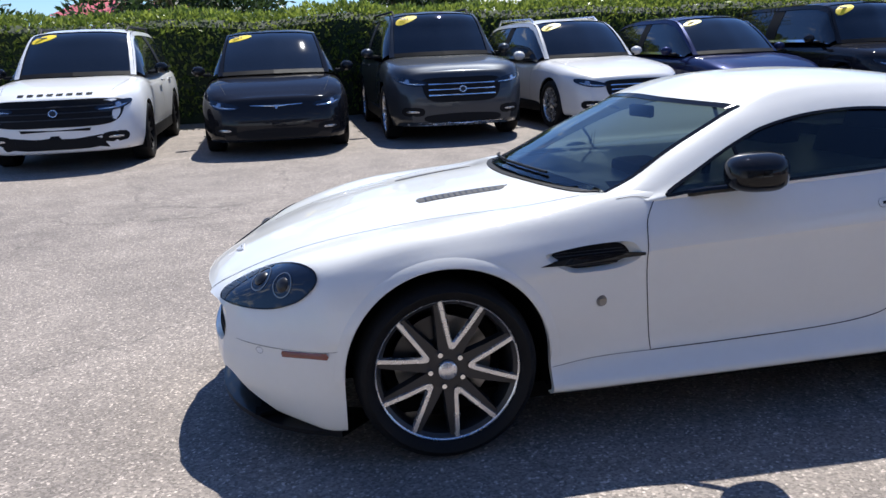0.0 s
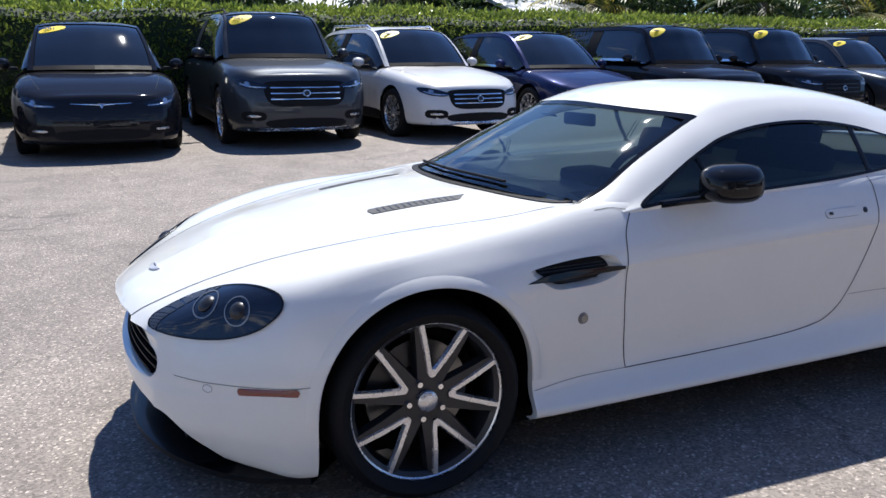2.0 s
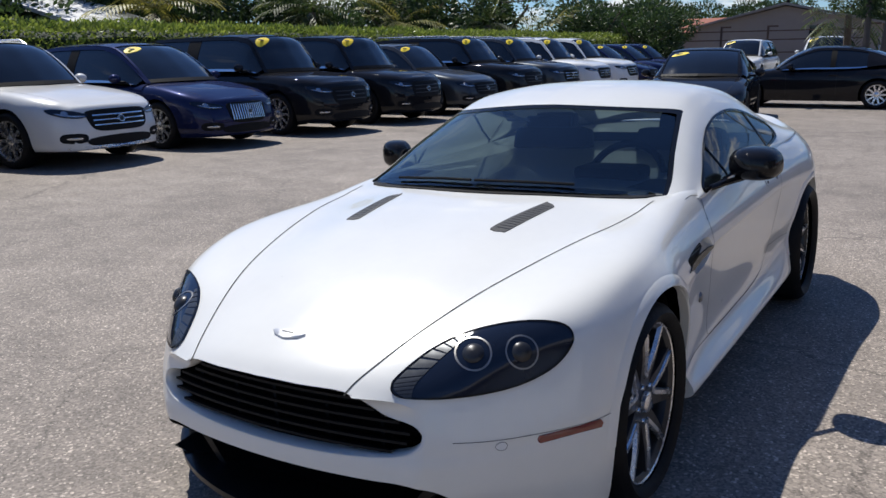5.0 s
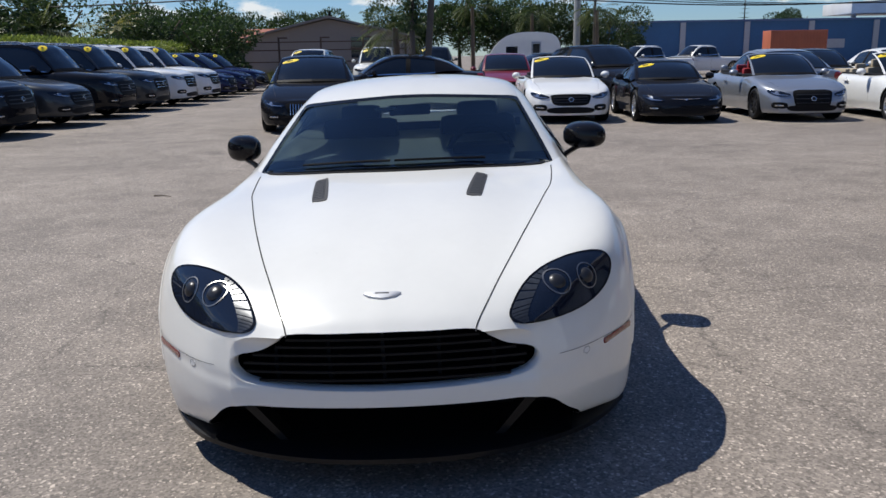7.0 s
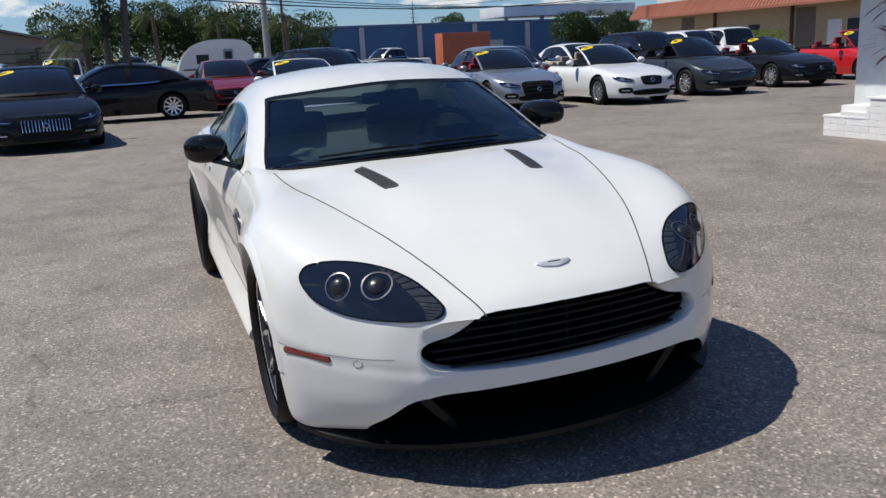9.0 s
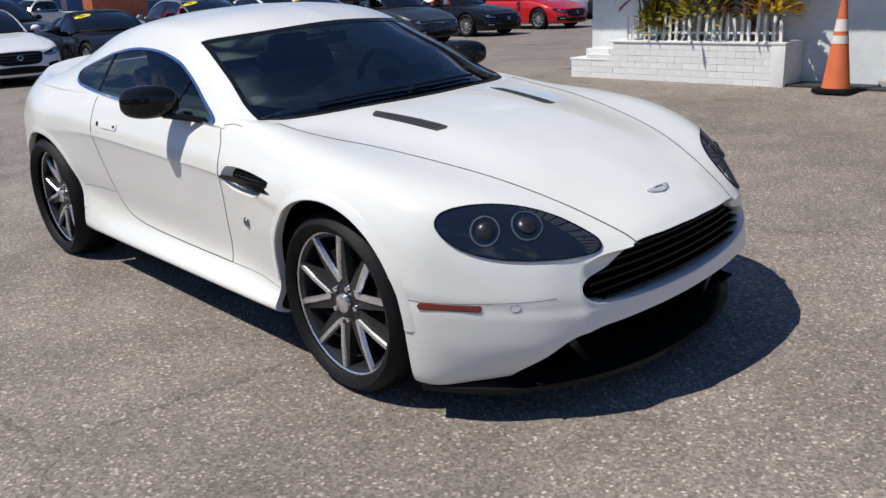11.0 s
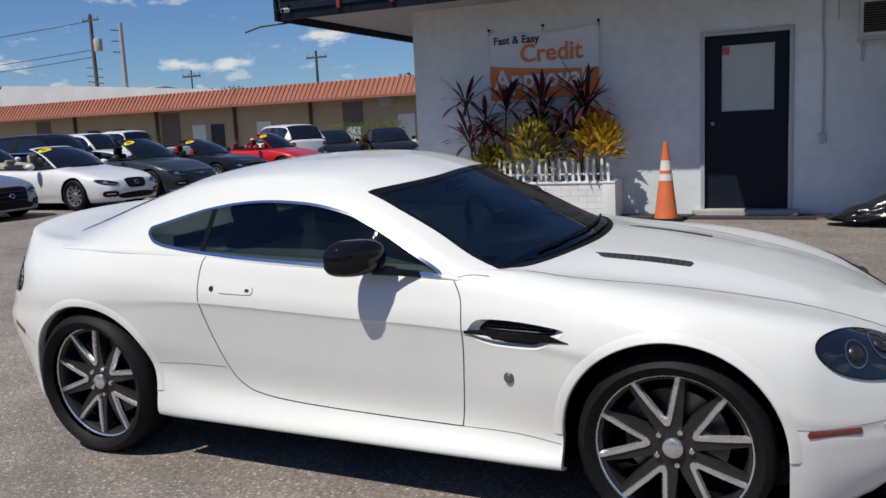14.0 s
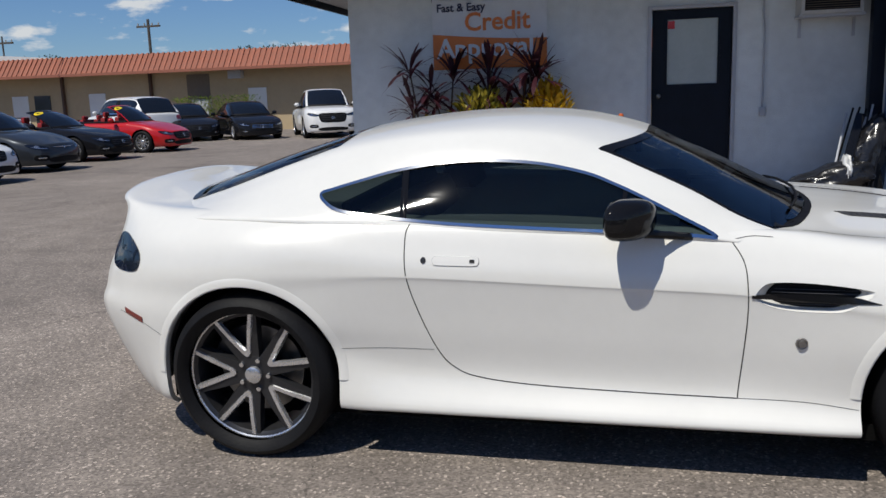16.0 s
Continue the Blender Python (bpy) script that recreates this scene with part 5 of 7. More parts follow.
        # bonnet vents
        vo = [(.0, .297), (.05, .289), (.345, .331), (.358, .346), (.335, .379), (.29, .381), (.03, .352), (.002, .335)]
        vt = part("bonnet_vent", drape([(a, sg * b) for a, b in vo], (0, 0, 3), (1, 0, 0), (0, 1, 0), (0, 0, -1), tree, lift=.0025, n=3, rings=4), VENTMESH, root, "dark mesh bonnet vent")
        for k in range(13):
            f = .03 + k * .0235
            part("vent_bar", drape([(f, sg * (.296 + f * .13)), (f + .005, sg * (.296 + f * .13)), (f + .005, sg * (.346 + f * .1)), (f, sg * (.346 + f * .1))], (0, 0, 3), (1, 0, 0), (0, 1, 0), (0, 0, -1), tree, lift=.0035, n=2, rings=2, smooth_outline=False), CARBON, vt)
        # headlamp: outline in a slanted plane between its four corners
        c = Vector((-.60, sg * .60, .605))
        e1 = (Vector((-.41, sg * .775, .662)) - Vector((-.785, sg * .415, .552))).normalized()
        nrm = Vector((-.62, sg * .52, .58)).normalized()
        e1 = (e1 - nrm * e1.dot(nrm)).normalized()
        e2 = nrm.cross(e1) * (1 if nrm.cross(e1).z > 0 else -1)
        hl = [(-.262, .012), (-.238, .037), (-.13, .080), (-.02, .095), (.09, .082), (.195, .049), (.247, .016), (.246, -.026), (.18, -.069), (.08, -.087), (-.03, -.081), (-.14, -.058), (-.225, -.028), (-.256, -.008)]
        HL = dict(origin=tuple(c + nrm), ex=tuple(e1), ey=tuple(e2), direction=tuple(-nrm), tree=tree)
        lamp = part("headlamp", drape(hl, lift=.004, n=5, rings=8, **HL), LAMPGLASS, root, "smoked headlamp with twin projectors")
        part("lamp_edge", seam(hl + [hl[0]], width=.006, lift=.0055, n=5, **HL), GLOSSBLACK, lamp)
        for a, b, r in ((-.025, .028, .050), (.100, -.011, .046)):
            ring = [(a + r * math.cos(t), b + r * math.sin(t)) for t in np.arange(12) * math.pi / 6]
            part("projector_ring", _ringd(ring, .90, lift=.0062, **HL), STEEL, lamp)
            part("projector", drape([(a + r * .55 * math.cos(t), b + r * .55 * math.sin(t)) for t in np.arange(8) * math.pi / 4], lift=.0058, n=2, rings=3, **HL), DARKGLASS, lamp)
            loc, nor, _, _ = tree.ray_cast(c + nrm + e1 * a + e2 * b, -nrm)
            if loc is not None:
                nor = nor if nor.dot(nrm) > 0 else -nor
                ax = e1 - nor * e1.dot(nor); ax.normalize()
                mt_ = Matrix((ax, nor, ax.cross(nor))).transposed().to_4x4(); mt_.translation = loc + nor * .004
                part("projector_lens", lathe(bmesh.new(), [(0, .012), (r * .3, .0105), (r * .5, .006), (r * .6, 0)], 20), GLOSSBLACK if a > .1 else DARKALLOY, lamp, m=mt_)
        edge_ = spline([(-.238, -.022), (-.255, .008), (-.233, .034), (-.13, .075), (-.05, .088), (.02, .089)], 5)
        ins_ = spline([(-.219, -.028), (-.204, -.005), (-.170, .016), (-.100, .049), (-.045, .070), (.015, .087)], 5)
        for k in range(0, len(edge_) - 3, 2):
            f0, f1 = edge_[k], edge_[k + 1] + (edge_[k + 2] - edge_[k + 1]) * .6
            g0_, g1_ = ins_[k], ins_[k + 1] + (ins_[k + 2] - ins_[k + 1]) * .6
            part("led_cell", drape([tuple(f0), tuple(f1), tuple(g1_), tuple(g0_)], lift=.006, n=2, rings=2, smooth_outline=False, **HL), LEDGREY, lamp)
        # door mirror on its thin arm
        mb = bmesh.new()
        bmesh.ops.create_uvsphere(mb, u_segments=28, v_segments=18, radius=1)
        for v in mb.verts:
            x, y, z = v.co
            x = x * 1.2 if x < 0 else x * 0.62
            sup = lambda t: math.copysign(abs(t) ** 0.72, t)
            v.co = Vector(((1.160 if sg > 0 else 1.145) + sup(x) * (.088 if sg > 0 else .122) * (1 - .22 * max(0, y * sg)) + .036 * y * sg, sg * ((.918 if sg > 0 else .928) + sup(y) * (.100 if sg > 0 else .108) + x * .012), .952 + sup(z) * .061 + (0.012 if z > 0 else -.004) * (1 - y * y)))
        dm = part("door_mirror", mb, GLOSSBLACK, root, "gloss black door mirror")
        part("mirror_glass", drape([(-.085, -.045), (.075, -.045), (.085, .04), (-.075, .05)], (2, sg * .918, .958), (0, 1, 0), (0, 0, 1), (-1, 0, 0), BVHTree.FromPolygons([v.co.copy() for v in dm.data.vertices], [tuple(p.vertices) for p in dm.data.polygons]), lift=.002, n=4), DARKGLASS, dm)
        part("mirror_arm", tube(bmesh.new(), [(.93, sg * .79, .872), (1.0, sg * .83, .885), (1.09, sg * .89, .90)], .014, 8), GLOSSBLACK, dm)
        # wipers
        wp = []
        for wy in (sg * .22 - .16, sg * .22 - .02, sg * .22 + .12, sg * .22 + .26):
            wx = float(np.interp(abs(wy), (0, .3, .575, .725), (.44, .47, .56, .655))) + .028
            loc, _, _, _ = gtree.ray_cast(Vector((wx, wy, 3)), Vector((0, 0, -1)))
            wp.append((wx, wy, (loc.z if loc else .9) + .010))
        part("wiper", tube(bmesh.new(), wp, .006, 6), PLASTIC, root)
    wing = [(-.713, -.060), (-.719, -.063), (-.733, -.046), (-.739, -.024), (-.744, -.006), (-.744, .006), (-.739, .024), (-.733, .046), (-.719, .063), (-.713, .060), (-.714, .025), (-.712, 0), (-.714, -.025)]
    DOWN = ((0, 0, 3), (1, 0, 0), (0, 1, 0), (0, 0, -1))
    badge = part("wing_badge", solid_patch(wing, *DOWN, tree, .006), BADGE, root, "small silver winged badge", smooth=50)
    part("badge_bar", drape([(-.723, -.022), (-.719, -.022), (-.719, .022), (-.723, .022)], *DOWN, tree, lift=.0072, n=2, rings=2, smooth_outline=False), DARKALLOY, badge)
    part("cowl_panel", drape([(.445, -.3), (.415, 0), (.445, .3), (.545, .6), (.63, .67), (.64, .6), (.58, .3), (.55, 0), (.58, -.3), (.64, -.6), (.63, -.67), (.545, -.6)], (0, 0, 3), (1, 0, 0), (0, 1, 0), (0, 0, -1), tree, lift=.004, n=3, rings=3), PLASTIC, root)
    # cabin
    part("cabin_floor", boxbm(.5, 2.9, -.74, .74, .45, .5), LEATHER, root)
    part("dashboard", prism(bmesh.new(), [(.62, .62), (.60, .86), (.72, .895), (.95, .90), (1.06, .87), (1.08, .62)], -.70, .70), LEATHER, root)
    part("instrument_hood", boxbm(.86, 1.04, -.52, -.22, .89, .955, bevel=.03), LEATHER, root)
    wh = part("steering_wheel", _torus(.175, .017), LEATHER, root); wh.matrix_basis = pose(1.12, -.37, .86, 0, -68, 0)
    part("rear_bulkhead", boxbm(2.22, 2.26, -.66, .66, .5, .98, bevel=.01), LEATHER, root)
    part("rear_shelf", boxbm(2.25, 3.0, -.60, .60, .90, .92), LEATHER, root)
    part("rear_view_mirror", boxbm(1.09, 1.12, -.11, .11, 1.10, 1.155, bevel=.012), PLASTIC, root)
    part("screen_sticker", boxbm(0, .004, -.055, .055, 0, .022), REFLECT, root, m=pose(1.03, .12, 1.135, 0, -60, 0))
    for sg in (1, -1):
        seat = part("seat", boxbm(1.35, 1.85, sg * .37 - .24, sg * .37 + .24, .42, .62, bevel=.06), LEATHER, root)
        part("backrest", boxbm(-.07, .07, -.24, .24, 0, .50, bevel=.06), LEATHER, seat, m=pose(1.84, sg * .37, .55, 0, 16, 0))
        part("headrest", boxbm(-.05, .05, -.13, .13, .44, .58, bevel=.045), LEATHER, seat, m=pose(1.86, sg * .37, .555, 0, 16, 0))
    # rolled flange round each wheel arch
    for xa in XA:
        for sg in (1, -1):
            fb = bmesh.new()
            prev = None
            for a in np.linspace(.0, math.pi, 41):
                row = []
                for r, proud in ((ARCH - .001, .001), (ARCH + .004, .0048), (ARCH + .024, .0044), (ARCH + .036, .0)):
                    px_, pz_ = xa + r * math.cos(a), HUB - .004 + r * math.sin(a)
                    loc, _, _, _ = tree.ray_cast(Vector((px_, sg * 2, pz_)), Vector((0, -sg, 0)))
                    if loc is None or abs(loc.y) < .7:
                        loc, _, _, _ = tree.find_nearest(Vector((px_, sg * .9, pz_)))
                    row.append(fb.verts.new((px_, loc.y + sg * proud, pz_)))
                if prev:
                    for p, q, u, v in zip(prev, prev[1:], row[1:], row):
                        fb.faces.new((p, q, u, v))
                prev = row
            bmesh.ops.recalc_face_normals(fb, faces=fb.faces)
            part("arch_flange", fb, WHITE, root, smooth=30)
    # wheels
    for xa in XA:
        for sg in (1, -1):
            sport_wheel(root, ((-.006, sg * .768, .315) if xa == 0 else (2.594, sg * .790, .325)), sg, .245 if xa == 0 else .28, {(0.0, 1): 5, (2.6, 1): 3, (0.0, -1): 103}.get((xa, sg), 80), .330 if xa == 0 else .338)
    tagged(root, "white two-door sports coupe with black mirrors on grey asphalt", "car")


def _torus(R, r, n=36, k=10):
    bm = bmesh.new()
    P = [[bm.verts.new(((R + r * math.cos(b)) * math.cos(a), (R + r * math.cos(b)) * math.sin(a), r * math.sin(b))) for b in np.arange(k) * 2 * math.pi / k] for a in np.arange(n) * 2 * math.pi / n]
    for i in range(n):
        for j in range(k):
            bm.faces.new((P[i][j], P[(i + 1) % n][j], P[(i + 1) % n][(j + 1) % k], P[i][(j + 1) % k]))
    return bm


def _ring(poly, k0, k1, origin, ex, ey, direction, tree, lift):
    """A band along an outline, thrown onto a surface."""
    o, ex, ey, d = Vector(origin), Vector(ex), Vector(ey), Vector(direction)
    P = np.array(poly)
    c = P.mean(0)
    bm = bmesh.new()
    nrm = np.roll(P, -1, 0) - np.roll(P, 1, 0)
    nrm = np.stack([nrm[:, 1], -nrm[:, 0]], 1)
    nrm /= np.linalg.norm(nrm, axis=1, keepdims=True) + 1e-9
    if ((P + nrm * .01 - c) ** 2).sum() < ((P - c) ** 2).sum():
        nrm = -nrm
    size = float(np.sqrt(((P - c) ** 2).sum(1).mean()))
    rows = []
    for k in (k0, k1):
        row = []
        for p, q in zip(P, nrm):
            a, b = p + q * (k - 1) * size
            loc, nr, _, _ = tree.ray_cast(o + ex * float(a) + ey * float(b), d)
            if loc is None:
                loc, nr, _, _ = tree.find_nearest(o + ex * float(a) + ey * float(b) + d * 1.2)
            if nr.dot(d) > 0:
                nr = -nr
            row.append(bm.verts.new(loc + nr * lift))
        rows.append(row)
    n = len(P)
    for i in range(n):
        bm.faces.new((rows[0][i], rows[0][(i + 1) % n], rows[1][(i + 1) % n], rows[1][i]))
    return bm


def _ringd(ring, k, origin, ex, ey, direction, tree, lift):
    return _ring([tuple(p) for p in spline(ring, 3, True)], 1.0, k, origin, ex, ey, direction, tree, lift)


def sport_wheel(parent, pos, side, w, phase=90, R=.332):
    """Nineteen-inch wheel with five pairs of V spokes, machined faces over graphite."""
    rim = .262
    m = pose(*pos, 0, 0, 0 if side > 0 else 180)
    wheel = part("wheel", tyre_bm(R, w, rim, 72), RUBBER, parent, smooth=40, m=m)
    h = w / 2
    face = .095
    part("rim", lathe(bmesh.new(), [(rim + .004, -h * .8), (rim - .022, -h * .75), (rim - .03, h * .35), (rim - .02, face - .012), (rim - .004, face), (rim + .004, face + .003), (rim + .007, face - .006)], 72), DARKALLOY, wheel, "graphite rim barrel")
    part("rim_edge", lathe(bmesh.new(), [(rim - .006, face + .0005), (rim - .001, face + .004), (rim + .004, face + .0035)], 72), ALU, wheel, "machined rim edge")
    part("brake_disc", lathe(bmesh.new(), [(.07, .0), (.178, .0), (.178, -.02), (.07, -.02)], 48, True), STEEL, wheel)
    part("brake_back", lathe(bmesh.new(), [(0, -.03), (.22, -.03)], 36), LINER, wheel)
    cal = bmesh.new()
    arc = [(r * math.cos(a), r * math.sin(a)) for r, aa in ((.115, np.linspace(.2, 1.5, 8)), (.195, np.linspace(1.5, .2, 8))) for a in aa]
    prism(cal, arc, -.05, .035)
    part("brake_caliper", cal, DARKALLOY, wheel, smooth=0)
    # one spoke pair: two arms from a common root, wide apart at the rim
    def arm(bm, a_in, a_out, r0, r1, w0, w1, y0, y1, dep):
        p0 = Vector((r0 * math.cos(a_in), 0, r0 * math.sin(a_in)))
        p1 = Vector((r1 * math.cos(a_out), 0, r1 * math.sin(a_out)))
        d = (p1 - p0).normalized()
        s = Vector((-d.z, 0, d.x))
        top = []
        for p, ww, y in ((p0, w0, y0), (p0.lerp(p1, .5), (w0 + w1) / 2, (y0 + y1) / 2 + .004), (p1, w1, y1)):
            top.append((bm.verts.new(p + s * ww / 2 + Vector((0, y, 0))), bm.verts.new(p - s * ww / 2 + Vector((0, y, 0))), bm.verts.new(p - s * (ww / 2 + .006) + Vector((0, y - dep, 0))), bm.verts.new(p + s * (ww / 2 + .006) + Vector((0, y - dep, 0)))))
        for A, B in zip(top, top[1:]):
            for i in range(4):
                bm.faces.new((A[i], A[(i + 1) % 4], B[(i + 1) % 4], B[i]))
        bm.faces.new(top[0]); bm.faces.new(top[-1])
    for k in range(5):
        a = 2 * math.pi * k / 5 + math.radians(phase)
        dark, bright = bmesh.new(), bmesh.new()
        for sg in (-1, 1):
            arm(dark, a + sg * .36, a + sg * .362, .058, rim - .008, .040, .017, face - .020, face - .006, .030)
            arm(bright, a + sg * .085, a + sg * .305, .090, rim - .004, .0135, .015, face - .012, face + .001, .012)
        part("spoke", dark, DARKALLOY, wheel, smooth=0)
        # bright machined V with a rounded root
        cx_, cz_ = .090 * math.cos(a), .090 * math.sin(a)
        root_ = [(cx_ + .0135 * math.cos(t), cz_ + .0135 * math.sin(t)) for t in np.arange(14) * math.pi / 7]
        prism(bright, root_, face - .022, face - .0115)
        part("spoke_face", bright, ALU, wheel, smooth=0)
        an = a + math.radians(36)
        nut = part("wheel_nut", lathe(bmesh.new(), [(0, .006), (.009, .006), (.012, -.002), (.012, -.012)], 12), CHROME, wheel)
        nut.matrix_basis = pose(.062 * math.cos(an), face - .012, .062 * math.sin(an))
    part("hub", lathe(bmesh.new(), [(.0, face - .016), (.074, face - .018), (.084, face - .03), (.084, .02)], 40), DARKALLOY, wheel)
    part("hub_cap", lathe(bmesh.new(), [(.0, face + .004), (.028, face + .003), (.034, face - .001), (.035, face - .014)], 32), ALU, wheel, "silver hub cap")
    return wheel


sports_coupe()


# ---------- the office ----------
WY, BZ = -7.13, 0.10      # wall face, ground level at the wall


def structure(ob, label, category):
    return tagged(ob, label, category, kind="structure")


def office():
    # front wall with a real door opening; thickness 0.2 m
    bm = bmesh.new()
    dx0, dx1, dz1 = -0.10, 0.86, 2.28
    for x0, x1, z0, z1 in ((-1.75, dx0, BZ - 0.3, 3.0), (dx1, 4.82, BZ - 0.3, 3.0), (dx0, dx1, dz1, 3.0)):
        box(bm, x0, x1, WY - 0.2, WY, z0, z1)
    structure(finish(bm, "wall_north", STUCCO, smooth=0), "light grey stucco wall with patches and stains", "wall")
    structure(finish(boxbm(4.62, 4.82, -16.0, WY - 0.2, BZ - 0.3, 3.0), "wall_east", STUCCO, smooth=0), "light grey stucco side wall", "wall")
    wing = finish(boxbm(-9.0, -1.75, -16.0, -6.05, BZ - 0.3, 3.0), "wall_wing", STUCCO, smooth=0)
    structure(wing, "white stucco wing wall in full sun", "wall")
    wn = empty("window_1", pose(-2.35, -6.05, 0)); structure(wn, "dark office window with white frame", "window")
    part("window_frame", boxbm(-0.75, 0.05, -0.02, 0.035, 1.0, 1.08, bevel=.008), FRAMEGREY, wn)
    part("window_frame", boxbm(-0.75, 0.05, -0.02, 0.035, 2.1, 2.18, bevel=.008), FRAMEGREY, wn)
    for x in (-0.75, -0.03):
        part("window_frame", boxbm(x, x + .08, -0.02, 0.035, 1.08, 2.1, bevel=.008), FRAMEGREY, wn)
    part("pane", boxbm(-0.67, -0.03, -0.01, 0.008, 1.08, 2.1), DARKGLASS, wn, smooth=0)
    post = finish(boxbm(-1.748, -1.60, -6.98, -6.82, BZ - 0.1, 2.9, bevel=.01), "corner_post", DARKBLUE)
    tagged(post, "navy painted timber post under the eave", "post")
    structure(finish(boxbm(-1.749, -1.735, -6.7, -6.05, BZ, 2.95), "trim", BLUETRIM, smooth=0), "faded blue corner trim board", "trim")
    # roof: flat slab with deep eave, soffit boards, fascia, rafter ends
    FY = -5.93
    structure(finish(boxbm(-9.2, 6.25, -16.5, FY - 0.05, 2.99, 3.2), "roof", SOFFIT, smooth=0), "flat roof slab with a deep overhang", "roof")
    # deeper slab out of view, added to keep sun off part of the door
    structure(finish(boxbm(-9.2, 1.12, FY + .03, -5.38, 2.90, 3.2, bevel=.008), "roof_porch", SOFFIT, smooth=0), "unseen deeper roof edge added to shade the office door", "roof")
    structure(finish(boxbm(4.84, 6.2, -16.4, FY - 0.06, 2.955, 2.985), "ceiling_soffit", SOFFIT, smooth=0), "grey soffit boards", "ceiling")
    structure(finish(boxbm(-1.74, 4.83, WY + 0.003, FY - 0.06, 2.955, 2.985), "ceiling_soffit_front", SOFFIT, smooth=0), "grey soffit boards over the wall", "ceiling")
    fas = empty("fascia", pose(0, FY, 0)); structure(fas, "navy fascia boards with red rafter ends", "trim")
    for x in np.arange(-9.2, 6.2, 1.1):
        part("fascia_board", boxbm(x, min(x + 1.09, 6.25), -0.05, 0.0, 2.86, 3.14, bevel=.006), DARKBLUE, fas)
    part("fascia_cap", boxbm(-9.2, 6.28, -0.07, 0.03, 3.14, 3.2, bevel=.006), CAPBROWN, fas)
    part("fascia_ledge", boxbm(-9.2, 6.26, -0.02, 0.025, 2.98, 3.005, bevel=.003), DARKBLUE, fas)
    for x in np.arange(-8.8, 6.0, 0.78):
        part("rafter_end", boxbm(x, x + 0.05, -0.02, 0.045, 2.93, 3.13, bevel=.006), REDTRIM if int(x * 3) % 2 else DARKBLUE, fas)
    fe = empty("fascia_side", pose(6.25, 0, 0)); structure(fe, "navy side fascia board", "trim")
    part("fascia_board", boxbm(-0.0, 0.05, -16.5, FY, 2.86, 3.16, bevel=.006), DARKBLUE, fe)
    cam_ob = empty("security_camera", pose(6.05, FY + 0.03, 2.98)); tagged(cam_ob, "small white security camera on the fascia", "camera")
    part("housing", tube(bmesh.new(), [(0, 0, 0), (0.0, 0.12, -0.02)], .032, 14), SUVWHITE, cam_ob)
    part("lens", tube(bmesh.new(), [(0, .12, -.02), (0, .128, -.021)], .024, 12), GLOSSBLACK, cam_ob)
    part("bracket", boxbm(-.015, .015, -.03, .02, -.02, .06), PLASTIC, cam_ob)
    ro = finish(tube(bmesh.new(), [(6.2, FY - 0.2, 2.85), (6.5, FY + 0.05, 2.80), (6.72, FY + 0.1, 2.74)], .012, 6), "loose_cable", WIRE)
    tagged(ro, "loose black cable hanging from the eave corner", "cable")
    # door
    d = empty("door_1", pose(0, WY, BZ)); structure(d, "closed navy door with a frosted upper pane", "door")
    fr = part("door_frame", boxbm(dx0 - .05, dx0, -.16, .025, .0, dz1 - BZ + .05, bevel=.006), FRAMEGREY, d)
    part("door_frame", boxbm(dx1, dx1 + .05, -.16, .025, .0, dz1 - BZ + .05, bevel=.006), FRAMEGREY, d)
    part("door_frame", boxbm(dx0, dx1, -.16, .025, dz1 - BZ, dz1 - BZ + .05, bevel=.006), FRAMEGREY, d)
    lb = bmesh.new()
    wx0, wx1, wz0, wz1 = .055, .682, 1.27, 2.06
    for a in ((dx0 + .005, wx0, .08, dz1 - BZ - .005), (wx1, dx1 - .005, .08, dz1 - BZ - .005), (wx0, wx1, .08, wz0), (wx0, wx1, wz1, dz1 - BZ - .005)):
        box(lb, a[0], a[1], -.09, -.045, a[2], a[3])
    leaf = part("door_leaf", lb, DARKBLUE, d, "navy painted door leaf", smooth=0)
    part("pane", boxbm(wx0, wx1, -.078, -.062, wz0, wz1), PAPER, leaf, "papered-over glass pane", smooth=0)
    for a in ((wx0 - .015, wx0 + .012, wz0 - .015, wz1 + .015), (wx1 - .012, wx1 + .015, wz0 - .015, wz1 + .015)):
        part("pane_bead", boxbm(a[0], a[1], -.05, -.036, a[2], a[3], bevel=.003), DARKBLUE, leaf)
    part("sticker", boxbm(wx1 - .10, wx1 - .015, -.061, -.058, wz1 - .11, wz1 - .015), RED, leaf, "small red sticker", smooth=0)
    part("door_knob", lathe(bmesh.new(), [(0, .05), (.02, .048), (.028, .03), (.018, .012), (.03, .004), (.03, 0)], 20), STEEL, d, m=pose(.77, -.045, 1.13))
    part("threshold", boxbm(dx0 - .12, dx1 + .14, -.16, .16, -.06, .075, bevel=.012), CONCRETE, d, "worn concrete step")
    # banner with its words
    b = empty("banner", pose(0, WY + .012, 0)); tagged(b, "white and orange vinyl credit banner fixed to the wall", "banner")
    vin = bmesh.new()
    nx, nz = 26, 14
    V = [[vin.verts.new((2.16 + 1.50 * i / nx, .004 * math.sin(i * 1.1) * math.sin(j * .6) + .006, 1.66 + (.90 - .05 * math.sin(math.pi * i / nx)) * j / nz)) for j in range(nz + 1)] for i in range(nx + 1)]
    for i in range(nx):
        for j in range(nz):
            vin.faces.new((V[i][j], V[i][j + 1], V[i + 1][j + 1], V[i + 1][j]))
    bmesh.ops.recalc_face_normals(vin, faces=vin.faces)
    part("vinyl", vin, BANNERW, b)
    ob = bmesh.new()
    U = [[ob.verts.new((2.162 + 1.496 * i / 20, .0145 + .0, [1.662, 2.12 - .10 * math.sin(math.pi * (1 - i / 20) * .5) + 0.0][j])) for j in (0, 1)] for i in range(21)]
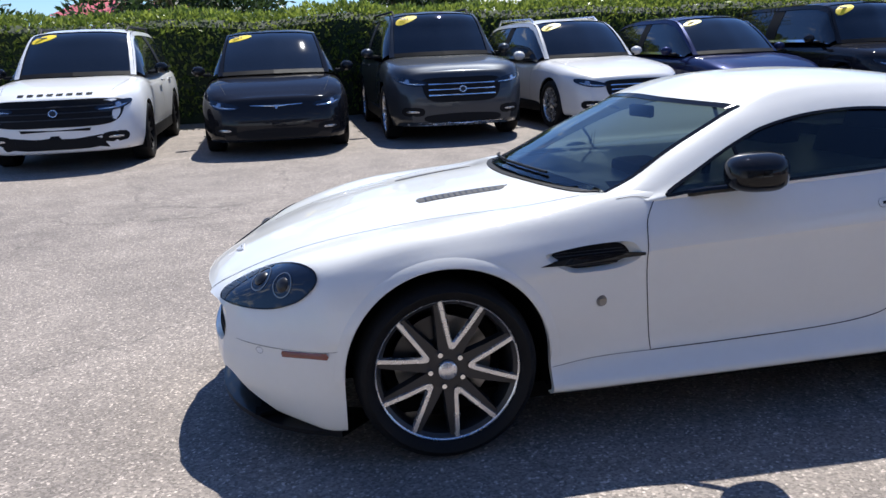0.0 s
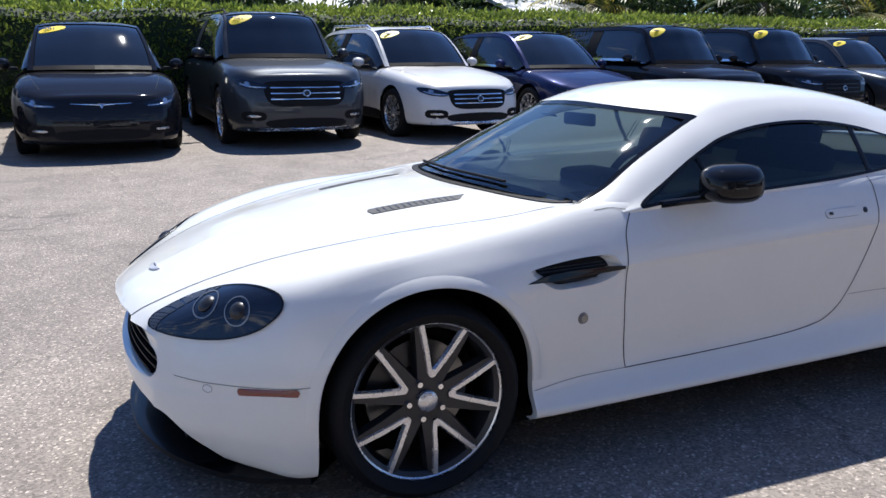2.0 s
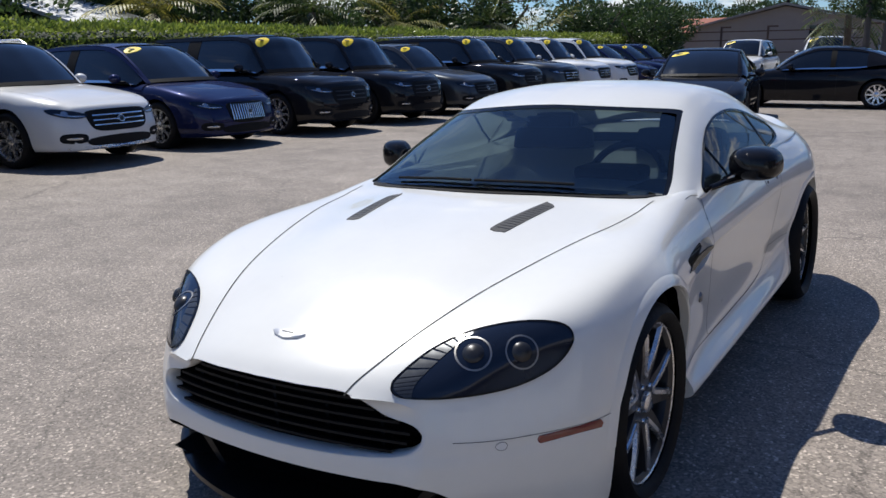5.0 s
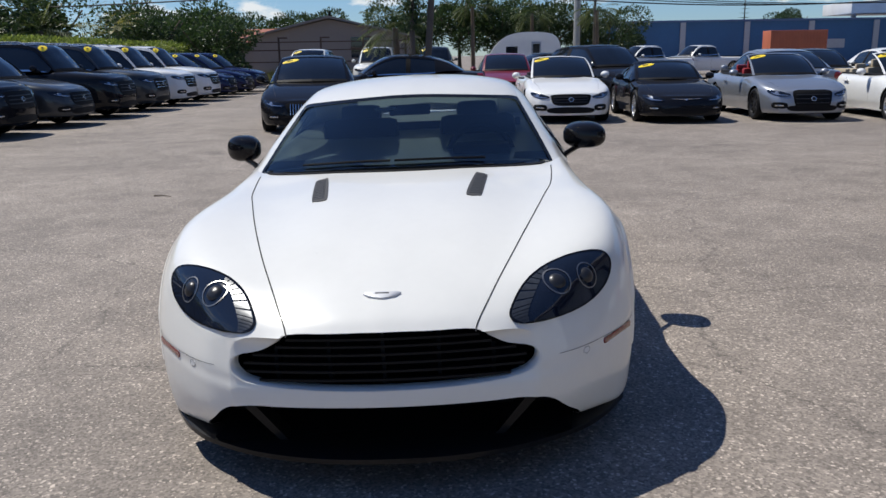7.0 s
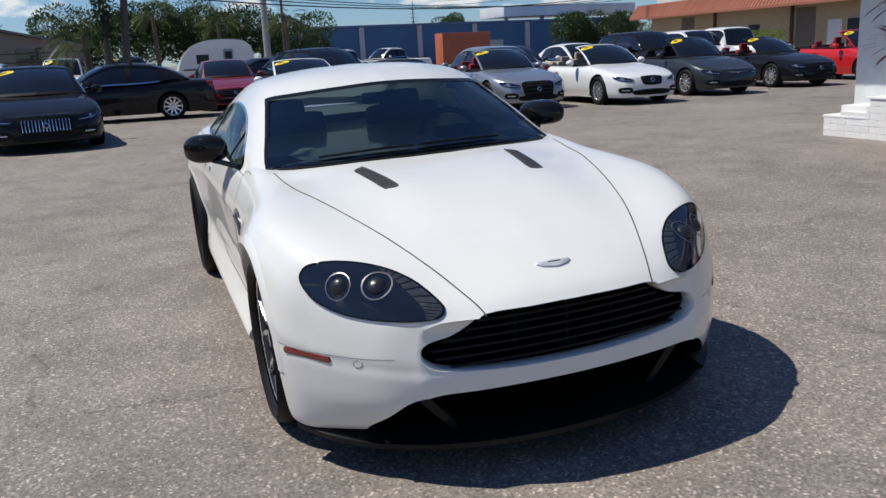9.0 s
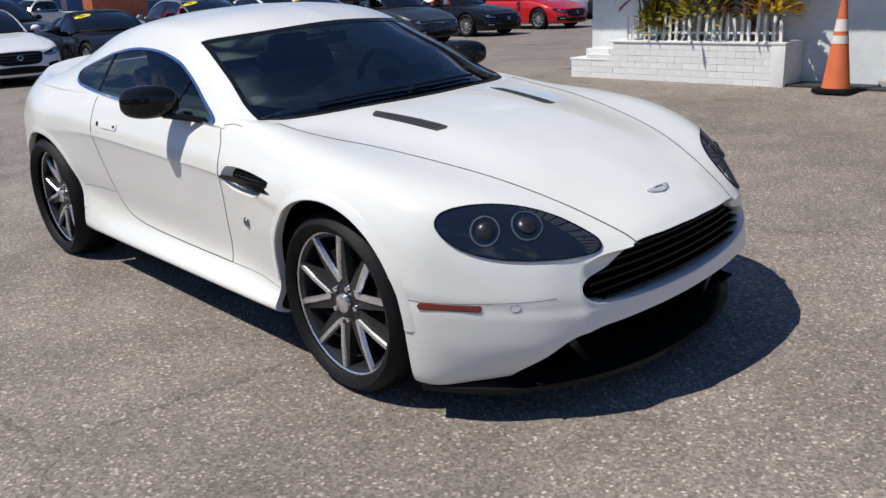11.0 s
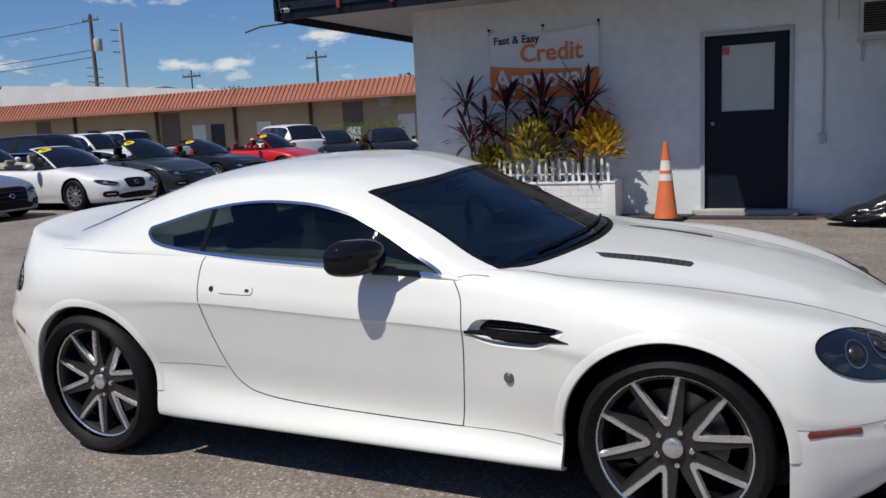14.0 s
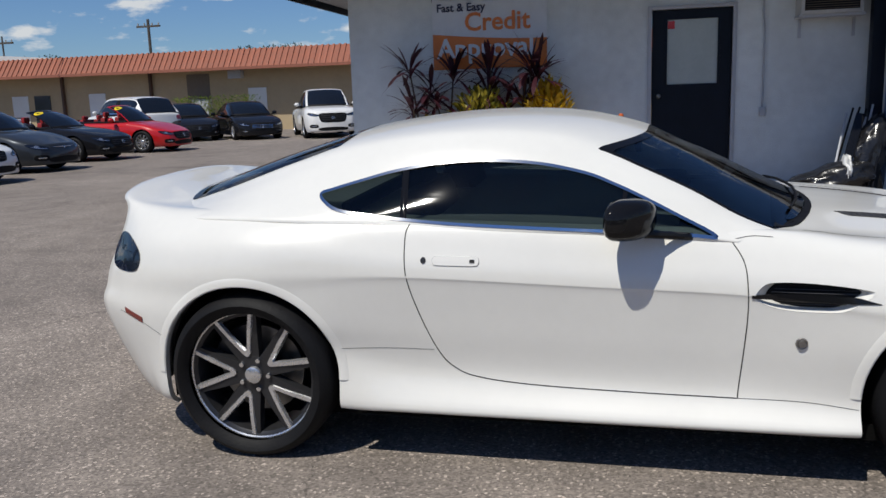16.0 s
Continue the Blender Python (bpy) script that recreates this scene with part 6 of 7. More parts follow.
    for i in range(20):
        ob.faces.new((U[i][0], U[i][1], U[i + 1][1], U[i + 1][0]))
    part("orange_band", ob, ORANGE, b, "orange lower band", smooth=0)

    def words(t, size, mt, x, z, bold=0.0):
        m = Matrix.Translation((x, .017, z)) @ Matrix(((-1, 0, 0, 0), (0, 0, 1, 0), (0, 1, 0, 0), (0, 0, 0, 1)))
        lettering(t, size, mt, m, b, "lettering", bold)
    words("Fast & Easy", .142, NAVYINK, 3.60, 2.40, .003)
    words("Credit", .325, ORANGE, 3.235, 2.15, .006)
    words("Approval", .345, BANNERW, 3.60, 1.815, .007)
    for x in (3.66, 2.9, 2.16):
        part("eyelet_bolt", tube(bmesh.new(), [(x, 0, 2.60), (x, .03, 2.60)], .018, 8), PLASTIC, b)
        part("tie", tube(bmesh.new(), [(x, .02, 2.60), (x, .012, 2.53)], .004, 5), WIRE, b)
    # air conditioner in the wall
    a = empty("air_conditioner", pose(-1.16, WY, 2.115)); tagged(a, "old white window air conditioner in the wall", "air conditioner")
    part("case", boxbm(-.32, .35, -.15, .34, 0, .44, bevel=.012), ACGREY, a)
    part("grille_panel", boxbm(-.28, .31, .335, .346, .04, .36), PLASTIC, a, smooth=0)
    for k in range(12):
        part("slat", boxbm(-.28, .31, .345, .352, .05 + k * .026, .057 + k * .026), BARK, a, smooth=0)
    part("top_label", boxbm(-.06, .12, .340, .3425, .385, .41), SUVWHITE, a, smooth=0)
    part("bracket", boxbm(-.36, .36, -.0, .3, -.03, 0.0), FRAMEGREY, a, smooth=0)
    for x in (-.3, .3):
        part("strut", boxbm(x - .015, x + .015, 0, .03, -.25, -.03), FRAMEGREY, a, smooth=0)
    c = empty("conduit", pose(-.47, WY, 0)); tagged(c, "grey painted electrical conduit with a switch box", "conduit")
    part("pipe", tube(bmesh.new(), [(0, .02, 1.06), (0, .02, 2.0), (.02, .02, 2.2), (.02, .02, 2.95)], .011, 8), FRAMEGREY, c)
    part("switch_box", boxbm(-.035, .035, 0, .045, .95, 1.06, bevel=.006), FRAMEGREY, c)
    part("pipe", tube(bmesh.new(), [(-.14, .015, 2.35), (-.14, .015, 2.95)], .007, 6), FRAMEGREY, c)
    # mat of dark sealer along the foot of the wall
    mt = finish(boxbm(-.42, 1.95, WY + .01, -6.72, BZ - .03, BZ + .012), "mat", plain("dark_rubber_mat", (.03, .03, .032), .8, vary=.3), smooth=0)
    tagged(mt, "dark rubber mat before the door", "mat")


def cone():
    c = empty("traffic_cone", pose(1.225, -6.45, BZ + .012)); tagged(c, "faded orange traffic cone with reflective collars by the wall", "cone")
    part("base", boxbm(-.18, .18, -.18, .18, -.015, .035, bevel=.012), PLASTIC, c, "black rubber base")
    rb = lathe(bmesh.new(), [(.142, .03), (.135, .05), (.032, .89), (.026, .93), (.02, .935), (0.0, .935)], 36)
    part("cone_body", rb, CONE, c, m=pose(0, 0, 0, 90, 0, 0)).matrix_basis = Matrix(((1, 0, 0, 0), (0, 0, -1, 0), (0, 1, 0, 0), (0, 0, 0, 1)))
    for z0, z1 in ((.60, .72), (.48, .56)):
        r = lambda z: .1385 - (z - .05) * (.103 / .81) + .0015
        part("collar", lathe(bmesh.new(), [(r(z0), z0), (r(z1), z1)], 36), REFLECT, c, m=Matrix(((1, 0, 0, 0), (0, 0, -1, 0), (0, 1, 0, 0), (0, 0, 0, 1))))


def leaf_quad(bm, base, d, up, length, width, droop=0.3, segs=4, fold=0.0):
    """One strap leaf: a folded ribbon that bends down."""
    d, up = d.normalized(), up.normalized()
    s = d.cross(up).normalized()
    prev = None
    p = base.copy()
    for i in range(segs + 1):
        f = i / segs
        w = width * math.sin(math.pi * (0.12 + 0.88 * (1 - f) ** 0.8)) if f < 1 else 0.001
        cur = (bm.verts.new(p - s * w / 2), bm.verts.new(p + s * w / 2))
        if prev:
            bm.faces.new((prev[0], prev[1], cur[1], cur[0]))
        prev = cur
        d = (d - Vector((0, 0, droop / segs))).normalized()
        p = p + d * length / segs


def planter():
    pl = empty("planter", pose(0, 0, BZ)); tagged(pl, "white painted brick planter against the wall", "planter")
    rnd = random.Random(5)
    # courses of brick laid with small offsets
    part("core", boxbm(1.92, 4.18, WY + .01, -6.73, -.05, .44), WHITEBRICK, pl, smooth=0)
    part("soil", boxbm(1.98, 4.12, WY + .02, -6.80, .44, .455), plain("soil", (.05, .035, .025), .95), pl, smooth=0)
    brick = {}
    for c in range(6):
        z = -.02 + c * .078
        x = 1.90 + (0 if c % 2 else .11)
        x_end = 4.20 if c > 3 else 4.20 + .62 * (1 - max(0, c - 2) * .4)
        while x < x_end - .08:
            L = .225 if x + .225 < x_end else x_end - x
            key = round(L, 3)
            if key not in brick:
                b = boxbm(0, L - .002, -.10, 0, 0, .0755, bevel=.0025)
                me = bpy.data.meshes.new("brick"); b.to_mesh(me); b.free(); me.materials.append(WHITEBRICK); brick[key] = me
            o = new("brick", brick[key]); o.parent = pl
            o.matrix_basis = pose(x, -6.66 + rnd.uniform(-.0015, .0015), z, rnd.uniform(-.3, .3), 0, rnd.uniform(-.15, .15))
            x += L
    for c in range(6):
        for k in range(2):
            b = boxbm(0, .10, -.218, 0, 0, .0755, bevel=.0025) if c == 0 and k == 0 else None
            if b:
                me = bpy.data.meshes.new("brick"); b.to_mesh(me); b.free(); me.materials.append(WHITEBRICK); brick["end"] = me
            o = new("brick", brick["end"]); o.parent = pl
            o.matrix_basis = pose(1.885 + rnd.uniform(-.003, .003), -6.70 - k * .22 + (.0 if c % 2 else .03), -.02 + c * .078)
    part("corner_pier", boxbm(1.878, 2.04, WY + .01, -6.653, -.05, .449, bevel=.008), WHITEBRICK, pl)
    part("cap", boxbm(1.876, 4.22, WY + .015, -6.645, .448, .475, bevel=.008), WHITEBRICK, pl)
    part("step_core", boxbm(4.18, 4.80, WY + .01, -6.74, -.05, .20), WHITEBRICK, pl, smooth=0)
    part("step_cap", boxbm(4.2, 4.84, WY - .0, -6.655, .21, .24, bevel=.008), WHITEBRICK, pl)
    hb = part("step_block", boxbm(4.25, 4.62, WY + .02, -6.72, .24, .36, bevel=.01), WHITEBRICK, pl)
    # low picket fence on the cap
    pf = empty("picket_fence", pose(0, -6.74, BZ + .475)); tagged(pf, "weathered white picket edging along the planter", "fence")
    x = 1.98
    while x < 4.05:
        h, w = rnd.uniform(.25, .33), .036
        part("picket", prism(bmesh.new(), [(-w / 2, 0), (w / 2, 0), (w / 2, h - .03), (0, h), (-w / 2, h - .03)], -.006, .006), WOODW, pf, smooth=0, m=pose(x, rnd.uniform(-.006, .006), 0, rnd.uniform(-3, 3), rnd.uniform(-5, 5), 0))
        x += rnd.uniform(.075, .105)
    part("rail", boxbm(1.96, 4.06, -.014, -.007, .08, .105), WOODW, pf, smooth=0)
    # dark red cordylines
    for px, py, hs in ((3.82, -6.90, (1.45, 1.1, .8)), (3.42, -6.88, (1.32, .9)), (2.78, -6.9, (1.38, 1.05, .7)), (2.36, -6.86, (1.3, 1.42, .9))):
        t = empty("cordyline", pose(px, py, BZ + .45)); tagged(t, "dark red strap-leaved cordyline in the planter", "plant", "cordylines")
        for h in hs:
            lean = Vector((rnd.uniform(-.18, .18), rnd.uniform(-.02, .12), 0))
            top = Vector((lean.x, lean.y, h * .78))
            part("stem", tube(bmesh.new(), [(0, 0, 0), tuple(top * .5 + Vector((rnd.uniform(-.03, .03), 0, 0))), tuple(top)], .016, 6, .010), BARK, t)
            bm = bmesh.new()
            for k in range(26):
                a = k * 2.4 + rnd.uniform(-.3, .3)
                el = rnd.uniform(-.1, 1.35)
                d = Vector((math.cos(a) * math.cos(el), math.sin(a) * math.cos(el) * .8 + .1, math.sin(el)))
                leaf_quad(bm, top - Vector((0, 0, rnd.uniform(0, .14))), d, Vector((0, 0, 1)), rnd.uniform(.36, .58), rnd.uniform(.045, .07), rnd.uniform(.5, 1.3), 5)
            part("foliage", bm, CORDY, t)
    for px, py, w, h, mt, nm in ((2.98, -6.80, .37, .76, GREENCROT, "mottled green and yellow croton bush"), (2.13, -6.80, .31, .82, CROTON, "bright yellow croton bush"), (3.62, -6.85, .22, .42, GREENCROT, "low green bush with drooping leaves")):
        t = empty("croton_bush", pose(px, py, BZ + .45)); tagged(t, nm + " in the planter", "plant", "croton bushes")
        for k in range(4):
            part("stem", tube(bmesh.new(), [(0, 0, 0), (rnd.uniform(-w, w) * .6, rnd.uniform(-.1, .1), h * .7)], .009, 5, .005), BARK, t)
        bm = bmesh.new()
        for k in range(460):
            a, el, r = rnd.uniform(0, 6.28), rnd.uniform(-.6, 1.5), rnd.uniform(.55, 1) * (1 + .2 * math.sin(k))
            c = Vector((math.cos(a) * math.cos(el) * w * r, math.sin(a) * math.cos(el) * w * .7 * r, h * .55 + math.sin(el) * h * .45 * r))
            d = (c - Vector((0, 0, h * .3))).normalized() + Vector((rnd.uniform(-.5, .5), rnd.uniform(-.5, .5), rnd.uniform(-.2, .6)))
            leaf_quad(bm, c, d, Vector((rnd.uniform(-.5, .5), rnd.uniform(-.5, .5), 1)), rnd.uniform(.09, .17), rnd.uniform(.035, .06), .4, 3)
        part("foliage", bm, mt, t)
    fl = finish(bmesh.new(), "fallen_leaves", plain("dry_leaf_litter", (.14, .08, .04), .9), smooth=0)
    bm = bmesh.new()
    for k in range(160):
        x, y = rnd.uniform(-.9, -.15), rnd.uniform(WY + .05, -6.75)
        leaf_quad(bm, Vector((x, y, BZ + .012 + rnd.uniform(0, .02))), Vector((rnd.uniform(-1, 1), rnd.uniform(-1, 1), .15)), Vector((0, 0, 1)), .05, .025, .3, 2)
    bm.to_mesh(fl.data); bm.free()
    tagged(fl, "dry leaf litter at the foot of the wall", "litter", kind="stuff")


def film_heap():
    """Folded frames and black plastic film heaped against the wing wall."""
    h = empty("plastic_film_bundle", pose(-1.05, -6.35, BZ)); tagged(h, "bundle of black plastic film heaped on the ground", "plastic bundle")
    bm = bmesh.new()
    bmesh.ops.create_icosphere(bm, subdivisions=4, radius=1)
    for v in bm.verts:
        n = noise.noise(v.co * 2.3) * .3 + noise.noise(v.co * 6) * .10
        v.co = Vector((v.co.x * .52 * (1 + n * .5), v.co.y * .26 * (1 + n), max(-.01, (v.co.z + .9) * (.15 - .09 * v.co.x) * (1 + n * .35))))
    part("film", bm, PLASTICBAG, h, smooth=60)
    pb = bmesh.new()
    bmesh.ops.create_icosphere(pb, subdivisions=3, radius=1)
    for v in pb.verts:
        n = noise.noise(v.co * 3 + Vector((4, 0, 0))) * .35
        v.co = Vector((-.22 + v.co.x * .05 * (1 + n), .05 + v.co.y * .20 * (1 + n), .26 + v.co.z * .16 * (1 + n)))
    part("pale_lining", pb, SUVWHITE, h, smooth=60)
    f = empty("folded_canopy_frame", pose(-1.5, -6.5, BZ)); tagged(f, "folded canopy frame with black fabric leaning on the wall", "canopy frame")
    rnd = random.Random(9)
    for k in range(9):
        x = .28 - k * .07
        part("pole", tube(bmesh.new(), [(x + rnd.uniform(.05, .2), .25 + rnd.uniform(-.1, .1), 0.012), (x - .12, -.22, rnd.uniform(.85, 1.0))], .013, 6), GLOSSBLACK if k % 4 else FRAMEGREY, f)
    for k in range(5):
        part("slat", boxbm(-.05, .05, -.008, .008, 0.0, .95 - k * .05, bevel=.004), FRAMEGREY if k == 1 else GLOSSBLACK, f, m=pose(.30 - k * .11, .20 - k * .02, .012, 22, -14 + k * 3, 6 * k - 10))
    fb = bmesh.new()
    bmesh.ops.create_icosphere(fb, subdivisions=4, radius=1)
    for v in fb.verts:
        n = noise.noise(v.co * 2.7 + Vector((2, 1, 0))) * .4 + noise.noise(v.co * 7) * .15
        z = v.co.z
        v.co = Vector((-.05 + v.co.x * .16 * (1 + n) - z * .12, v.co.y * .12 * (1 + n) - z * .10, max(0.0, .42 + z * .45)))
    part("fabric", fb, PLASTICBAG, f, smooth=60)


office()
cone()
planter()
film_heap()


# ---------- the cars in the lot ----------
ROW = "cars in the hedge row"
LOT = "cars in the lot"


def row_car(*a, **k):
    return tagged(parked_car(*a, **k), group=ROW)


row_car("suv", SUV, (-3.25, 7.45), 90, SUVWHITE, "white family SUV with black grille parked before the hedge", "suv", grille="h", gw=0.80, gz=(0.58, 0.87), chrome=False, rims=PLASTIC, trim_low="black", roof_rails="black", year="", tag=True)
row_car("crossover_car", CROSS, (-0.57, 7.72), 90, BLACK, "black electric crossover with smooth grille-less nose and bright screen", "car", grille=None, chrome=True, rims=DARKALLOY, year="2018", glassmat=DARKGLASS)
row_car("suv", BIGSUV, (2.0, 7.98), 90, GREYP, "dark grey luxury SUV with chrome-barred grille and round emblem", "suv", gw=0.55, chrome=2, rims=ALU, roof_rails="black", year="2018", trim_low=True)
row_car("suv", LOWSUV, (4.66, 8.1), 96, WHITEGREY, "white crossover SUV with winged chrome grille and silver wheels", "suv", gw=0.5, chrome=2, roof_rails=True, trim_low=True)
row_car("suv", CROSS, (7.17, 8.25), 93, NAVY, "dark blue sporty SUV with upright chrome grille bars", "suv", grille="v", gw=0.42, gz=(0.42, 0.70))
row_car("suv", BOXSUV, (9.85, 8.25), 90, BLACK, "black boxy luxury SUV with wide slatted grille", "suv", gw=0.5)
row_car("suv", BOXSUV, (12.5, 8.3), 90, BLACK, "black boxy SUV with dark wheels", "suv", gw=0.5, rims=DARKALLOY)
row_car("suv", LOWSUV, (15.1, 8.3), 90, GREYP, "charcoal crossover SUV in the row", "suv")
row_car("suv", BIGSUV, (17.8, 8.35), 90, BLACK, "large black SUV with roof rails", "suv", roof_rails=True)
row_car("suv", BIGSUV, (20.4, 8.4), 90, GREYP, "large dark grey SUV with chrome grille", "suv", roof_rails=True, chrome=2)
row_car("suv", BIGSUV, (23.0, 8.4), 90, SUVWHITE, "large white SUV with chrome grille", "suv", roof_rails=True, chrome=2)
row_car("suv", BIGSUV, (25.6, 8.4), 90, SUVWHITE, "large white SUV with wide silver grille", "suv", chrome=2)
row_car("suv", CROSS, (28.2, 8.5), 90, NAVY, "dark blue crossover far along the row", "suv")
row_car("suv", CROSS, (30.8, 8.5), 90, NAVY, "blue-black crossover far along the row", "suv")
row_car("suv", LOWSUV, (33.4, 8.5), 90, NAVY, "blue SUV at the end of the row", "suv")


def lot_car(*a, **k):
    return tagged(parked_car(*a, **k), group=LOT)


lot_car("sedan", FASTBACK, (12.3, 2.64), 8, BLACK, "black four-door coupe with upright chrome grille bars", "car", grille="v", gw=0.45, gz=(0.34, 0.58), rims=DARKALLOY)
lot_car("sedan", SEDAN, (20.2, 4.0), -90, BLACK, "black sedan parked broadside with bright alloy wheels", "car", grille="h", tag=False)
lot_car("convertible", CABRIO, (13.9, -2.45), 0, SUVWHITE, "white open convertible with dark grille", "car", top="open", gw=0.45)
lot_car("roadster", ROADSTER, (13.6, -4.72), 0, BLACK, "low black roadster with smooth nose", "car", grille=None, year="")
lot_car("convertible", CABRIO, (13.65, -7.25), 0, SILVER, "silver-blue open convertible with large hexagonal grille", "car", top="open", gw=0.42, gz=(0.3, 0.62), hide=REDHIDE, rims=DARKALLOY)
lot_car("convertible", CABRIO, (12.9, -9.7), 0, SUVWHITE, "white open convertible with twin grille and beige seats", "car", top="open", gw=0.3, gz=(0.45, 0.62), hide=BEIGE)
lot_car("convertible", BEETLE, (13.7, -12.7), 0, GREYP, "dark grey rounded open convertible", "car", top="open", grille=None)
lot_car("convertible", CABRIO, (14.4, -16.0), 0, BLACK, "black open convertible with red seats", "car", top="open", hide=REDHIDE, gw=0.5)
lot_car("roadster_pickup", BEETLE, (14.6, -19.5), 0, RED, "bright red open roadster truck", "car", top="open", hide=REDHIDE, gw=0.5)
# second and third ranks
lot_car("sedan", SEDAN, (21.6, -1.6), 0, MAROON, "maroon sedan in the second rank", "car", tag=False)
lot_car("suv", CROSS, (20.5, -5.3), 20, BLACK, "black crossover in the second rank", "suv", tag=False)
lot_car("sedan", SEDAN, (21.0, -8.2), 180, SILVER, "silver-grey sedan seen from behind", "car", tag=False)
lot_car("sedan", SEDAN, (20.5, -11.0), 0, GREYP, "dark grey sedan in the second rank", "car", tag=False)
lot_car("sedan", SEDAN, (21.0, -13.8), 0, SUVWHITE, "white sedan in the second rank", "car", tag=False)
lot_car("suv", SUV, (21.5, -17.0), 0, BLACK, "black SUV in the second rank", "suv", tag=False)
lot_car("suv", SUV, (23.5, -20.6), 0, SUVWHITE, "white SUV in the second rank", "suv", tag=False)
lot_car("sedan", SEDAN, (33.0, -6.2), 0, TAN, "champagne sedan far off in the lot", "car", tag=False)
lot_car("suv", SUV, (31.0, 6.4), 0, SUVWHITE, "white off-road SUV near the fence", "suv", gw=0.45)
lot_car("suv", BOXSUV, (34.5, 3.8), 0, SUVWHITE, "white boxy SUV near the pole", "suv")
lot_car("suv", BOXSUV, (37.0, 1.2), 0, GREYP, "grey off-road SUV near the pole", "suv")
lot_car("sedan", SEDAN, (26.0, -0.6), -80, BLACK, "black hatchback behind the broadside sedan", "car", tag=False)


# ---------- hedge, trees, far buildings, poles ----------
def leaf_cloud(bm, rnd, n, at, size, flat=1.0):
    """Small leaves, each a bent pair of triangles, at places given by at(rnd) with an outward direction."""
    for _ in range(n):
        p, o = at(rnd)
        d = (o + Vector((rnd.uniform(-1, 1), rnd.uniform(-1, 1), rnd.uniform(-.6, 1)))).normalized()
        s = d.cross(Vector((rnd.uniform(-1, 1), rnd.uniform(-1, 1), rnd.uniform(-1, 1)))).normalized()
        L, w = size * rnd.uniform(.7, 1.4), size * rnd.uniform(.35, .6)
        a, b, c, e = p, p + d * L * .5 + s * w * .5, p + d * L, p + d * L * .5 - s * w * .5
        bm.faces.new([bm.verts.new(q) for q in (a, b, c, e)])


def hedge():
    rnd = random.Random(3)
    hd = empty("hedge", pose(0, 0, 0)); tagged(hd, "tall clipped green hedge behind the parked row", "hedge")
    # dark sheet behind the leaves, its colour stands for the shade inside the hedge
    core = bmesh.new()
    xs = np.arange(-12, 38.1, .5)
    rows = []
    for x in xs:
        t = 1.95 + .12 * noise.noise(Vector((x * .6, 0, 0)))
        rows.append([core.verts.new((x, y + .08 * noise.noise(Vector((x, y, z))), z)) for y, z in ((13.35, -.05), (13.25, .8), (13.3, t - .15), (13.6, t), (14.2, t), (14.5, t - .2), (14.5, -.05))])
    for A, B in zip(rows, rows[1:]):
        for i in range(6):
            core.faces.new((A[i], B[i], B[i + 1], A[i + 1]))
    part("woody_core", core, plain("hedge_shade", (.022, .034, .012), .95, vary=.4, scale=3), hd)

    def at(r):
        x = r.uniform(-12, 38)
        t = 1.98 + .12 * noise.noise(Vector((x * .6, 0, 0))) + .06 * noise.noise(Vector((x * 3, 1, 0)))
        u = r.random()
        if u < .62:
            z = r.uniform(.1, t)
            return Vector((x, 13.22 - .10 * noise.noise(Vector((x * 2, z * 2, 0))) + r.uniform(-.08, .1), z)), Vector((0, -1, .5))
        return Vector((x, 13.3 + r.uniform(0, 1.1), t + r.uniform(-.06, .12) * (1 + noise.noise(Vector((x * 2.5, 0, 3)))))), Vector((0, -.2, 1))
    bm = bmesh.new()
    leaf_cloud(bm, rnd, 60000, at, .105)
    part("foliage", bm, LEAF, hd, smooth=0)




def broad_tree(x, y, h, w, seed, label, mat_=None, trunk=True, low=.25):
    """Tapered trunk, limbs, and a crown of leaf clumps with gaps."""
    t = empty("tree", pose(x, y, ground_z(x, y))); tagged(t, label, "tree", "background trees")
    rnd = random.Random(seed)
    if trunk:
        part("trunk", tube(bmesh.new(), [(0, 0, -.1), (.1, .05, h * .25), (.05, .1, h * .5)], .05 * h * .5, 8, .03 * h * .5), BARK, t)
        for k in range(5):
            a = k * 1.3 + seed
            part("limb", tube(bmesh.new(), [(.05, .1, h * .35), (math.cos(a) * w * .25, math.sin(a) * w * .25, h * .6), (math.cos(a) * w * .4, math.sin(a) * w * .4, h * .8)], .02 * h * .5, 5, .008 * h), BARK, t)
    cl = [(Vector((rnd.uniform(-.36, .36) * w, rnd.uniform(-.36, .36) * w, h * rnd.uniform(low + .12, .86))), rnd.uniform(.16, .30) * w) for _ in range(16)]

    def at(r):
        c, R = r.choice(cl)
        v = Vector((r.gauss(0, 1), r.gauss(0, 1), r.gauss(0, 1))).normalized()
        return c + Vector((v.x * R, v.y * R, v.z * R * .72)) * r.uniform(.75, 1.08), v
    bm = bmesh.new()
    leaf_cloud(bm, rnd, int(6000 + 900 * w), at, .022 * w + .09)
    part("crown", bm, mat_ or TREELEAF, t, smooth=0)


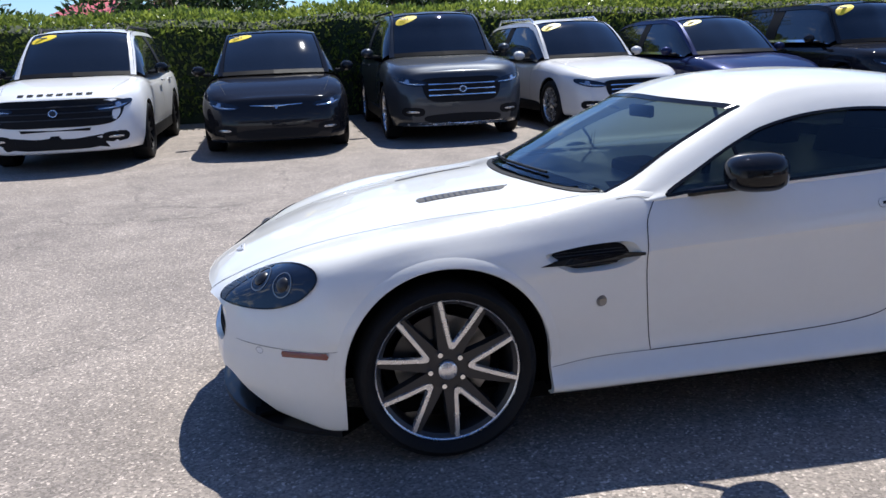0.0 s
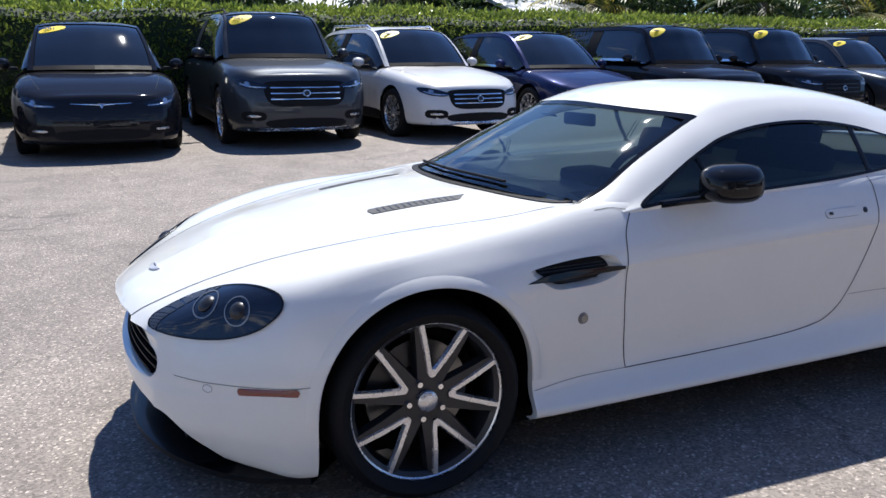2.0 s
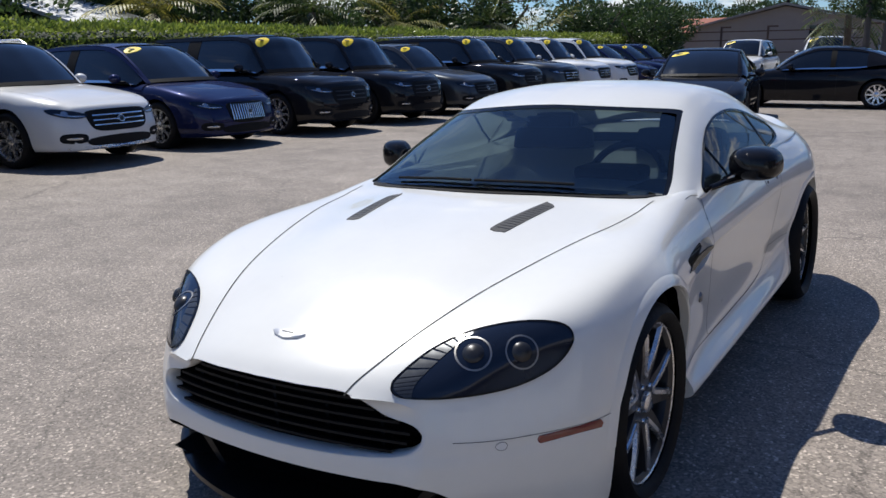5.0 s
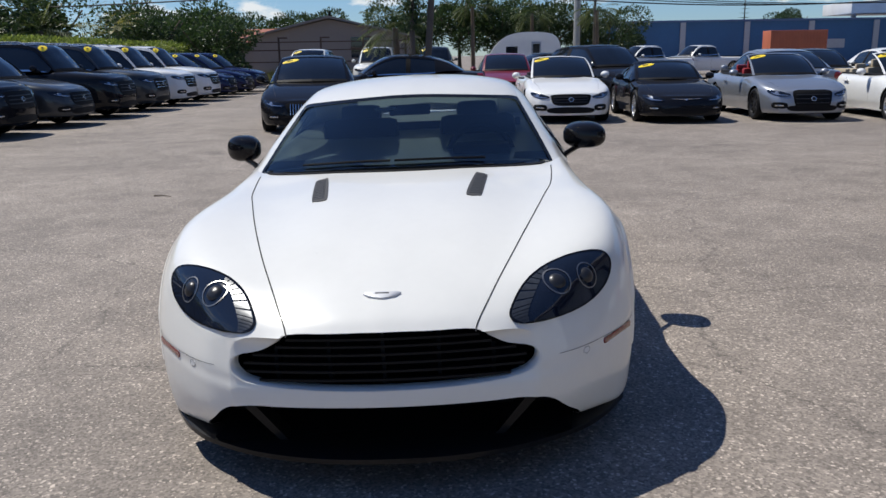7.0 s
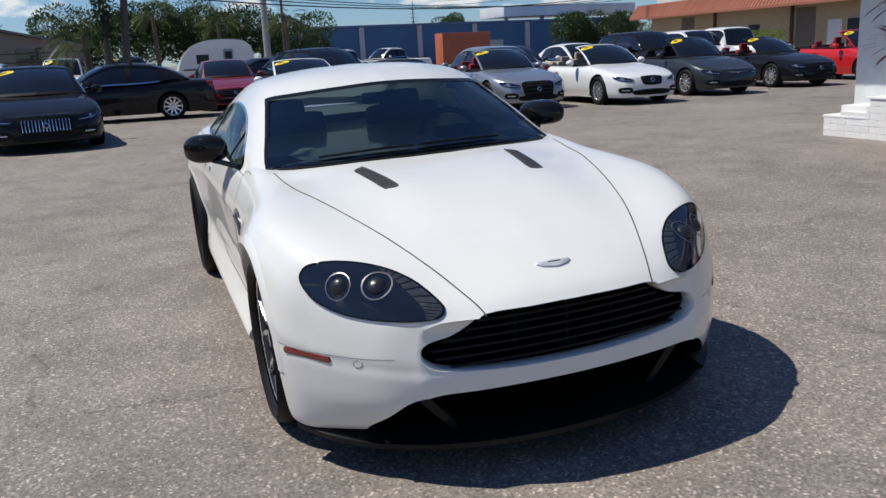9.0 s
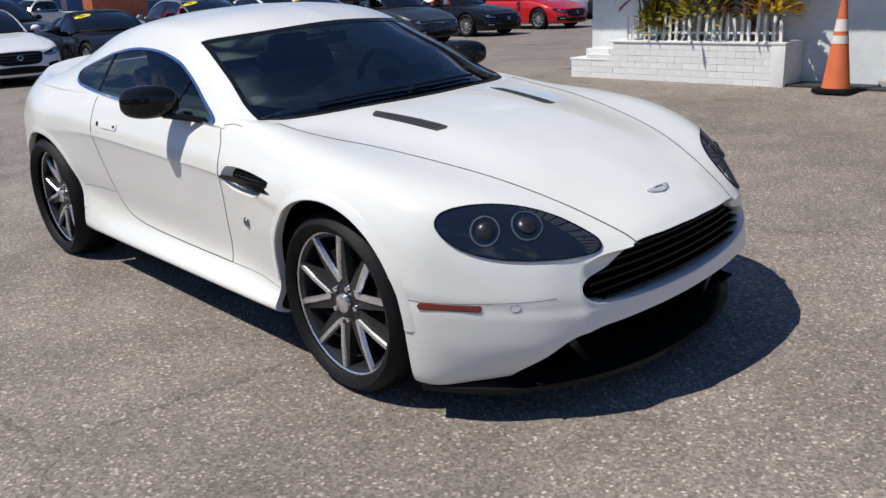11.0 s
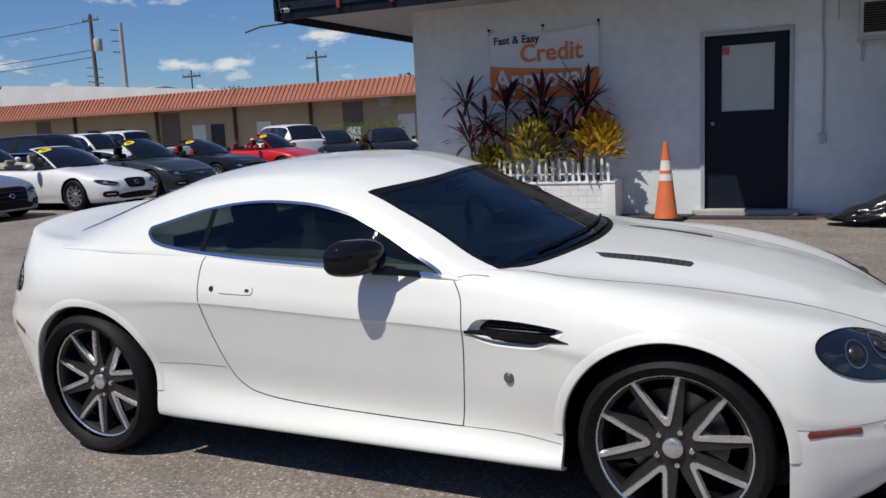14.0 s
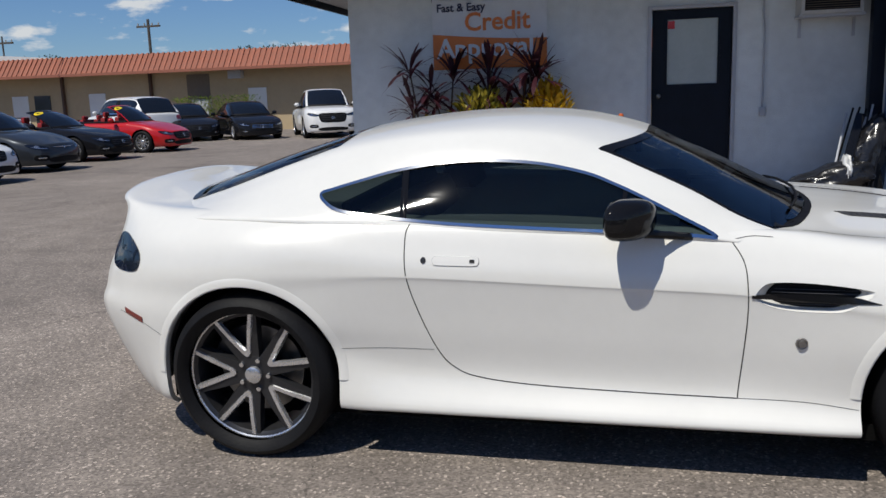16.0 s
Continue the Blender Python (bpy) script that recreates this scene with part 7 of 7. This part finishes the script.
def palm(x, y, h, seed, label, mat_=None, fan=False, L=1.9):
    t = empty("palm_tree", pose(x, y, ground_z(x, y))); tagged(t, label, "palm", "background palms")
    rnd = random.Random(seed)
    part("trunk", tube(bmesh.new(), [(0, 0, -.1), (.08, 0, h * .5), (.05, .05, h)], .17, 8, .12), BARK, t)
    bm = bmesh.new()
    top = Vector((.05, .05, h))
    for k in range(38):
        a, el = k * 2.4, rnd.uniform(-.7, 1.3)
        d = Vector((math.cos(a) * math.cos(el), math.sin(a) * math.cos(el), math.sin(el)))
        p, q, n = top.copy(), d.copy(), 7
        pts = []
        for i in range(n):
            pts.append((p.copy(), q.copy()))
            p = p + q * L / n
            q = (q - Vector((0, 0, .16))).normalized()
        for i, (p, q) in enumerate(pts[1 if not fan else 3:]):
            s = q.cross(Vector((0, 0, 1))).normalized()
            for sg in (-1, 1):
                for f in (0, .5):
                    leaf_quad(bm, p + q * f * L / n, q * (.9 if not fan else .5) + s * sg * (.9 if not fan else 1.2) + Vector((0, 0, .1)), Vector((0, 0, 1)), L * .30, .07, .5, 2)
    part("crown", bm, mat_ or PALMLEAF, t, smooth=0)


def far_things():
    # trees beyond the hedge
    rnd = random.Random(11)
    for k, (x, y, h, w) in enumerate(((-9, 19, 4.2, 4), (-3, 21, 4.5, 5), (3, 20, 4.0, 4), (9, 21, 4.4, 5), (13, 22, 4.8, 5), (16, 21, 4.4, 5), (19, 23, 5.0, 6), (24, 22, 5.0, 6), (21, 19, 3.8, 4), (27, 19, 4.6, 5), (30, 21, 4.8, 5), (33, 18, 4.4, 5), (39, 15.5, 4.1, 5), (43, 14.5, 3.9, 5), (38.5, 12.3, 3.4, 3.6), (48, 17, 4.4, 6))):
        broad_tree(x, y, h, w, k + 1, "dark green broad tree behind the hedge", low=.05)
    for k, (x, y, h) in enumerate(((7, 18, 3.0), (13, 17.5, 2.6), (19, 17, 2.8), (24, 17, 2.4), (30, 16.5, 2.6), (35, 16, 2.4))):
        palm(x, y, h, k + 40, "palm with green and yellow fronds behind the hedge", DRYLEAF if k % 2 else PALMLEAF)
    # middle distance trees
    for k, (x, y, h, w) in enumerate(((62, 4.2, 5.2, 6), (64, 0, 6.6, 6), (66, -3.5, 6.0, 6), (70, -8, 5.6, 6), (78, 22, 5.2, 8), (82, 15, 5.6, 8), (75, 28, 5, 8), (72, -13, 5.0, 6), (100, -39.5, 6.6, 5), (86, -50, 5.2, 7), (92, -60, 5.0, 7))):
        broad_tree(x, y, h, w, k + 60, "dark green tree in the far distance")
    for k, (x, y, h) in enumerate(((58, -9.9, 4.4), (60, -1.0, 4.9), (61, -5.5, 4.4), (33, 2.6, 2.6))):
        palm(x, y, h, k + 80, "cabbage palm with drooping fronds far off", fan=True, L=1.7)
    for k, (x, y) in enumerate(((50, -60), (40, -62), (28, -58), (20, -60))):
        broad_tree(x, y, 5.6, 6, 90 + k, "tree crown above the shop roof")
    n = empty("norfolk_pine", pose(120, -40.6, 0)); tagged(n, "slim tiered pine far off against the sky", "tree")
    part("trunk", tube(bmesh.new(), [(0, 0, 0), (0, 0, 9.2)], .2, 6, .04), BARK, n)
    bm = bmesh.new()
    for i in range(9):
        z, R = 3.5 + i * .62, 1.5 - i * .15
        for k in range(16):
            a = k * math.pi / 8 + i
            leaf_quad(bm, Vector((0, 0, z)), Vector((math.cos(a), math.sin(a), .25)), Vector((0, 0, 1)), R, .5, .2, 3)
    part("foliage", bm, TREELEAF, n, smooth=0)

    # rough verge along the far fence
    g = finish(boxbm(42.5, 47.5, 3.0, 40, -.4, .06), "verge", GRASS, smooth=0); structure(g, "rough grass verge before the fence", "grass")
    gb = bmesh.new()
    for _ in range(2500):
        leaf_quad(gb, Vector((rnd.uniform(41.5, 46), rnd.uniform(3, 20), .05)), Vector((rnd.uniform(-.4, .4), rnd.uniform(-.4, .4), 1)), Vector((1, 0, 0)), rnd.uniform(.25, .8), .04, .4, 2)
    tagged(finish(gb, "tall_weeds", leaf_mat("weed_blade", (.05, .07, .02), (.18, .17, .06)), smooth=0), "tall dry weeds along the fence", "weeds", kind="stuff")
    f = empty("iron_fence", pose(44.5, 0, 0)); tagged(f, "dark iron rail fence with barbed top", "fence")
    for y in np.arange(3.0, 30, 2.4):
        part("post", boxbm(-.05, .05, y - .05, y + .05, 0, 2.5, bevel=.01), RUST, f)
        part("post_arm", boxbm(-.03, .03, y - .5, y + .02, 2.42, 2.5), RUST, f, m=pose(0, 0, 0))
    for z in (.5, 1.1, 1.75, 2.2):
        part("rail", boxbm(-.02, .02, 3.0, 30, z, z + .06), RUST, f, smooth=0)
    # gable house
    h = empty("house", pose(56, 9.1, 0)); tagged(h, "low mauve-grey gabled house behind the fence", "house")
    part("wall", prism(bmesh.new(), [(-5.6, -.3), (5.6, -.3), (5.6, 2.75), (0, 3.95), (-5.6, 2.75)], 0, 9, "x"), HOUSE, h, smooth=0)
    for sg in (-1, 1):
        part("roof", prism(bmesh.new(), [(sg * 6.2, 2.72), (sg * 6.2, 2.6), (0, 4.02), (0, 4.18)], -.5, 9.5, "x"), ROOFGREY, h, smooth=0)
    wv = part("window", boxbm(-.06, .02, -2.9, -1.5, 1.3, 2.7), DARKGLASS, h, smooth=0)
    part("shutter", boxbm(-.10, -.06, -2.95, -1.45, 1.9, 2.0), RUST, wv, smooth=0)
    part("roof_vent", tube(bmesh.new(), [(0.5, 0, 4.0), (.5, 0, 4.5)], .09, 8), PLASTIC, h)
    # brick sheds further along
    s2 = empty("shed", pose(62, 17.5, 0)); tagged(s2, "low brown tiled shed beyond the fence", "shed")
    part("wall", boxbm(0, 8, -4.5, 5.5, -.3, 2.5), HOUSE, s2, smooth=0)
    part("roof", prism(bmesh.new(), [(-.6, 2.5), (8.6, 2.5), (4, 3.7)], -5, 6, "y"), TERRACOTTA, s2, smooth=0)
    # travel trailer
    t = empty("travel_trailer", pose(56, -4.5, -.05)); tagged(t, "white teardrop travel trailer far off in the lot", "trailer")
    prof = [(2.6, .55), (2.55, .9), (2.25, 1.7), (1.7, 2.35), (1.0, 2.75), (0, 2.9), (-1.4, 2.85), (-2.1, 2.6), (-2.45, 1.9), (-2.5, .55)]
    part("body", prism(bmesh.new(), [tuple(p) for p in spline(prof, 4)], -1.0, 1.1, "x"), SUVWHITE, t, smooth=30)
    part("window", boxbm(-1.02, -1.0, .5, 1.3, 1.35, 1.95), DARKGLASS, t, smooth=0)
    part("door", boxbm(-1.03, -1.0, -1.1, -.45, .7, 2.25), SILVER, t, smooth=0)
    part("door_window", boxbm(-1.05, -1.03, -1.0, -.55, 1.5, 2.1), DARKGLASS, t, smooth=0)
    part("stripe", boxbm(-1.02, -1.0, -2.3, 2.2, .95, 1.05), GREYP, t, smooth=0)
    part("wheel", lathe(bmesh.new(), [(0, 0), (.2, 0), (.33, -.02), (.33, -.2), (0, -.2)], 20), RUBBER, t, m=pose(-.9, -.3, .33, 0, 0, 90))
    # blue warehouse wall and its pilasters
    b = empty("warehouse", pose(95, 0, 0)); tagged(b, "long blue warehouse with pale pilasters", "warehouse")
    part("wall", boxbm(0, 20, -64, -16.5, -.4, 4.7), BLUEWALL, b, smooth=0)
    for y in np.arange(-62, -17, 7.3):
        part("pilaster", boxbm(-.18, 0, y - .3, y + .3, -.4, 4.65), FRAMEGREY, b, smooth=0)
    part("coping", boxbm(-.25, 20, -64.2, -16.3, 4.7, 4.9), BLUETRIM, b, smooth=0)
    part("window_band", boxbm(-.05, 0, -44, -39, 1.6, 2.6), FRAMEGREY, b, smooth=0)
    c = empty("shipping_container", pose(85, -34.9, 0)); tagged(c, "orange steel shipping container by the wall", "container")
    part("shell", boxbm(0, 2.4, -2.9, 2.9, 0, 3.4, bevel=.03), CONTAINER, c)
    for k in range(18):
        part("rib", boxbm(-.05, 0, -2.8 + k * .32, -2.66 + k * .32, .2, 3.2), CONTAINER, c, smooth=0)
    fc = empty("fuel_canopy", pose(110, -62, 0)); tagged(fc, "white flat filling-station canopy on columns", "canopy")
    part("deck", boxbm(0, 9, -11.5, 10.8, 6.0, 7.5, bevel=.05), ROOFWHITE, fc)
    for y in (-9, -3, 3, 9):
        part("column", boxbm(3, 3.5, y - .25, y + .25, 0, 6.0), FRAMEGREY, fc, smooth=0)
    # strip of shops with a ribbed terracotta mansard
    s = empty("strip_mall", pose(0, -35, 0)); tagged(s, "long tan strip of shops with ribbed terracotta mansard", "shop building")
    part("wall", boxbm(-20, 51.4, -10, -1.2, -.4, 3.7), STRIPWALL, s, smooth=0)
    m = bmesh.new()
    prism(m, [(0.0, 3.12), (-.15, 3.12), (-1.3, 4.0), (-.75, 4.03)], -21, 52.4, "x")
    part("mansard", m, TERRACOTTA, s, smooth=0)
    part("fascia_board", boxbm(-21, 52.42, -.1, .06, 3.0, 3.14), plain("mansard_board", (.30, .11, .07), .8), s, smooth=0)
    rb = None
    for k in range(245):
        x = -20.8 + k * .3
        if rb is None:
            q = prism(bmesh.new(), [(.05, 3.12), (-.01, 3.12), (-.75, 4.04), (-.70, 4.07)], 0, .11, "x")
            rb = bpy.data.meshes.new("tile_rib"); q.to_mesh(rb); q.free(); rb.materials.append(TERRACOTTA)
        o = new("tile_rib", rb); o.parent = s; o.matrix_basis = pose(x, 0, 0)
    for x in (25.7, 31, 37, 44, 12):
        part("downpipe", boxbm(x - .06, x + .06, -1.2, -1.0, 0, 3.1), RUST, s, smooth=0)
    # flat dark panels on the wall face, coloured like the shade of a recess
    for x, w in ((23.0, 1.3), (36.0, 1.5), (47.0, 1.4)):
        part("recess", boxbm(x - w / 2, x + w / 2, -1.22, -1.185, 0, 2.9), plain("shade_recess", (.16, .13, .10), .9), s, smooth=0)
    for x in (33.8, 32.4, 19.7, 42.5, 40.3, 29.0):
        d = part("door", boxbm(x - .5, x + .5, -1.2, -1.16, 0, 2.1), SUVWHITE if int(x) % 2 else GREYP, s, smooth=0)
    part("wall_unit", boxbm(20.4, 21.1, -1.2, -.8, 2.6, 3.0), FRAMEGREY, s, smooth=0)
    part("wall_unit", boxbm(22.3, 23.2, -1.2, -.75, .6, 1.6), FRAMEGREY, s, smooth=0)
    rp_ = empty("roof_panel", pose(0, -36.6, 0)); tagged(rp_, "weathered white sloping roof membrane over the end of the shops", "roof")
    memb = bmesh.new()
    prism(memb, [(51.0, 3.6), (51.6, 3.8), (51.8, 5.1), (51.2, 5.5), (44, 5.05), (31.0, 4.05), (31.0, 3.6)], -.9, -.2, "y")
    part("membrane", memb, ROOFWHITE, rp_, smooth=0)
    part("end_wall", boxbm(51.0, 51.9, -3.0, -.95, 3.2, 5.0, bevel=.05), ROOFWHITE, rp_)
    part("vent_cowl", lathe(bmesh.new(), [(0, -.3), (.42, -.26), (.55, 0), (.42, .24), (0, .3)], 20), WIRE, rp_, m=pose(52.3, -.5, 5.1))
    wr = empty("warehouse_roof", pose(0, -45, 0)); tagged(wr, "pale corrugated hall roof behind the shops", "warehouse")
    part("hall", prism(bmesh.new(), [(0, 0), (0, 5.0), (-9, 6.0), (-18, 5.0), (-18, 0)], 52.5, 63, "x"), ROOFWHITE, wr, smooth=0)
    for x, L in ((20.5, 4.4), (36, 3.2)):
        hb = bmesh.new()
        r2 = random.Random(int(x))
        leaf_cloud(hb, r2, 2600, lambda r, x=x, L=L: (Vector((r.uniform(x - L / 2, x + L / 2), -33.2 + r.uniform(-.4, .4), r.uniform(0, 1.7))), Vector((0, 1, .6))), .12)
        tagged(finish(hb, "shrub_bed", LEAF, smooth=0), "clipped green shrubs before the shops", "shrub")
    # poles and lines
    def pole(x, y, h, r, mat_, label, arms=False, lean=0.0):
        p = empty("utility_pole", pose(x, y, -.05)); tagged(p, label, "pole", "utility poles")
        part("shaft", tube(bmesh.new(), [(0, 0, 0), (0, lean * .5, h * .5), (0, lean, h)], r, 10, r * .75), mat_, p)
        if arms:
            part("crossarm", boxbm(-.9, .9, -.06, .06, h - .55, h - .42), POLEWOOD, p, smooth=0)
            for k in (-.8, -.3, .3, .8):
                part("insulator", tube(bmesh.new(), [(k, 0, h - .42), (k, 0, h - .25)], .05, 6), POLEGREY, p)
        return p
    pole(31.7, 1.30, 9.0, .15, POLEWOOD, "weathered wooden utility pole", lean=-.65)
    v = pole(31.9, 1.85, 9.0, .12, POLEWOOD, "vine-clad wooden utility pole", True)
    bm = bmesh.new()
    leaf_cloud(bm, random.Random(21), 1500, lambda r: (Vector((r.gauss(0, .25), r.gauss(0, .25), r.uniform(2.5, 5.8))), Vector((0, 0, -1))), .16)
    part("vine", bm, TREELEAF, v, smooth=0)
    tr = part("transformer", tube(bmesh.new(), [(0, -.45, 6.1), (0, -.45, 6.9)], .24, 14), POLEGREY, v)
    pole(60, -8.7, 15, .26, POLEGREY, "tall pale concrete pole")
    pole(60, -10, 7.4, .12, POLEWOOD, "slim dark wooden utility pole")
    tp = pole(56.4, -50, 12.2, .19, POLEWOOD, "wooden pole with transformer behind the shops", True)
    part("transformer", lathe(bmesh.new(), [(0, -.55), (.34, -.55), (.36, -.45), (.36, .42), (.30, .52), (0, .58)], 16), POLEGREY, tp, m=pose(-.75, .15, 9.6, 90, 0, 0))
    part("bracket", boxbm(-.5, 0, -.05, .05, 9.5, 9.62), RUST, tp, smooth=0)
    for z in (7.7, 7.0, 6.5):
        part("side_arm", tube(bmesh.new(), [(-.9, .1, z - .15), (0, .1, z), (.9, .1, z + .12)], .045, 6), RUST, tp)
    sp_ = pole(53.1, -50, 11.2, .22, POLEGREY, "leaning pale steel pole behind the shops")
    for z in (10.6, 9.7, 8.8):
        part("side_arm", tube(bmesh.new(), [(.1, 0, z), (1.1, 0, z + .1)], .05, 6), WIRE, sp_)
    pole(34, -50, 7.4, .13, POLEWOOD, "small wooden pole with crossarm", True)
    pole(46, -50, 6.8, .08, POLEWOOD, "thin wooden pole far off", True)
    pole(36, 22, 7.5, .12, POLEWOOD, "wooden pole behind the trees", True)

    def wire(a, b, sag, r=.022):
        a, b = Vector(a), Vector(b)
        w = finish(tube(bmesh.new(), [tuple(a.lerp(b, i / 16) - Vector((0, 0, sag * 4 * (i / 16) * (1 - i / 16)))) for i in range(17)], r, 5), "power_line", WIRE)
        tagged(w, "thin black overhead power line", "cable", "power lines")
    wire((32, 45, 4.6), (32, 1.9, 4.5), .7)
    wire((32, 45, 4.3), (32, 1.9, 4.22), .75, .03)
    wire((32, 1.2, 4.1), (52, -36.5, 5.3), 1.0, .03)
    wire((32, 1.2, 4.45), (52, -36.5, 4.7), .8)
    wire((32, 1.2, 4.3), (52, -36.5, 4.95), .9)
    wire((31.9, 1.5, 7.2), (32, -42, 12.5), 2.4, .03)
    wire((56.4, -50, 11.6), (130, -40, 12), 1.5, .03)
    wire((56.4, -50, 9.2), (120, -44, 9.0), 1.0, .03)
    wire((56.4, -50, 8.6), (120, -44, 8.4), 1.0, .03)
    # canopies and pale roofs glimpsed over the hedge
    for x, y, w, mt, lab in ((-5.0, 22, 1.9, plain("pink_canvas", (.55, .08, .12), .7), "pink market canopy beyond the hedge"), (-3.6, 24, 1.6, plain("rose_canvas", (.60, .16, .18), .7), "rose market canopy beyond the hedge")):
        c = empty("market_canopy", pose(x, y, 0)); tagged(c, lab, "canopy")
        q = bmesh.new()
        bmesh.ops.create_cone(q, cap_ends=True, segments=4, radius1=w, radius2=.05, depth=.7)
        part("canvas", q, mt, c, smooth=0, m=pose(0, 0, 2.75, 0, 0, 45))
        for a in (-1, 1):
            for b_ in (-1, 1):
                part("leg", tube(bmesh.new(), [(a * w * .62, b_ * w * .62, 0), (a * w * .62, b_ * w * .62, 2.45)], .025, 6), FRAMEGREY, c)
    for x, y, L in ((8.5, 26, 6), (12.0, 17.5, 2.2)):
        c = empty("pale_roof_shed", pose(x, y, 0)); tagged(c, "pale metal roof glimpsed over the hedge", "shed")
        part("wall", boxbm(-L / 2, L / 2, 0, 3, 0, 2.2), HOUSE, c, smooth=0)
        part("roof", prism(bmesh.new(), [(-.4, 2.1), (3.4, 3.0), (3.4, 3.1), (-.4, 2.2)], -L / 2 - .3, L / 2 + .3, "x"), ROOFWHITE, c, smooth=0)


hedge()
far_things()


def pickup(x, y, heading, body, label, tag=False):
    r = parked_car("pickup_truck", dict(BIGSUV, L=5.6, H=1.82, roof1=3.2, rear=3.55, deck=1.14, ra=4.45, nose=1.08), (x, y), heading, body, label, "pickup", tag=tag)
    part("bed_opening", boxbm(3.75, 5.45, -.78, .78, 1.10, 1.135, bevel=.01), LINER, r)
    tagged(r, group=LOT)


pickup(48, -9.0, -70, SUVWHITE, "white pickup truck far off by the blue wall")
pickup(51, -13.2, -70, SUVWHITE, "white pickup truck near the container")
pickup(28.2, -22.2, 178, SUVWHITE, "white crew-cab pickup seen from behind the red roadster")
pickup(11.7, -25.2, -62, SUVWHITE, "white pickup with large chrome grille")
lot_car("sedan", SEDAN, (14.6, -25.4), -50, BLACK, "black sedan with chrome grille before the shops", "car", tag=False, chrome=2)
lot_car("sedan", SEDAN, (17.0, -25.0), -48, BLACK, "black sedan parked before the shops", "car", tag=False)
lot_car("suv", SUV, (22.5, -27.0), 150, SUVWHITE, "white SUV near the shops", "suv", tag=False)
lot_car("suv", SUV, (27.5, -24.5), 0, SUVWHITE, "white SUV far off near the shops", "suv", tag=False)


# a twig left lying on the asphalt
twig = finish(tube(bmesh.new(), [(5.346, 3.087, ground_z(5.3, 3.0) + .008), (5.33, 2.99, ground_z(5.3, 3.0) + .014), (5.295, 2.886, ground_z(5.3, 3.0) + .008)], .008, 5, .004), "twig", BARK)
tagged(twig, "short dry twig lying on the asphalt", "twig")
